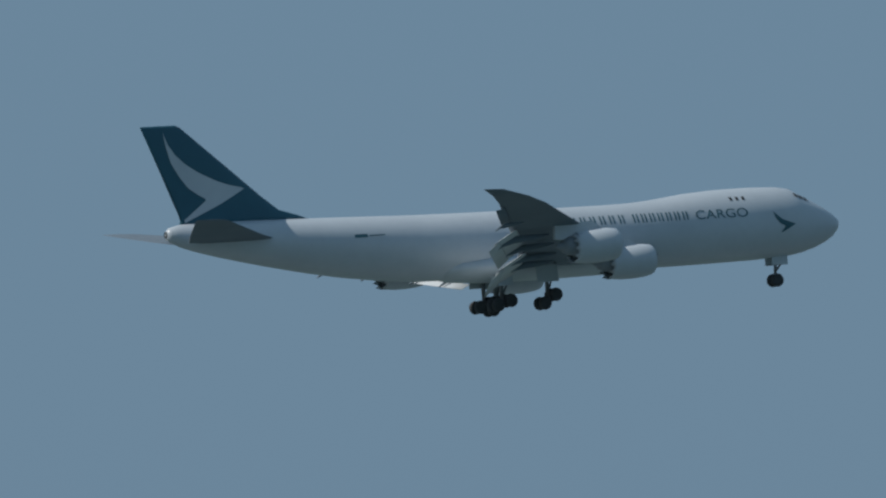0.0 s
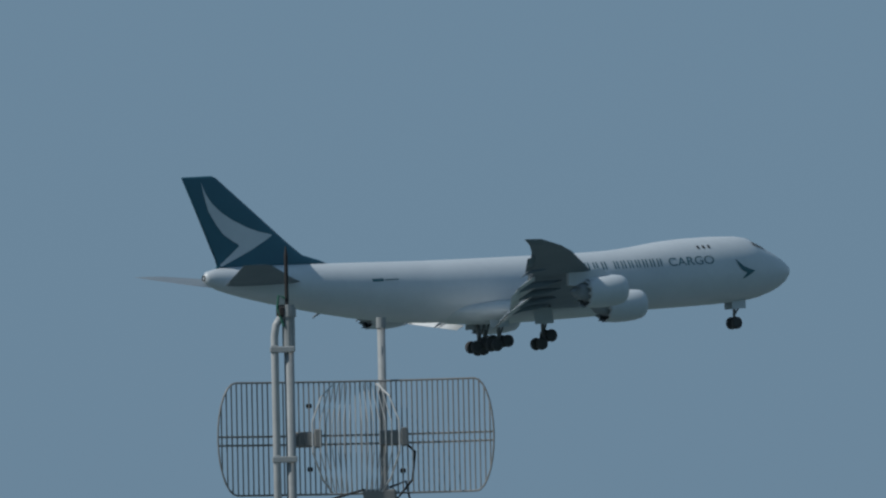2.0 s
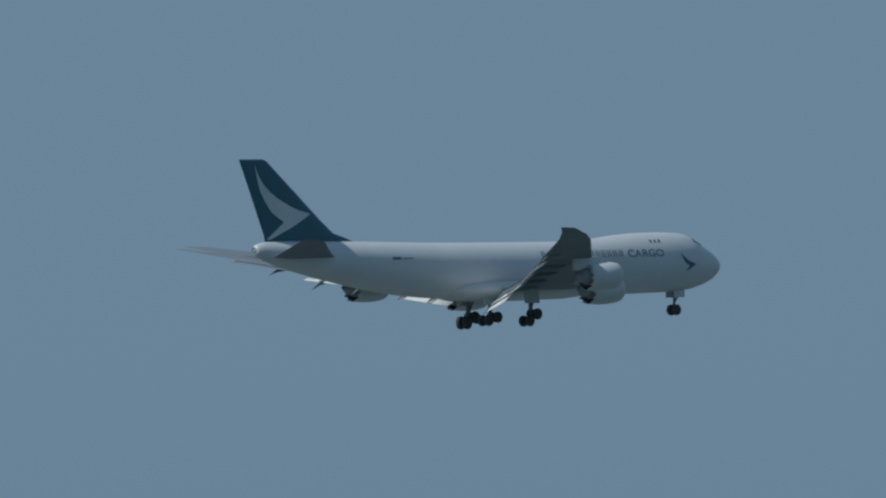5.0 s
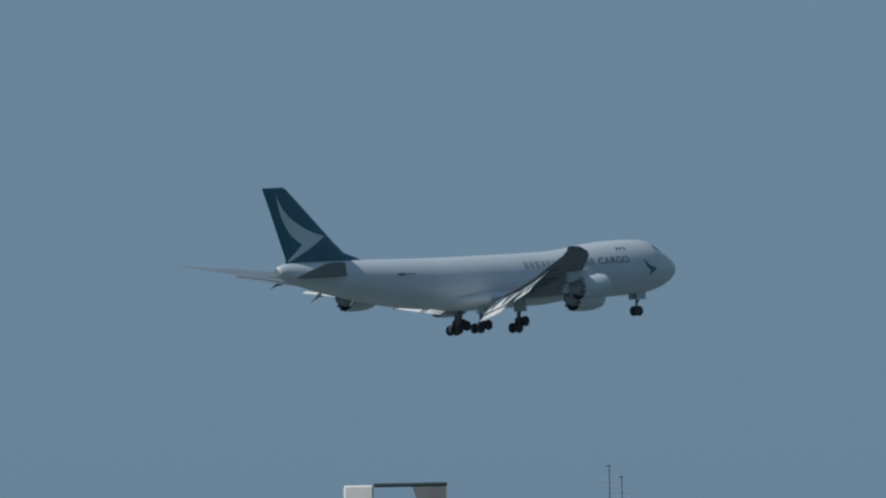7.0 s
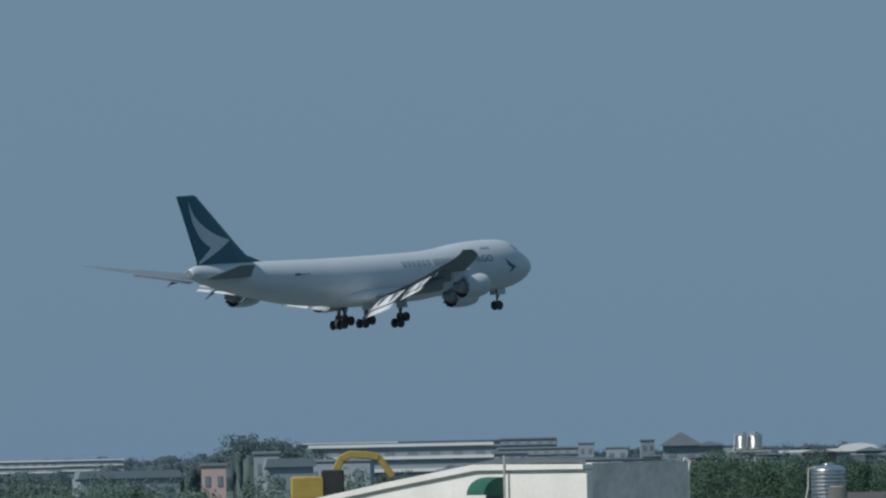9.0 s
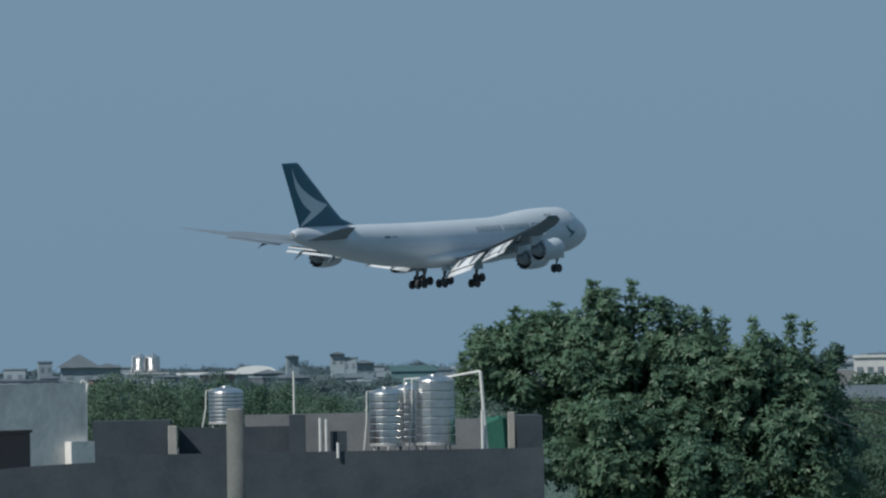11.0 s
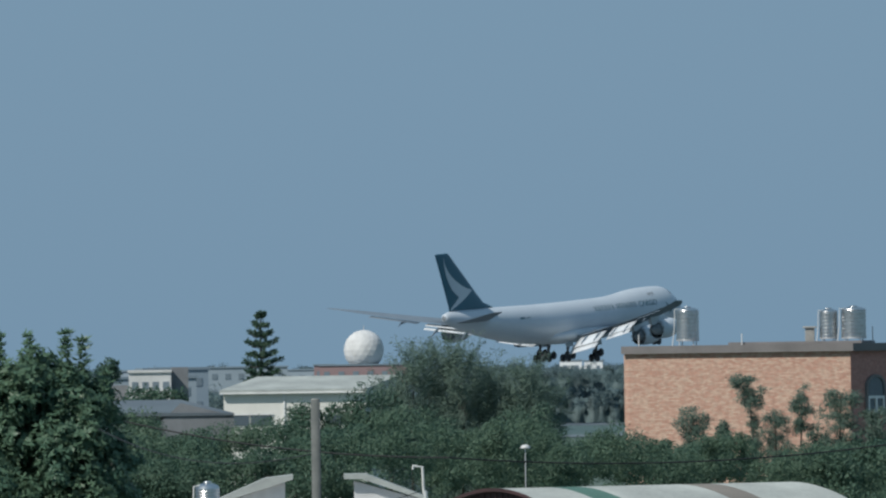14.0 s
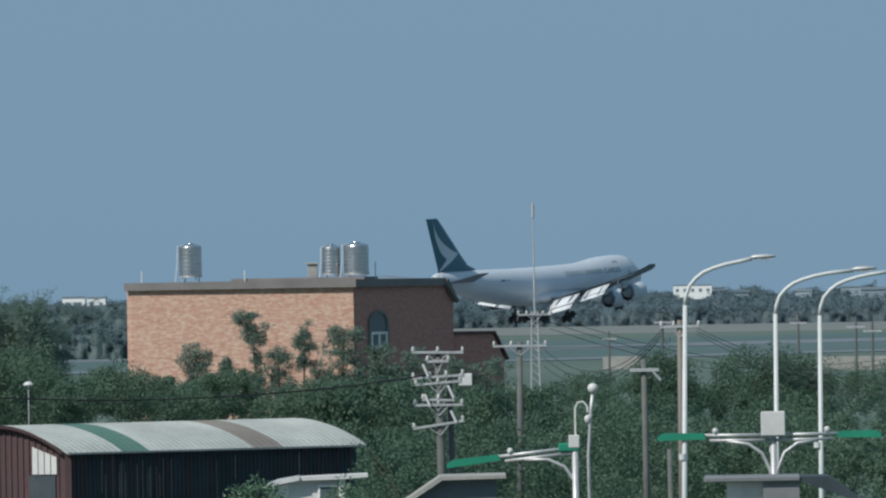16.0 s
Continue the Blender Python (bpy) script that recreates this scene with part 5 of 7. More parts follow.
def norfolk_pine():
    d = 960.0
    zt = high(90, d)
    t = thing("norfolk_pine", "tall tiered dark green norfolk pine", "tree", facing(-3.305, d))
    part("trunk", rod(BM(), (0, 0, -0.1), (0, 0, zt), 0.28, 0.03, 8), M_BARK, t)
    bm = BM()
    Ps, Ds = [], []
    tiers = 11
    for k in range(tiers):
        f = k / (tiers - 1)
        z = zt - 0.35 - f * 8.2
        R = 0.25 + 2.3 * f ** 0.8
        nb = 7
        for j in range(nb):
            a = 2 * math.pi * (j + 0.37 * k) / nb + random.uniform(-0.15, 0.15)
            r = R * random.uniform(0.62, 1.15)
            tip = Vector((math.cos(a) * r, math.sin(a) * r, z + 0.34 * r + random.uniform(-0.15, 0.2)))
            mid = Vector((math.cos(a) * r * 0.55, math.sin(a) * r * 0.55, z - 0.06))
            rod(bm, (0, 0, z), mid, 0.05, 0.035, 5)
            rod(bm, mid, tip, 0.035, 0.012, 5)
            m = int(40 + 45 * f)
            s = RNG.random((m, 1)) ** 0.7
            base = np.array((0, 0, z)) * (1 - s) + np.array(tip) * s
            Ps.append(base + RNG.normal(size=(m, 3)) * 0.06)
            Ds.append(unit(RNG.normal(size=(m, 3)) * 0.6 + np.array([math.cos(a), math.sin(a), 0.25])))
    part("branches", bm, M_BARK, t)["kind"] = "stuff"
    P, D = np.concatenate(Ps), np.concatenate(Ds)
    part("crown", leaf_mesh("crown", P, D, 0.38, 0.13, M_BUSH), M_BUSH, t)


norfolk_pine()


def casuarinas():
    """A loose row of feathery casuarinas."""
    d0 = 560.0
    for az, top, w, dd in ((-2.575, 50, 1.0, 0), (-2.49, 46, 1.1, 2), (-2.41, 40, 1.0, 1), (-2.33, 60, 1.1, 0), (-2.24, 22, 0.9, 3), (-2.16, 6, 0.9, 1), (-2.0, 16, 0.75, 0), (-1.92, -22, 0.7, 2), (-2.68, -10, 1.0, 1), (-2.08, -24, 0.9, 2)):
        d = d0 + dd
        zt = high(top + 9, d)
        t = thing("casuarina_tree", "feathery grey-green casuarina tree", "tree", facing(az, d), "casuarinas behind the houses")
        part("trunk", limbs(BM(), (0, 0, -0.1), (0, 0, zt * 0.55), (0, 0, zt * 0.7), (w * 0.5, w * 0.5, zt * 0.22), 0.07, 6), M_BARK, t)
        Ps, Ds, Ts = [], [], []
        for k in range(230):
            f = RNG.random() ** 0.85
            zb = 0.2 * zt + (0.8 * zt - 1.0) * f
            a = RNG.random() * 6.28
            r = w * (1.06 - f) ** 0.65 * 1.15 * RNG.random() ** 0.6
            n = 46
            s = RNG.random((n, 1))
            up = np.array([math.cos(a) * 0.6, math.sin(a) * 0.6, 0.8])
            P = np.array([math.cos(a) * r, math.sin(a) * r, zb - 0.5]) + s * up * 1.1 * (0.6 + RNG.random()) + RNG.normal(size=(n, 3)) * 0.1
            Ps.append(P)
            Ds.append(unit(RNG.normal(size=(n, 3)) * 0.7 + up * np.array([1, 1, 0.2])))
            Ts.append(np.tile([math.cos(a), math.sin(a), 0.5], (n, 1)))
        T = np.concatenate(Ts)
        P, D = np.concatenate(Ps), np.concatenate(Ds)
        part("crown", leaf_mesh("crown", P, D, 0.26 * RNG.uniform(0.6, 1.3, len(P)), 0.034, M_CASU, T, 0.5), M_CASU, t)


casuarinas()
tree("small round tree standing above the roofs", -4.045, 900, high(12, 900), 0.75, 1.1, 0.28, 40, 26, 0.3, name="tree")
for az, top, rx in ((-3.88, -42, 1.5), (-3.78, -40, 1.3)):
    tree("dark bushy tree among the houses", az, 800, high(top, 800), rx, 1.4, 0.3, 60, 24, 0.4)

for az, top, rx in ((-2.8, -54, 1.25), (-2.9, -70, 1.1), (-3.1, -78, 0.8), (-2.69, -72, 1.3), (-3.02, -92, 1.3)):
    tree("leafy dark green tree before the warehouse", az, 535, high(top, 535), rx, 1.6, 0.17, 50, 60, 0.45)

# thickets, from the tree to the far side of the brick house
random.seed(11)
spots = []
for k in range(40):
    az = random.uniform(-4.05, -2.0)
    top = -112 + 14 * math.sin(az * 9) + random.uniform(-16, 10)
    if -3.5 < az < -3.2:
        top -= 6
    d = random.uniform(470, 540)
    spots.append((az, d, high(top, d), random.uniform(1.0, 1.7)))
thicket("roadside_thicket", "dense dark green thicket between the houses", spots, 0.13, M_BUSH, 60, 40)
for k in range(16):
    az = -4.0 + 0.07 * k
    spots.append((az, 455, high(-178 + random.uniform(-14, 12), 455), random.uniform(1.0, 1.6)))
thicket("yard_scrub", "dark green scrub behind the flat roofs", spots[-16:], 0.13, M_BUSH, 60, 40)
spots = []
for k in range(44):
    az = random.uniform(-2.45, -0.5)
    top = -150 + 10 * math.sin(az * 11) + random.uniform(-12, 8) - max(0, (az + 1.3)) * 22
    d = random.uniform(500, 560)
    spots.append((az, d, high(top, d), random.uniform(0.9, 1.5)))
thicket("brick_house_thicket", "glossy dark green bushes below the brick house", spots, 0.13, M_BUSH, 60, 40)
spots = []
for k in range(70):
    az = random.uniform(-0.55, 2.4)
    if az > 0.5:
        top, d = random.uniform(-205, -130), random.uniform(620, 900)
        top = -140 - (900 - d) * 0.32 + random.uniform(-8, 10)
    else:
        top, d = -160 - (az + 0.5) * 30 + random.uniform(-15, 10), random.uniform(520, 620)
        if az < 0.3:
            d = random.uniform(500, 600)
    spots.append((az, d, high(top, d), random.uniform(1.2, 2.2)))
thicket("field_thicket", "overgrown green thicket between road and airfield", spots, 0.17, M_BUSH, 60, 36)
spots = []
for k in range(60):
    az = random.uniform(-0.6, 2.45)
    d = random.uniform(430, 560)
    spots.append((az, d, high(-235 + random.uniform(-60, 12), d), random.uniform(1.0, 2.0)))
thicket("verge_thicket", "overgrown green scrub along the road verge", spots, 0.15, M_BUSH, 55, 36)
spots = [(az, 470 + 30 * random.random(), high(-34 - 6 * random.random() - max(0, az + 7.05) * 40, 480), random.uniform(1.2, 1.8)) for az in [-7.68 + 0.07 * k for k in range(17)]]
thicket("roof_thicket", "dark green tree tops behind the rooftops", spots, 0.13, M_BUSH, 60, 40)
spots = [(az, random.uniform(560, 620), high(-62 - 14 * random.random(), 590), random.uniform(1.4, 2.2)) for az in [-6.85 + 0.075 * k for k in range(22)]]
thicket("yard_thicket", "dull green scrub behind the rooftops", spots, 0.16, M_CASU, 50, 36)
spots = [(az, random.uniform(700, 900), high(-52 - 26 * random.random(), 800), random.uniform(2, 3)) for az in [-12.6 + 0.1 * k for k in range(50)]]
thicket("town_thicket", "dull green scrub before the distant town", spots, 0.25, M_CASU, 45, 30)

# slender trees before the brick wall: foot, top, lean, then tufts as (side, down, half width, half height) in metres
def slender(az, top, lean, tufts):
    d = 600.0
    t = thing("slender_tree", "slender tree with thin trunk and loose feathery tufts", "tree", facing(az, d), "slender trees by the brick house")
    zt = high(top, d)
    mid = (lean * 0.15, 0, zt * 0.5)
    bm = rod(BM(), (0, 0, -0.1), mid, 0.085, 0.06, 7)
    rod(bm, mid, (lean * 0.9, 0, zt - 0.35), 0.06, 0.025, 7)
    Ps, Ds, Ts = [], [], []
    for dx, dn, w, h in tufts:
        rod(bm, (lean * max(0.1, 1 - dn / 5), 0, zt - dn - h - 0.4), (lean + dx, 0, zt - dn), 0.028, 0.01, 5)
        w, h = w * 1.3, h * 1.2
        for k in range(int(7 + 13 * w * h)):
            u, v = RNG.normal(size=2) * 0.45
            P, D, T = crown_points((lean + dx + u * w, RNG.normal() * 0.3 * w, zt - dn + v * h), (w * 0.3, w * 0.3, h * 0.26), 5, 16, 0.2, 0.9)
            Ps.append(P), Ds.append(D), Ts.append(T)
    part("trunk", bm, M_BARK, t)
    P, D, T = np.concatenate(Ps), np.concatenate(Ds), np.concatenate(Ts)
    part("crown", leaf_mesh("crown", P, unit(D + np.array([0, 0, -0.5])), 0.2 * RNG.uniform(0.7, 1.3, len(P)), 0.042, M_CASU, T), M_CASU, t)


slender(-0.9, -8 - 32, -0.45, ((-0.35, 0.15, 0.45, 0.3), (0.0, 0.65, 0.6, 0.5), (0.35, 1.15, 0.45, 0.45), (0.3, 2.3, 0.22, 0.6), (0.4, 3.6, 0.25, 0.7)))
slender(-0.69, -62, 0.1, ((0.0, 0.35, 0.4, 0.45), (0.05, 1.1, 0.36, 0.6), (-0.1, 1.9, 0.25, 0.5)))
slender(-0.5, -60, 0.1, ((0.1, 0.4, 0.75, 0.5), (-0.25, 1.1, 0.85, 0.65), (0.3, 1.7, 0.8, 0.6), (-0.3, 2.8, 0.9, 0.7), (0.5, 3.0, 0.9, 0.8)))
slender(-1.2, -92, -0.1, ((-0.1, 0.35, 0.6, 0.45), (0.1, 1.0, 0.75, 0.55), (0.0, 1.9, 0.6, 0.6)))
slender(-1.07, -115, 0.0, ((0.05, 0.35, 0.3, 0.4), (0.0, 1.1, 0.75, 0.6), (0.0, 2.0, 1.0, 0.8)))
slender(-0.81, -98, 0.0, ((0.0, 0.4, 0.45, 0.5), (0.05, 1.2, 0.6, 0.7), (0.0, 2.2, 0.6, 0.8), (-0.1, 3.2, 0.7, 0.8)))
slender(-0.62, -128, 0.1, ((0.0, 0.4, 0.6, 0.5), (0.1, 1.3, 0.9, 0.7), (0.0, 2.3, 1.1, 0.9)))
slender(-0.34, -86, 0.0, ((0.0, 0.5, 0.6, 0.5), (-0.1, 1.4, 0.95, 0.75), (0.2, 2.4, 1.1, 0.9)))
slender(-0.16, -112, 0.0, ((0.0, 0.5, 0.8, 0.55), (0.1, 1.4, 1.15, 0.75), (0.0, 2.4, 1.3, 0.9)))
slender(0.05, -122, 0.0, ((0.0, 0.5, 0.9, 0.6), (0.0, 1.5, 1.2, 0.8), (0.1, 2.5, 1.3, 0.9)))
slender(0.2, -128, 0.0, ((0.0, 0.5, 0.8, 0.6), (0.0, 1.5, 1.1, 0.8), (0.1, 2.4, 1.2, 0.9)))


# ---------------------------------------------------------------- brick house
def brick_house():
    d = 640.0
    az0 = -0.44
    org = facing(az0, d)
    h = thing("brick_house", "mottled orange brick house with grey flat roof edge", "house", org)
    zt = high(13, d)
    # local u along the lit face (to the left), v along the shaded face (to the right, away)
    a, b = Vector((-math.cos(radians(14)), math.sin(radians(14)))), Vector((math.cos(radians(62)), math.sin(radians(62))))
    L = d * radians(1.083) / math.cos(radians(14))
    Wd = d * radians(0.478) / math.cos(radians(62))

    def slab(name, p, q, z0, z1, th, material, parent, label=""):
        """An upright wall from p to q, th thick behind its face."""
        p, q = Vector(p), Vector(q)
        e = q - p
        ang = math.degrees(math.atan2(e.y, e.x))
        me = mesh_of(box(BM(), 0, e.length, 0, th, z0, z1), name, material)
        wall_uv(me)
        return part(name, me, material, parent, label, m=pose(p.x, p.y, 0, 0, 0, ang))

    c0 = Vector((0, 0))
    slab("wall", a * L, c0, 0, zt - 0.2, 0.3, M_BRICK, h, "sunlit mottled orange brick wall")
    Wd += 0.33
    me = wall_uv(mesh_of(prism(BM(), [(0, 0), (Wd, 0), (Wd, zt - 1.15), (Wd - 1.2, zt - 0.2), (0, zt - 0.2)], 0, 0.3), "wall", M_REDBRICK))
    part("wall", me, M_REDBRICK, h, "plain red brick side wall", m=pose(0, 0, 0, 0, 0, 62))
    part("eave", prism(BM(), [(Wd - 1.2, zt - 0.195), (Wd - 1.2, zt + 0.2), (Wd - 1.0, zt + 0.12), (Wd + 0.2, zt - 1.02), (Wd + 0.12, zt - 1.15)], -0.3, 6.0), M_EDGE, h, "sloping grey roof end", m=pose(0, 0, 0, 0, 0, 62))
    # roof: slab with a slight fall, proud of the walls
    bm = BM()
    oa, ob_, oc, od = a * (L + 0.3) - b * 0.25, -a * 0.3 - b * 0.3, b * (Wd - 1.2) - a * 0.2, a * L + b * (Wd - 1.2)
    lo = [bm.verts.new((q.x, q.y, zt - 0.2)) for q in (oa, ob_, oc, od)]
    hi = [bm.verts.new((q.x, q.y, zt + 0.22)) for q in (oa, ob_, oc, od)]
    bm.faces.new(lo), bm.faces.new(hi[::-1])
    for i in range(4):
        bm.faces.new((lo[i], hi[i], hi[(i + 1) % 4], lo[(i + 1) % 4]))
    part("roof", bm, M_EDGE, h, "grey concrete roof edge")
    part("roof_deck", box(BM(), 0, 7.5, 0, 3, zt + 0.224, zt + 0.36), M_EDGE, h, m=pose((a * L * 0.55).x, (a * L * 0.5).y + 1.5, 0, 0, 0, -14))
    slab("wall", a * L, a * L + b * (Wd - 1.2), 0, zt - 0.2, 0.3, M_BRICK, h)
    # arched window in the shaded wall
    u = Wd * 0.235
    w = part("window", BM(), M_FRAME, h, "arched window with pale frame", m=pose((b * u).x, (b * u).y, 0, 0, 0, 62))
    zc, z0 = high(-58, d), high(-107, d)
    hw = 1.15
    ring_o = [(hw * math.cos(math.pi * i / 12), zc + hw * 0.6 * math.sin(math.pi * i / 12)) for i in range(13)] + [(-hw, z0), (hw, z0)]
    hw2 = hw - 0.22
    ring_i = [(hw2 * math.cos(math.pi * i / 12), zc + hw2 * 0.6 * math.sin(math.pi * i / 12)) for i in range(13)] + [(-hw2, z0 + 0.08), (hw2, z0 + 0.08)]
    part("pane", prism(BM(), ring_i, -0.05, 0.1), M_GLASS, w)
    bm = BM()
    n = len(ring_o)
    vo, vi = [bm.verts.new((x, -0.12, z)) for x, z in ring_o], [bm.verts.new((x, -0.12, z)) for x, z in ring_i]
    vo2, vi2 = [bm.verts.new((x, 0.02, z)) for x, z in ring_o], [bm.verts.new((x, 0.02, z)) for x, z in ring_i]
    for i in range(n):
        j = (i + 1) % n
        bm.faces.new((vo[i], vo[j], vi[j], vi[i])), bm.faces.new((vo[i], vo2[i], vo2[j], vo[j])), bm.faces.new((vi[i], vi[j], vi2[j], vi2[i]))
    part("frame", bm, M_EDGE, w, "grey arched surround")
    part("mullion", box(BM(), -0.09, 0.09, -0.12, -0.052, z0 + 0.1, zc - 0.62), M_FRAME, w)
    part("transom", box(BM(), -hw2, hw2, -0.125, -0.054, zc - 0.62, zc - 0.48), M_FRAME, w)
    for q in (-hw2 + 0.002, hw2 - 0.142):
        part("sash", box(BM(), q, q + 0.14, -0.118, -0.056, z0 + 0.1, zc - 0.62), M_FRAME, w)
    part("sash", box(BM(), -hw2 + 0.142, hw2 - 0.142, -0.116, -0.056, z0 + 0.1, z0 + 0.22), M_FRAME, w)
    # lower annex with slanting eave
    q = b * Wd
    za = high(-82, d)
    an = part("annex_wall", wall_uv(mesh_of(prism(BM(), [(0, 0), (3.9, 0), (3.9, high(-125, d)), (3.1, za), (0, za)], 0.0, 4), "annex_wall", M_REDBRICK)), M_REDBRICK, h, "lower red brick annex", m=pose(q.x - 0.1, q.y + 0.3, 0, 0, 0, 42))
    part("annex_roof", prism(BM(), [(-0.0, za + 0.005), (3.1, za + 0.005), (4.1, high(-130, d)), (4.15, high(-127, d)), (3.15, za + 0.16), (0, za + 0.16)], -0.1, 4.2), M_RUST, h, m=pose(q.x - 0.05, q.y + 0.3, 0, 0, 0, 42))
    # aerials and chimney box on the roof
    for az, v0 in ((-1.474, 41), (-0.969, 40), (-0.33, 50), (0.0, 30)):
        x = d * radians(az - az0)
        r = thing("roof_rod", "thin white pipe standing on the roof", "pipe", org @ pose(x, 1.2 + max(0, -x) * 0.25 + max(0, x) * 1.9, zt + 0.22), "pipes on the brick house roof")
        part("pipe", rod(BM(), (0, 0, 0), (0, 0, high(v0, d) - zt - 0.22), 0.035, seg=6), M_PIPE, r)
    x = d * radians(-0.64 - az0)
    r = thing("roof_cabinet", "small weathered concrete box on the roof", "chimney", org @ pose(x, 2.6 + max(0, -x) * 0.25, zt + 0.22))
    part("box", box(BM(), -0.22, 0.3, -0.3, 0.3, 0, 0.85, 0.02), M_CONC, r)
    part("lid", box(BM(), -0.35, 0.4, -0.4, 0.4, 0.85, 0.95, 0.02), M_CONC, r)
    for az, rr, v1, yy in ((-1.235, 0.62, 90, 2.2), (-0.544, 0.5, 84, 2.6), (-0.422, 0.68, 87, 2.6)):
        x = d * radians(az - az0)
        tank(org @ pose(x, yy + max(0, -x) * 0.25, zt + 0.22), rr, high(v1, d) - zt - 0.22 - 0.3 - 0.19, "ribbed stainless steel water tank on the brick house", 0.3, "steel water tanks on the brick house")


brick_house()


# ---------------------------------------------------------------- arched metal shed and white roofs
def arched_shed():
    d = 450.0
    az0 = -1.84
    s = thing("arched_shed", "dark red sheet metal shed with pale arched roof", "shed", facing(az0, d))
    # gable runs left; the long side runs to the right and away
    ga, lb = Vector((-math.cos(radians(40)), math.sin(radians(40)))), Vector((math.cos(radians(38)), math.sin(radians(38))))
    G = d * radians(0.64) / math.cos(radians(40))
    LL = d * radians(1.43) / math.cos(radians(38))
    ze = high(-279, d)
    rise = 1.05

    def P(u, v, z):
        q = ga * u + lb * v
        return Vector((q.x, q.y, z))

    # roof: corrugated arch in strips
    n = 16
    nseg = 110
    strips = [(0.0, 0.18, M_ROOFW), (0.18, 0.27, M_ROOFG), (0.27, 0.62, M_ROOFW), (0.62, 0.72, M_ROOFB), (0.72, 1.0, M_ROOFW)]
    for f0, f1, m in strips:
        bm = BM()
        rows = []
        k = max(3, int((f1 - f0) * nseg))
        for j in range(k + 1):
            v = (f0 + (f1 - f0) * j / k) * (LL + 0.6) - 0.3
            ripple = 0.035 * (j % 2)
            row = []
            for i in range(n + 1):
                t = i / n
                row.append(bm.verts.new(P(-0.25 + (G + 0.5) * t, v, ze + rise * math.sin(math.pi * t) ** 0.85 + ripple)))
            rows.append(row)
        for ra, rb in zip(rows, rows[1:]):
            for i in range(n):
                bm.faces.new((ra[i], ra[i + 1], rb[i + 1], rb[i]))
        me = mesh_of(bm, "roof_sheet", m)
        o = part("roof_sheet", me, m, s)
        o.modifiers.new("thick", "SOLIDIFY").thickness = 0.04
    # gable wall
    bm = BM()
    pts = [(0, 0), (G, 0)] + [(G * (1 - i / 12), ze + rise * math.sin(math.pi * (i / 12)) ** 0.85 - 0.05) for i in range(13)]
    f = [bm.verts.new(P(u, 0, z)) for u, z in pts]
    g = [bm.verts.new(P(u, 0.15, z)) for u, z in pts]
    bm.faces.new(f), bm.faces.new(g[::-1])
    for i in range(len(f)):
        j = (i + 1) % len(f)
        bm.faces.new((f[i], g[i], g[j], f[j]))
    part("gable_wall", bm, M_RUST, s, "dark red gable wall")
    gm = pose(0, 0, 0, 0, 0, math.degrees(math.atan2(ga.y, ga.x)))
    for k in range(22):
        u = G * (k + 0.5) / 22
        zt = ze + rise * math.sin(math.pi * u / G) ** 0.85 - 0.12
        part("seam", box(BM(), u - 0.03, u + 0.03, 0.002, 0.05, 0, zt), M_RUST, s, m=gm)
    for u0, u1, z0, za, zb in ((0.5, 1.75, -316, -286, -267), (4.0, 5.5, -351, -256, -266)):
        m = max(4, int((u1 - u0) / 0.3))
        for k in range(m):
            fa, fb = k / m, (k + 1) / m
            ua, ub = u0 + (u1 - u0) * fa + 0.02, u0 + (u1 - u0) * fb - 0.02
            pts = [(ua, high(z0, d)), (ub, high(z0, d)), (ub, high(za + (zb - za) * fb, d)), (ua, high(za + (zb - za) * fa, d))]
            part("light_panel", prism(BM(), pts, 0.052, 0.075), M_PLASTERG, s, "pale translucent panel", m=gm)
    # dark red verge along the arch
    bm = BM()
    va = [(G * i / 16, ze + rise * math.sin(math.pi * i / 16) ** 0.85) for i in range(17)]
    loft(bm, [[P(u, -0.34, z + 0.05), P(u, -0.3, z - 0.08), P(u, -0.26, z - 0.08), P(u, -0.26, z + 0.05)] for u, z in va])
    part("verge", bm, M_RUST, s, "dark red verge strip")
    # doorway: a near-black sheet on the gable stands for the dark opening
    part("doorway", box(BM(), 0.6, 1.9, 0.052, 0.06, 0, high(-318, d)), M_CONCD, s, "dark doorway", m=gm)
    part("frame_edge", box(BM(), -0.12, 0.12, -0.1, 0.1, 0, ze), M_RUST, s)
    # long side of patched sheets
    sm = pose(0, 0, 0, 0, 0, math.degrees(math.atan2(lb.y, lb.x)))
    # this side lies in shade, and the near-black sheet colour includes it
    part("side_wall", box(BM(), 0.1, LL, 0.02, 0.12, 0, ze + 0.02), M_CONCD, s, "patched side wall in shade-dark colour", m=sm)
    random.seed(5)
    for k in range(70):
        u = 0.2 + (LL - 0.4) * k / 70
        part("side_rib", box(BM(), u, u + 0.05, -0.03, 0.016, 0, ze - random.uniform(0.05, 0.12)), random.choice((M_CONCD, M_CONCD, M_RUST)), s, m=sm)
    for k in range(26):         # bare streaks where the paint is gone
        f = random.gauss(0.19, 0.07) if k < 20 else random.uniform(0.03, 0.9)
        u, top = 0.3 + (LL - 0.6) * min(max(f, 0.01), 0.97), ze - random.uniform(0.1, 0.9)
        part("bare_streak", box(BM(), u, u + random.uniform(0.02, 0.05), -0.05, -0.031, max(0.2, top - random.uniform(0.6, 2.4)), top), M_ROOFB, s, m=sm)
    part("fascia", box(BM(), -0.2, LL + 0.3, -0.28, -0.2, ze - 0.05, ze + 0.02), M_ROOFW, s, m=sm)


arched_shed()


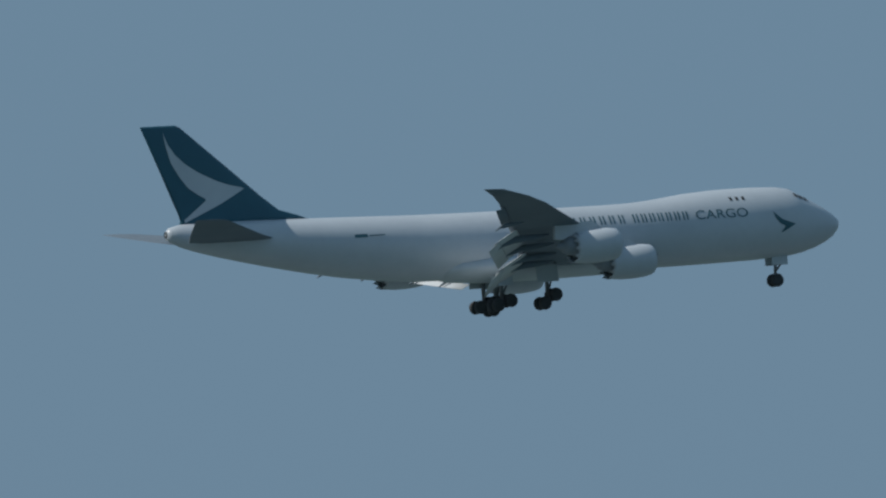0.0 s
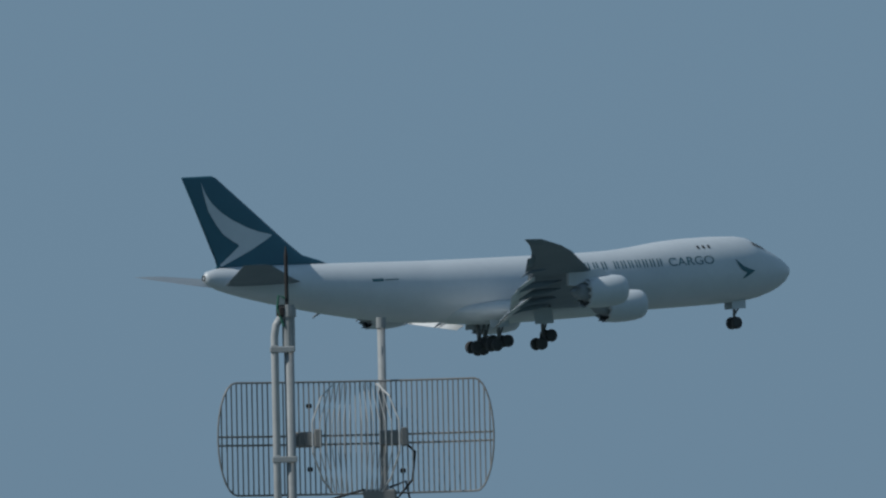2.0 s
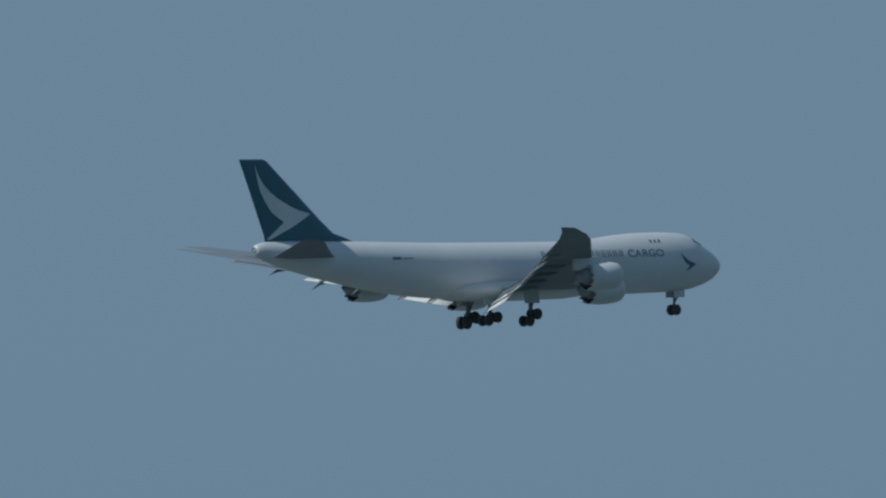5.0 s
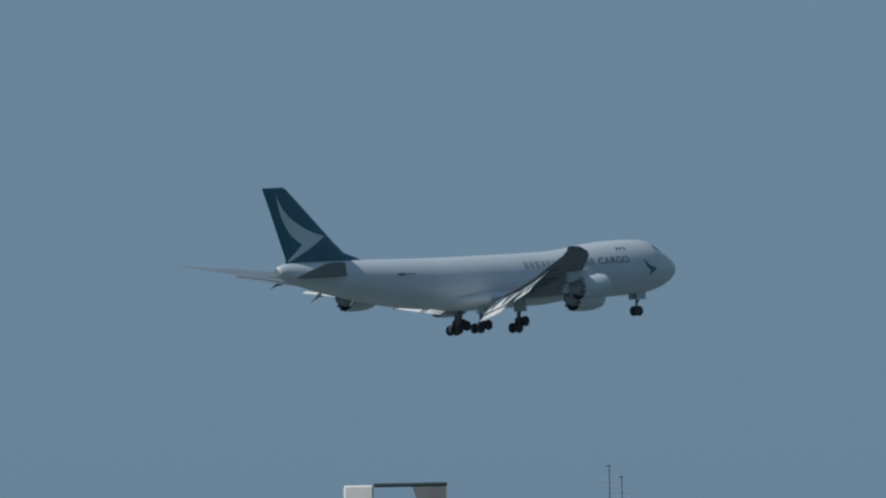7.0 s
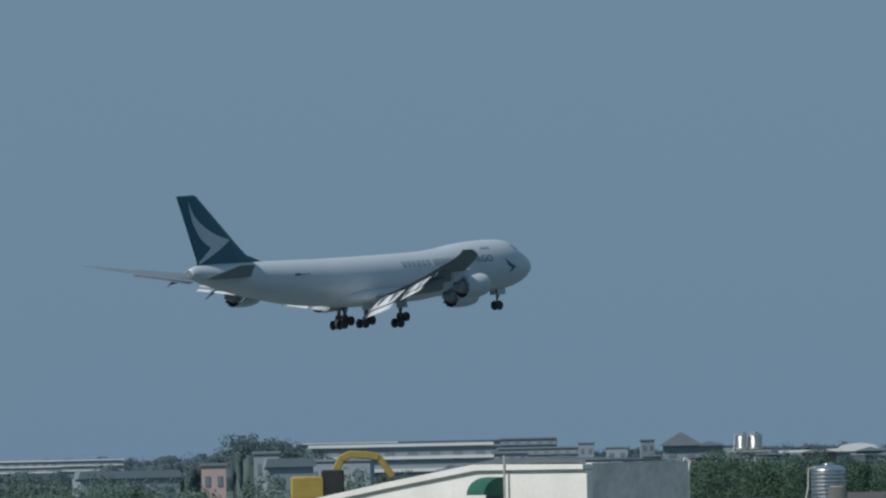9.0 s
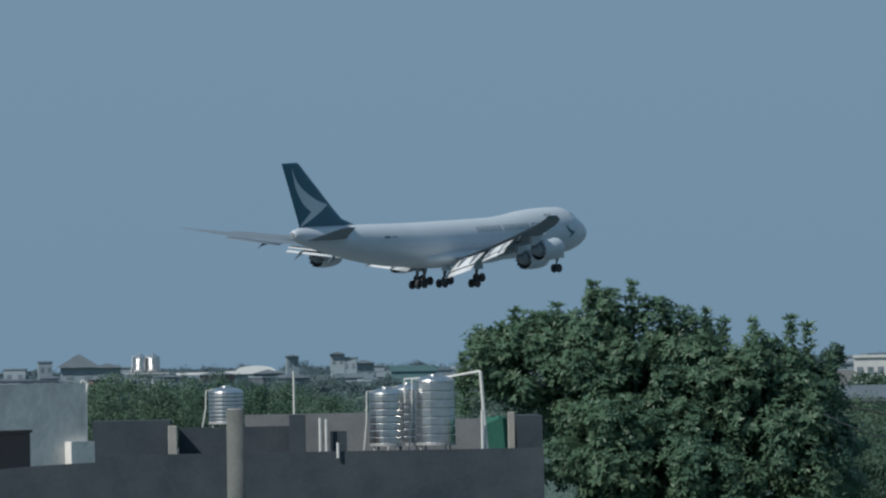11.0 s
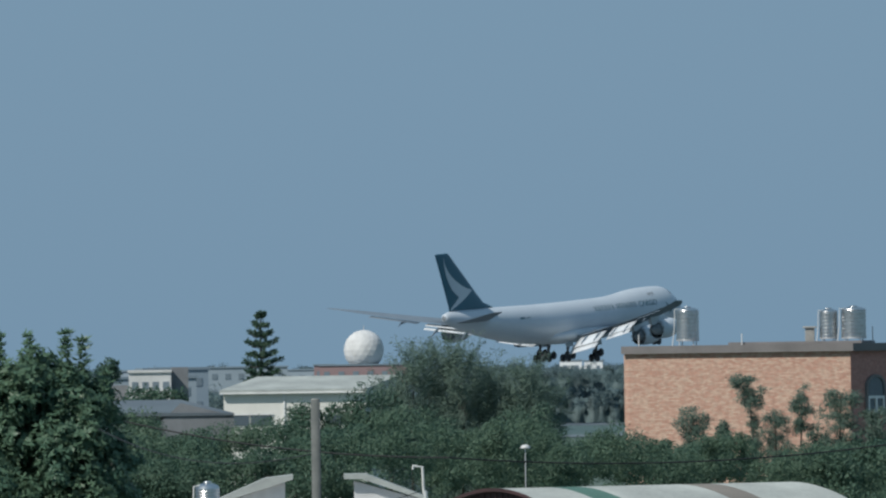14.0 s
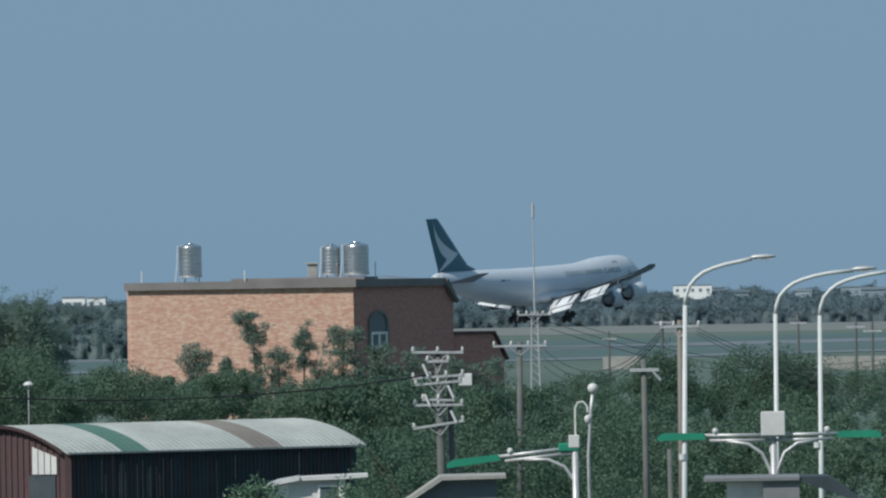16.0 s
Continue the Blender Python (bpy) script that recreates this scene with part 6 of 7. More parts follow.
def white_roofs():
    d = 345.0

    def X(az):
        return d * radians(az + 3.05)

    h = thing("flat_roofed_house", "pale rendered house with flat roof and two stair heads", "house", facing(-3.05, d))
    z = high(-268, d)
    part("body", box(BM(), X(-3.75), X(-2.54), 0, 8, 0, z), M_PLASTERG, h)
    part("roof_edge", box(BM(), X(-3.77), X(-2.52), -0.15, 0.05, z - 0.05, z + 0.12), M_PLASTERG, h)
    # mono-pitch stair heads
    za, zb = high(-250, d), high(-212, d)
    part("stair_head", prism(BM(), [(X(-3.51), z), (X(-3.2), z), (X(-3.2), zb), (X(-3.51), za)], 3.0, 5.5), M_CRACK, h)
    part("stair_roof", prism(BM(), [(X(-3.53), za), (X(-3.16), zb + 0.06), (X(-3.16), zb + 0.2), (X(-3.3), zb + 0.1), (X(-3.53), za + 0.14)], 2.7, 5.8), M_ROOFW, h)
    part("stair_head", prism(BM(), [(X(-2.86), z), (X(-2.53), z), (X(-2.53), za + 0.05), (X(-2.86), zb)], 2.0, 4.5), M_PLASTERG, h)
    part("stair_roof", prism(BM(), [(X(-2.91), zb + 0.06), (X(-2.82), zb + 0.05), (X(-2.5), za + 0.0), (X(-2.5), za + 0.12), (X(-2.8), zb + 0.2), (X(-2.91), zb + 0.2)], 1.7, 4.8), M_ROOFW, h)
    for az in (-3.12, -3.0, -2.93):
        part("rail_post", box(BM(), X(az) - 0.018, X(az) + 0.018, 1.0, 1.04, z, z + 0.45), M_LAMP, h)
    part("rail", box(BM(), X(-3.15), X(-2.87), 1.0, 1.04, z + 0.36, z + 0.39), M_LAMP, h)
    tank(facing(-3.575, d, z), 0.36, 0.7, "small steel water tank on a flat roof", 0.12)
    # dark low roofs nearer
    k = thing("low_dark_roof", "low dark tarred roof with a pale gable edge", "house", facing(-2.85, 280))
    part("body", box(BM(), -3.6, 2.3, 0, 5, 0, high(-318, 280)), M_CONCD, k)
    part("roof", prism(BM(), [(-1.0, high(-345, 280)), (-0.3, high(-312, 280)), (1.6, high(-308, 280)), (1.6, high(-304, 280)), (-0.35, high(-306, 280)), (-1.2, high(-345, 280))], -0.4, 4), M_ROOFW, k)
    p = thing("insulator_pole", "concrete pole with crossarm of white insulators", "utility pole", facing(-2.495, 200))
    zz = high(-322, 200)
    part("shaft", rod(BM(), (0.25, 0, 0), (0.25, 0, zz), 0.13, 0.1, 10), M_POLE, p)
    part("crossarm", box(BM(), -0.64, 0.64, -0.06, 0.06, zz - 0.12, zz), M_GALV, p)
    for x in (-0.54, -0.36, -0.17, 0.24, 0.46):
        part("insulator", lathe(BM(), [(0.02, 0), (0.06, 0.01), (0.065, 0.05), (0.03, 0.07), (0.05, 0.09), (0.035, 0.14), (0.01, 0.16)], 10, Matrix.Translation((x, 0, zz))), M_PORC, p)
    q = thing("crooked_lamp", "small white post with bent pipe top", "street lamp", facing(-2.515, 340))
    part("post", rod(BM(), (0, 0, 0), (0, 0, high(-230, 340)), 0.06, seg=8), M_LAMP, q)
    part("pipe", bent(BM(), [(-0.05, 0, high(-235, 340)), (-0.08, 0, high(-188, 340)), (-0.35, 0, high(-186, 340)), (-0.36, 0, high(-192, 340))], 0.04), M_PIPE, q)
    q = thing("mushroom_lamp", "white mushroom-shaped lamp above the bushes", "street lamp", facing(-2.027, 458))
    part("post", rod(BM(), (0, 0, 0), (0, 0, high(-158, 458)), 0.022, seg=8), M_GALV, q)
    part("shade", lathe(BM(), [(0.02, 0.16), (0.12, 0.14), (0.2, 0.06), (0.2, 0.0), (0.05, 0.0)], 14, Matrix.Translation((0, 0, high(-158, 458)))), M_PORC, q, "white round shade", smooth=True)


white_roofs()


# ---------------------------------------------------------------- poles, lamps and wires along the road
def wire(a, b, sag, r, name="power_line", label="thin black power line hung between poles"):
    a, b = Vector(a), Vector(b)
    pts = [a.lerp(b, i / 14) - Vector((0, 0, sag * 4 * (i / 14) * (1 - i / 14))) for i in range(15)]
    t = thing(name, label, "cable", group="power lines")
    part("cable", bent(BM(), pts, r, 5), M_WIRE, t)


def crossarm(parent, z, half, y=0.0, ins=4, tilt=0.0):
    m = pose(0, y, z, 0, tilt, 0)
    c = part("crossarm", box(BM(), -half, half, -0.045, 0.045, -0.045, 0.045, 0.01), M_GALV, parent, "grey steel crossarm", m=m)
    for k in range(ins):
        x = -half * 0.95 + 1.9 * half * k / max(1, ins - 1)
        part("insulator", lathe(BM(), [(0.02, 0.05), (0.065, 0.06), (0.075, 0.1), (0.04, 0.12), (0.06, 0.15), (0.04, 0.2), (0.01, 0.22)], 9, Matrix.Translation((x, 0, 0))), M_PORC, c, "white porcelain insulator")
    for s in (-1, 1):
        part("brace", rod(BM(), (s * half * 0.4, 0, -0.04), (0, 0, -0.4), 0.02, seg=5), M_GALV, c)
    return c


def poles():
    # crowded transformer pole
    d = 430.0
    p = thing("transformer_pole", "crowded concrete power pole with stacked crossarms", "utility pole", facing(-0.035, d))
    zt = high(-108, d)
    part("shaft", rod(BM(), (0.15, 0, 0), (0, 0, zt), 0.19, 0.13, 12), M_POLE, p, smooth=True)
    part("second_shaft", rod(BM(), (0.55, 0.5, 0), (0.4, 0.5, high(-150, d)), 0.14, 0.11, 10), M_POLE, p, smooth=True)
    for z, half, n, tl in ((-112, 0.95, 3, 1), (-128, 0.4, 2, 0), (-155, 0.95, 4, -3), (-166, 0.85, 3, -4), (-196, 0.6, 3, 2), (-205, 0.9, 3, 0), (-240, 0.95, 2, -8)):
        crossarm(p, high(z, d), half, -0.18, n, tl)
    for x, z in ((-0.55, -132), (0.35, -170), (-0.5, -185), (0.45, -215)):
        part("fuse_switch", rod(BM(), (x, -0.3, high(z, d)), (x + 0.2, -0.35, high(z, d) - 0.45), 0.05, seg=7), M_PORC, p)
    part("cabinet", box(BM(), 0.75, 1.25, -0.2, 0.3, high(-172, d), high(-150, d), 0.03), M_PLASTERG, p, "pale switch cabinet")
    # plain T pole
    d = 480.0
    p = thing("utility_pole", "concrete power pole with one crossarm", "utility pole", facing(0.365, d), "power poles")
    part("shaft", rod(BM(), (-0.1, 0, 0), (0, 0, high(-95, d)), 0.15, 0.11, 12), M_POLE, p, smooth=True)
    crossarm(p, high(-103, d), 1.1, -0.15, 4)
    # tall communication mast behind
    d = 620.0
    p = thing("radio_mast", "thin radio mast on a steel lattice pole", "mast", facing(0.44, d))
    zt = high(154, d)
    part("whip", rod(BM(), (0, 0, high(-40, d)), (0, 0, zt), 0.06, 0.025, 6), M_GALV, p)
    part("whip_head", rod(BM(), (0, 0, zt - 0.9), (0, 0, zt - 0.2), 0.09, seg=6), M_GALV, p)
    for s in (-1, 1):
        part("lattice_leg", rod(BM(), (s * 0.35, 0, 0), (s * 0.15, 0, high(-42, d)), 0.05, seg=6), M_GALV, p)
    for k in range(8):
        z = high(-60 - k * 14, d)
        part("lattice_brace", rod(BM(), (-0.2, 0, z), (0.22, 0, z - 0.4), 0.025, seg=5), M_GALV, p)
    crossarm(p, high(-48, d), 0.9, -0.1, 5)
    # rusty tall pole with crossarm behind the lamp
    d = 420.0
    p = thing("utility_pole", "brown steel power pole with short crossarm", "utility pole", facing(1.145, d), "power poles")
    part("shaft", rod(BM(), (-0.02, 0, 0), (0, 0, high(-62, d)), 0.14, 0.1, 10), M_ROOFB, p, smooth=True)
    c = crossarm(p, high(-74, d), 0.7, -0.1, 4)
    d = 425.0
    for az, v, r in ((0.966, -130, 0.1), (1.085, -290, 0.07)):
        dd = d if v > -200 else 330
        p = thing("utility_pole", "bare concrete pole rising from the scrub", "utility pole", facing(az, dd), "power poles")
        part("shaft", rod(BM(), (0.05, 0, 0), (0, 0, high(v, dd)), r * 1.2, r, 10), M_POLE, p, smooth=True)
        if v > -200:
            part("crossarm", box(BM(), -0.5, 0.55, -0.2, -0.1, high(-152, dd), high(-146, dd)), M_GALV, p)
            part("bracket", rod(BM(), (0.3, -0.15, high(-150, dd)), (0.6, -0.15, high(-168, dd)), 0.05, seg=6), M_GALV, p)
    # far small poles on the airfield side
    for az, d, v in ((0.8, 1300, -80), (1.06, 1100, -50), (1.72, 1100, -55), (2.0, 1000, -62), (2.08, 1000, -70)):
        p = thing("utility_pole", "thin far power pole beside the airfield", "utility pole", facing(az, d), "far poles")
        part("shaft", rod(BM(), (0, 0, 0), (0, 0, high(v, d)), 0.14, 0.1, 8), M_POLE, p)
        part("crossarm", box(BM(), -0.8, 0.8, -0.1, 0.0, high(v, d) - 0.9, high(v, d) - 0.75), M_GALV, p)
    for dz in (0.0, -0.35, -0.7):
        wire(sight(0.365, -110, 480) + Vector((1, 0, dz)), sight(1.145, -76, 420) + Vector((-0.6, 0, dz * 0.3)), 1.2, 0.014)
        wire(sight(1.145, -76, 420) + Vector((0.6, 0, dz * 0.3)), sight(2.6, -200, 300) + Vector((0, 0, dz)), 0.5, 0.013)
        wire(sight(0.44, -50, 620) + Vector((0.8, 0, dz)), sight(2.6, -95, 900) + Vector((0, 0, dz)), 2.5, 0.016)
    wire(sight(-0.05, -150, 430), sight(-2.4, -172, 420), 0.5, 0.03)
    wire(sight(-2.4, -172, 420), sight(-4.2, -78, 440), 0.45, 0.03)
    wire(sight(-3.045, -160, 250), sight(-4.1, -112, 300), 0.5, 0.014)
    wire(sight(-3.045, -270, 250), sight(-3.9, -300, 230), 0.1, 0.012)
    wire(sight(-2.55, -232, 340), sight(-3.9, -285, 240), 0.3, 0.012)
    # double-armed street lamps
    for az, d, v, tip_az, tip_v, lab in ((1.168, 300, -36, 1.595, 46, 1), (1.607, 310, -54, 2.085, 22, 2), (1.822, 318, -58, 2.26, 19, 3)):
        p = thing("street_lamp", "tall galvanised street lamp with long curved arm", "street lamp", facing(az, d), "tall road lamps")
        reach = d * radians(tip_az - az)
        z0, z1 = high(v, d), high(tip_v, d)
        part("pole", rod(BM(), (-0.18 if lab == 1 else -0.05, 0, 0), (0.02, 0, z0), 0.085, 0.056, 14), M_LAMP, p, smooth=True)
        part("collar", rod(BM(), (-0.1, 0, 6.55), (-0.1, 0, 6.7), 0.1, seg=12), M_LAMP, p)
        h = z1 - z0
        arm = [(0.02, 0, z0), (0.05, 0, z0 + 0.2 * h), (0.14, 0, z0 + 0.41 * h), (0.3, 0, z0 + 0.57 * h), (0.5, 0, z0 + 0.7 * h), (0.75, 0, z0 + 0.79 * h), (1.08, 0, z0 + 0.87 * h), (1.45, 0, z0 + 0.93 * h), (reach - 0.5, 0, z1 - 0.02)]
        part("arm", bent(BM(), arm, 0.052, 9), M_LAMP, p, smooth=True)
        bm = loft(BM(), [[(x, w * math.cos(2 * math.pi * i / 12), z1 + zc + hh * math.sin(2 * math.pi * i / 12)) for i in range(12)]
                         for x, w, zc, hh in ((reach - 0.55, 0.05, 0.0, 0.045), (reach - 0.42, 0.09, 0.02, 0.06), (reach - 0.2, 0.12, 0.03, 0.065), (reach + 0.03, 0.11, 0.035, 0.045), (reach + 0.12, 0.05, 0.03, 0.015))])
        part("lamp_head", bm, M_GALV, p, "grey cobra-head luminaire", smooth=True)
        part("lens", box(BM(), reach - 0.35, reach + 0.02, -0.08, 0.08, z1 - 0.055, z1 - 0.033, 0.01), M_PORC, p)
    # globe lamp
    d = 300.0
    p = thing("globe_lamp", "slim grey post with white mushroom globe", "street lamp", facing(0.705, d))
    zt = high(-186, d)
    part("post", bent(BM(), [(-0.03, 0, 0), (-0.08, 0, zt - 1.6), (0.0, 0, zt - 0.5), (0.06, 0, zt)], 0.045, 9), M_GALV, p, smooth=True)
    part("globe", lathe(BM(), [(0.03, -0.03), (0.1, -0.02), (0.13, 0.05), (0.14, 0.11), (0.1, 0.19), (0.02, 0.22)], 14, Matrix.Translation((0.06, 0, zt))), M_PORC, p, "white globe", smooth=True)


poles()


def signal_arm(az, d, v, left, right, label):
    """A short mast with green-housed lamps on long arms."""
    p = thing("signal_mast", label, "signal mast", facing(az, d))
    z = high(v, d)
    part("post", rod(BM(), (0, 0, 0), (0, 0, z + 0.15), 0.09, 0.08, 12), M_GALV, p, smooth=True)
    for s, reach in ((-1, left), (1, right)):
        if reach <= 0:
            continue
        tilt = (-6 if az < 1 else 0.5) * (1 if s < 0 else -1)
        a = part("arm", BM(), M_GALV, p, m=pose(0, 0, z, 0, tilt * 1.0, 0))
        part("arm_tube", rod(BM(), (s * 0.05, 0, 0), (s * reach * 0.62, 0, 0), 0.045, seg=8), M_GALV, a, smooth=True)
        part("arm_tube", rod(BM(), (s * 0.05, 0, -0.13), (s * reach * 0.55, 0, -0.13), 0.04, seg=8), M_GALV, a, smooth=True)
        part("arm_tube", rod(BM(), (s * reach * 0.6, 0, 0), (s * reach * 0.75, 0, -0.02), 0.025, seg=8), M_GALV, a)
        part("lamp_housing", prism(BM(), [(s * reach * 0.58, -0.1), (s * reach, -0.13), (s * reach, -0.03), (s * reach * 0.95, 0.06), (s * reach * 0.6, 0.06)], -0.12, 0.12), M_GREEN, a, "long green lamp housing")
        part("camera_box", lathe(BM(), [(0.02, -0.02), (0.07, 0.0), (0.08, 0.08), (0.05, 0.13), (0.01, 0.14)], 10, Matrix.Translation((s * reach * 0.5, 0, 0.05))), M_PORC, a, "small white sensor", smooth=True)
        part("brace", bent(BM(), [(s * reach * 0.4, 0, -0.15), (s * reach * 0.22, 0, -0.22), (s * reach * 0.1, 0, -0.45), (s * 0.08, 0, -0.9), (s * 0.08, 0, -1.6)], 0.045, 8), M_GALV, a, smooth=True)
    return p


m1 = signal_arm(0.625, 300, -284, 3.3, 0, "grey mast with green-housed lamp arm")
part("camera_arm", bent(BM(), [(0.02, 0, high(-285, 300)), (0.02, 0, high(-215, 300)), (0.08, 0, high(-205, 300)), (0.22, 0, high(-203, 300)), (0.33, 0, high(-212, 300)), (0.34, 0, high(-222, 300))], 0.025), M_PIPE, m1, "white gooseneck pipe")
part("dome_camera", lathe(BM(), [(0.02, -0.14), (0.08, -0.1), (0.09, 0.0), (0.06, 0.06), (0.01, 0.08)], 12, Matrix.Translation((0.34, 0, high(-232, 300)))), M_PORC, m1, "white dome sensor", smooth=True)
part("control_box", box(BM(), -0.16, 0.12, -0.12, 0.1, high(-285, 300), high(-262, 300), 0.02), M_PORC, m1, "white control box")
part("green_cap", box(BM(), -0.42, 0.12, -0.1, 0.1, high(-298, 300) + 0.1, high(-283, 300) + 0.1, 0.03), M_GREEN, m1, "green plastic cap", m=pose(0, 0, 0))
m2 = signal_arm(1.59, 300, -268, 2.95, 2.75, "grey mast with two green-housed lamp arms")
part("control_cabinet", box(BM(), -0.31, 0.31, -0.25, -0.1, high(-268, 300) - 0.02, high(-226, 300), 0.02), M_PLASTERG, m2, "grey square control cabinet")

# ---------------------------------------------------------------- low roofs near the road
def low_roofs():
    d = 260.0
    h = thing("bunker_roof", "low concrete hut with thick flat roof", "hut", facing(1.58, d))
    z = high(-345, d)
    part("roof", box(BM(), -1.5, 0.62, -0.3, 3, z - 0.06, z + 0.05, 0.02), M_GREYC, h)
    part("roof", prism(BM(), [(0.62, z - 0.06), (0.62, z + 0.035), (1.25, z + 0.03), (1.95, z - 0.5), (1.95, z - 0.56)], -0.25, 3), M_CONCD, h, "dark sloping roof end")
    part("wall", box(BM(), -1.0, 0.6, 0, 2.6, 0, z - 0.06), M_CRACK, h)
    part("wall", box(BM(), -0.2, 0.6, -0.18, -0.002, 0, z - 0.065), M_GREYC, h)
    part("wall", box(BM(), 0.604, 1.7, 0.0, 2.6, 0, z - 0.52), M_CONCD, h)
    h = thing("tin_hut", "small hut with sloping weathered sheet roof", "hut", facing(0.0, d))
    z = high(-338, d)
    part("roof", prism(BM(), [(-0.95, z - 0.55), (-0.1, z), (1.3, z + 0.02), (1.3, z + 0.09), (-0.15, z + 0.08), (-1.0, z - 0.48)], -0.3, 3.5), M_CONC, h)
    part("wall", prism(BM(), [(-0.8, 0), (1.1, 0), (1.1, z - 0.005), (-0.1, z - 0.01), (-0.8, z - 0.48)], 0, 3), M_ROOFBLUE, h)
    # porch with a glossy white rounded edge and a flat grey eave
    v = thing("white_canopy", "pale porch with glossy white rounded roof edge and dark window", "porch", facing(-0.64, d))
    z = high(-326, d)
    part("white_edge", prism(BM(), [(-1.14, z - 0.28), (-1.05, z - 0.17), (-0.8, z - 0.08), (-0.35, z - 0.01), (-0.35, z - 0.1), (-0.75, z - 0.17), (-1.0, z - 0.28)], -0.1, 1.7), M_PORC, v, "glossy white rounded roof edge")
    part("eave", prism(BM(), [(-0.348, z - 0.03), (1.16, z + 0.02), (1.16, z - 0.05), (0.62, z - 0.09), (-0.348, z - 0.11)], -0.05, 1.8), M_PLASTERG, v, "flat grey eave")
    # wall under the eave takes grey plaster: eave shade set by colour
    part("wall", box(BM(), -0.6, 0.5, 0.15, 1.7, 0, z - 0.115), M_PLASTERG, v)
    part("wall", prism(BM(), [(-1.0, 0), (-0.602, 0), (-0.602, z - 0.15), (-1.0, z - 0.29)], 0.15, 1.6), M_PLASTER, v)
    part("post", box(BM(), 0.52, 0.66, 0.05, 0.2, 0, z - 0.095, 0.01), M_PLASTER, v)
    w = part("window", box(BM(), 0.1, 0.46, 0.1, 0.148, z - 0.8, z - 0.26, 0.01), M_GLASS, v, "dark window")
    part("frame", box(box(BM(), 0.05, 0.1, 0.09, 0.148, z - 0.8, z - 0.21), 0.05, 0.5, 0.088, 0.146, z - 0.258, z - 0.21), M_FRAME, w)
    tree("small leafy sapling beside the canopy", -0.93, 255, high(-328, 255), 0.75, 0.8, 0.11, 60, 26, 0.2, M_LEAF, 0.05)
    tree("small leafy bush beside the canopy", -0.5, 252, high(-345, 252), 0.55, 0.7, 0.1, 50, 24, 0.2, M_LEAF, 0.05)
    tree("bushy roadside tree with small leaves", -0.22, 448, high(-250, 448), 1.9, 1.8, 0.16, 110, 26, 0.4)
    for az, top, rx in ((1.5, -112, 3.2), (1.68, -118, 2.6), (1.06, -112, 2.0), (2.25, -138, 2.6)):
        tree("broad dark green tree at the edge of the airfield", az, 760, high(top, 760), rx, 2.3, 0.2, 120, 60, 0.75, M_BUSH, 0.2)
    tree("bushy roadside tree with small leaves", 0.12, 450, high(-262, 450), 1.5, 1.6, 0.16, 90, 26, 0.4)


low_roofs()


# ---------------------------------------------------------------- things on the far side of the open ground
def excavator():
    d = 700.0
    e = thing("excavator", "yellow tracked excavator with raised arm", "excavator", facing(-9.42, d))

    def X(az):
        return d * radians(az + 9.42)

    zc = high(-47, d)
    part("track", box(BM(), X(-9.62), X(-9.32), -1.2, -0.6, 0, 1.0, 0.25), M_DARK, e)
    part("track", box(BM(), X(-9.62), X(-9.32), 0.6, 1.2, 0, 1.0, 0.25), M_DARK, e)
    part("turntable", box(BM(), X(-9.55), X(-9.4), -0.6, 0.6, 1.0, zc - 1.4), M_DARK, e)
    part("body", box(BM(), X(-9.62), X(-9.44), -1.1, 1.1, zc - 1.4, zc, 0.12), M_YELLOW, e)
    part("cab", box(BM(), X(-9.47), X(-9.36), -1.1, -0.1, zc - 1.4, zc + 0.35, 0.08), M_DARK, e, "dark glazed cab")
    pts = [(X(-9.42), 0, zc - 0.2), (X(-9.37), 0, high(-18, d)), (X(-9.33), 0, high(-10, d)), (X(-9.24), 0, high(-12, d)), (X(-9.19), 0, high(-16, d))]
    for p, q in zip(pts, pts[1:]):
        v = Vector(q) - Vector(p)
        part("boom", box(BM(), -0.05, v.length + 0.05, -0.2, 0.2, -0.22, 0.22, 0.05), M_YELLOW, e, m=Matrix.Translation(p) @ pose(0, 0, 0, 0, -math.degrees(math.atan2(v.z, v.x)), 0))
    v = Vector((X(-9.12), 0, high(-52, d))) - Vector(pts[-1])
    part("stick", box(BM(), 0, v.length, -0.16, 0.16, -0.2, 0.2, 0.05), M_YELLOW, e, m=Matrix.Translation(pts[-1]) @ pose(0, 0, 0, 0, -math.degrees(math.atan2(v.z, v.x)), 0))
    part("bucket", prism(BM(), [(X(-9.15), high(-60, d)), (X(-9.08), high(-55, d)), (X(-9.06), high(-72, d)), (X(-9.12), high(-76, d))], -0.5, 0.5), M_DARK, e)


excavator()


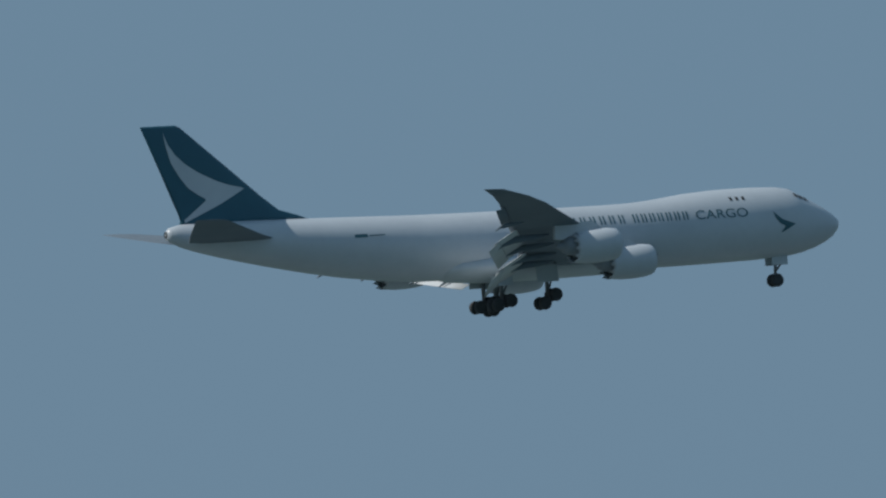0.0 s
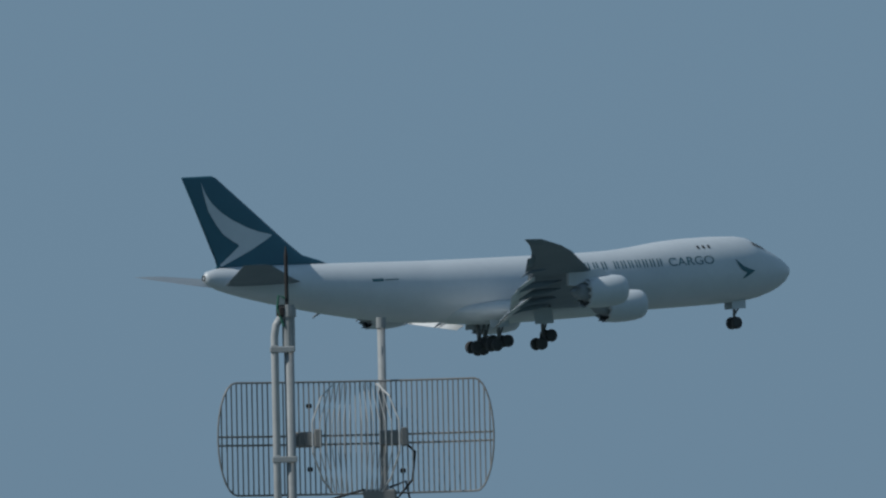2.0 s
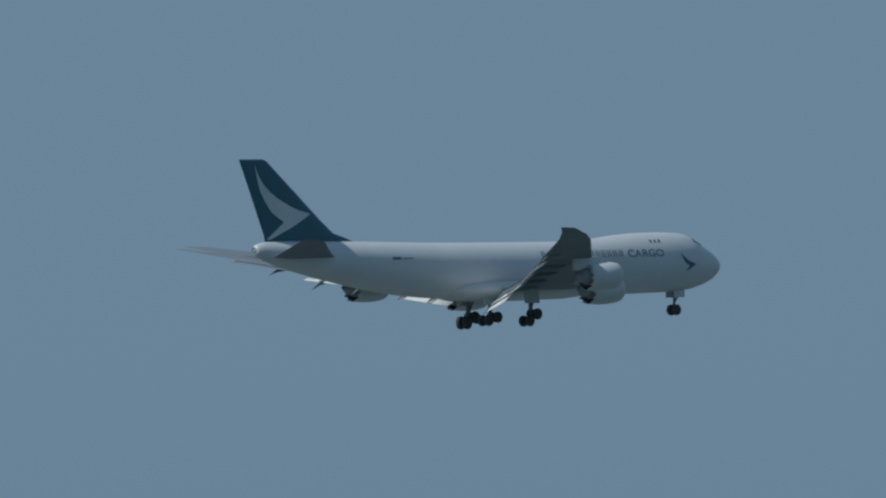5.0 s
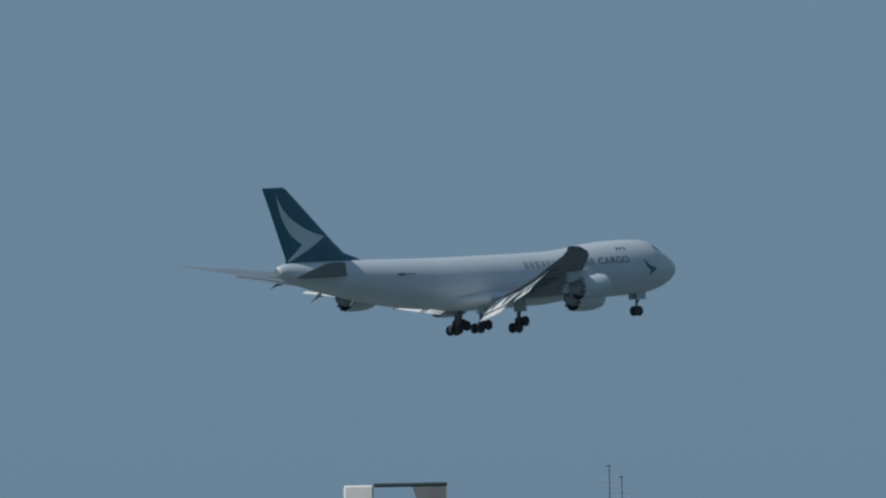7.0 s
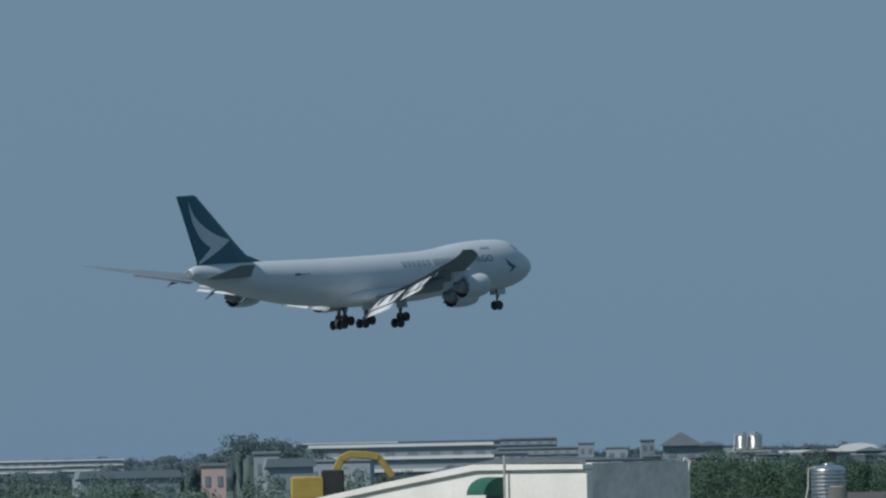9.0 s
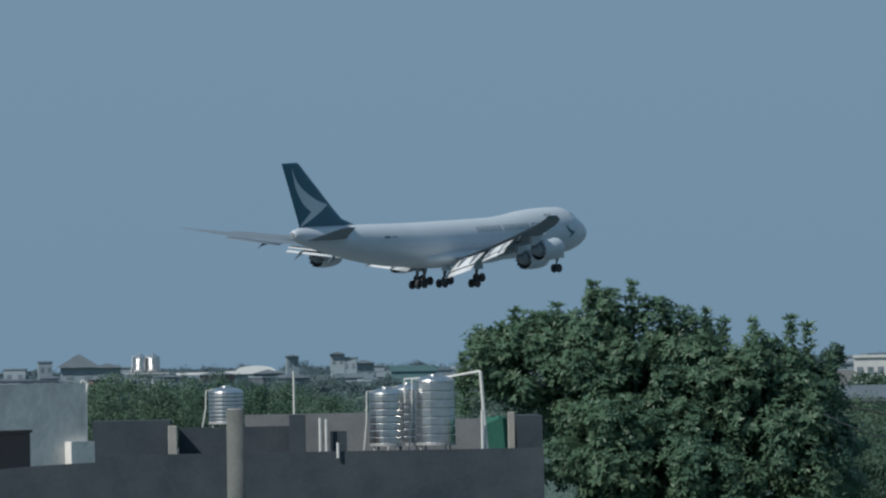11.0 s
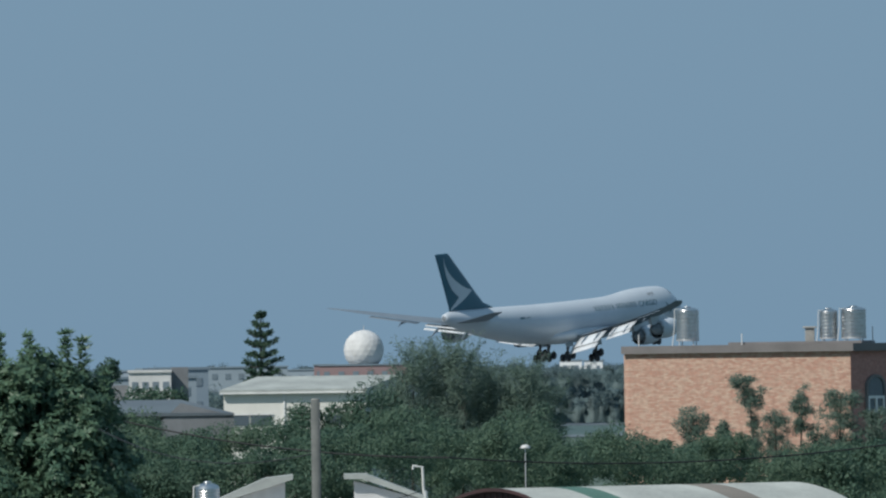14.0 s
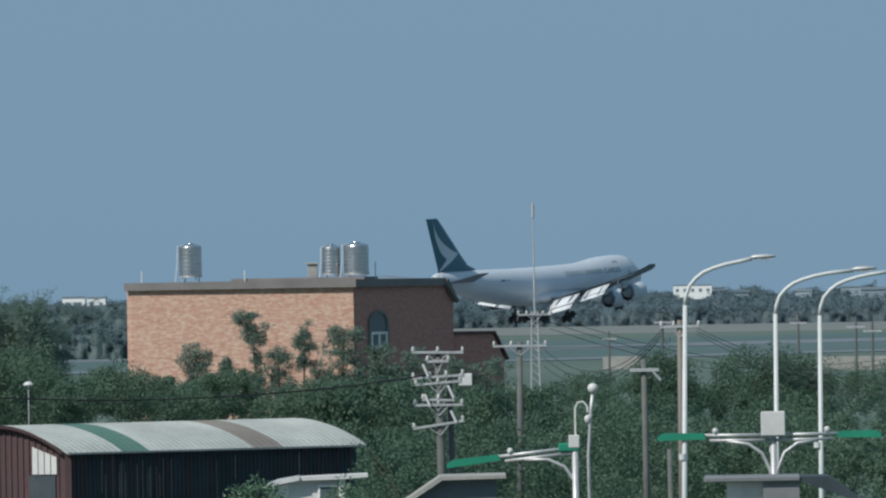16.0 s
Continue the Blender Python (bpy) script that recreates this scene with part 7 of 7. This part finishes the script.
def aerial_tower():
    d = 420.0
    t = thing("aerial_tower", "steel lattice frame with two television aerials", "antenna", facing(-12.46, d))
    zt = high(28, d)
    for x in (-0.3, 0.08, 0.16, 0.32):
        part("post", rod(BM(), (x, 0, 0), (x, 0, zt), 0.028 if x < 0.1 else 0.045, seg=6), M_DARK, t)
    for j in range(9):
        z = zt - 0.5 * j
        part("rail", box(BM(), -0.33, 0.35, -0.03, 0.03, z - 0.05, z), M_DARK, t)
    for x, v in ((-0.16, 88), (0.28, 68)):
        z = high(v, d)
        part("aerial_mast", rod(BM(), (x, 0, zt - 0.1), (x, 0, z), 0.018, seg=6), M_DARK, t)
        part("aerial_boom", rod(BM(), (x - 0.45, 0, z - 0.55), (x + 0.3, 0, z - 0.55), 0.012, seg=5), M_GALV, t)
        for q in range(6):
            part("aerial_rod", rod(BM(), (x - 0.42 + q * 0.13, -0.2, z - 0.75 + 0.0), (x - 0.42 + q * 0.13, 0.2, z - 0.35), 0.006, seg=4), M_GALV, t)
        part("aerial_head", rod(BM(), (x - 0.1, 0, z), (x + 0.06, 0, z), 0.02, seg=5), M_DARK, t)


aerial_tower()


def concrete_frame():
    d = 210.0
    f = thing("roof_frame", "pale concrete roof portal with dark opening", "portal", facing(-13.45, d))
    z = high(65, d)

    def X(az):
        return d * radians(az + 13.45)

    zb = high(-60, d)
    part("building", box(BM(), X(-14.1), X(-13.2), 0.2, 4, 0, zb), M_GREYC, f)
    part("beam", box(BM(), X(-13.63), X(-13.27), 0.2, 1.0, z - 0.07, z, 0.02), M_CONCD, f, "dark top beam")
    part("post", prism(BM(), [(X(-13.44), z - 0.072), (X(-13.42), z - 0.3), (X(-13.38), zb), (X(-13.275), zb), (X(-13.275), z - 0.072)], 0.2, 1.0), M_GREYC, f)
    part("post", box(BM(), X(-13.775), X(-13.63), 0.2, 1.0, zb, z - 0.03, 0.03), M_PLASTER, f, "pale wall end")
    part("ring", lathe(BM(), [(0.05, -0.05), (0.09, -0.05), (0.09, 0.03), (0.05, 0.03)], 14, Matrix.Translation((X(-13.71), 0.17, z - 0.4)) @ Matrix.Rotation(radians(90), 4, "X")), M_CONCD, f)


concrete_frame()
# tall block with two tanks whose lids show above the edge
tb = thing("tall_block", "plain grey concrete block of flats", "building", facing(-21.8, 377))
zb = 15.9 - 2.54
part("wall", box(BM(), -5, 5, 0, 8, 0, zb), M_PLASTERG, tb)
part("roof", box(BM(), -5.1, 5.1, -0.1, 8.1, zb, zb + 0.2), M_CONC, tb)
for az in (-21.855, -21.62):
    tank(facing(az, 378.5, zb + 0.2), 0.68, 1.1, "ribbed stainless steel water tank on a tall block", 0.3)
r = thing("roof_rod", "thin grey aerial rod on a tall block", "pipe", facing(-21.49, 378.5, zb + 0.2))
part("rod", rod(BM(), (0, 0, 0), (0, 0, 2.04), 0.03, seg=6), M_GALV, r)


# ---------------------------------------------------------------- a small bird that dips through the sky
DIP = [(0.0, 14.0, 3200), (6.0, 6.0, 2600), (10.5, -0.4, 1700), (11.5, -2.5, 1250), (11.8, -3.3, 930), (11.9, -3.6, 765), (12.0, -3.882, 656), (12.1, -4.16, 765), (12.2, -4.45, 930), (12.6, -5.6, 1500), (16.0, -18.0, 3200)]


def swallow():
    b = thing("small_bird", "small dark swallow gliding through the sky", "bird")
    ring = [(math.cos(2 * math.pi * i / 10), math.sin(2 * math.pi * i / 10)) for i in range(10)]
    bm = loft(BM(), [[(x, r * c, z + r * 0.9 * q) for c, q in ring] for x, r, z in ((-0.078, 0.001, 0.0), (-0.068, 0.007, 0.001), (-0.05, 0.013, 0.002), (-0.02, 0.018, 0.0), (0.02, 0.014, 0.0), (0.05, 0.006, 0.001))])
    part("body", bm, M_FEATHER, b, smooth=True)
    for s in (-1, 1):
        part("wing", wing_surface(BM(), [(0.03, s * 0.01, 0.008, 0.045, 0, 0.1), (0.035, s * 0.06, 0.02, 0.035, 0, 0.08), (0.0, s * 0.13, 0.016, 0.01, 0, 0.06)], 6), M_FEATHER, b, m=pose(0.02, 0, 0, 0, 0, 180))
        part("tail_feather", prism(BM(), [(0.045, -0.002), (0.1, -0.001), (0.1, 0.001), (0.045, 0.004)], -0.006, 0.006), M_FEATHER, b, m=pose(0, s * 0.006, 0, 0, 0, s * 8))
    return b


BIRD = swallow()

motions()
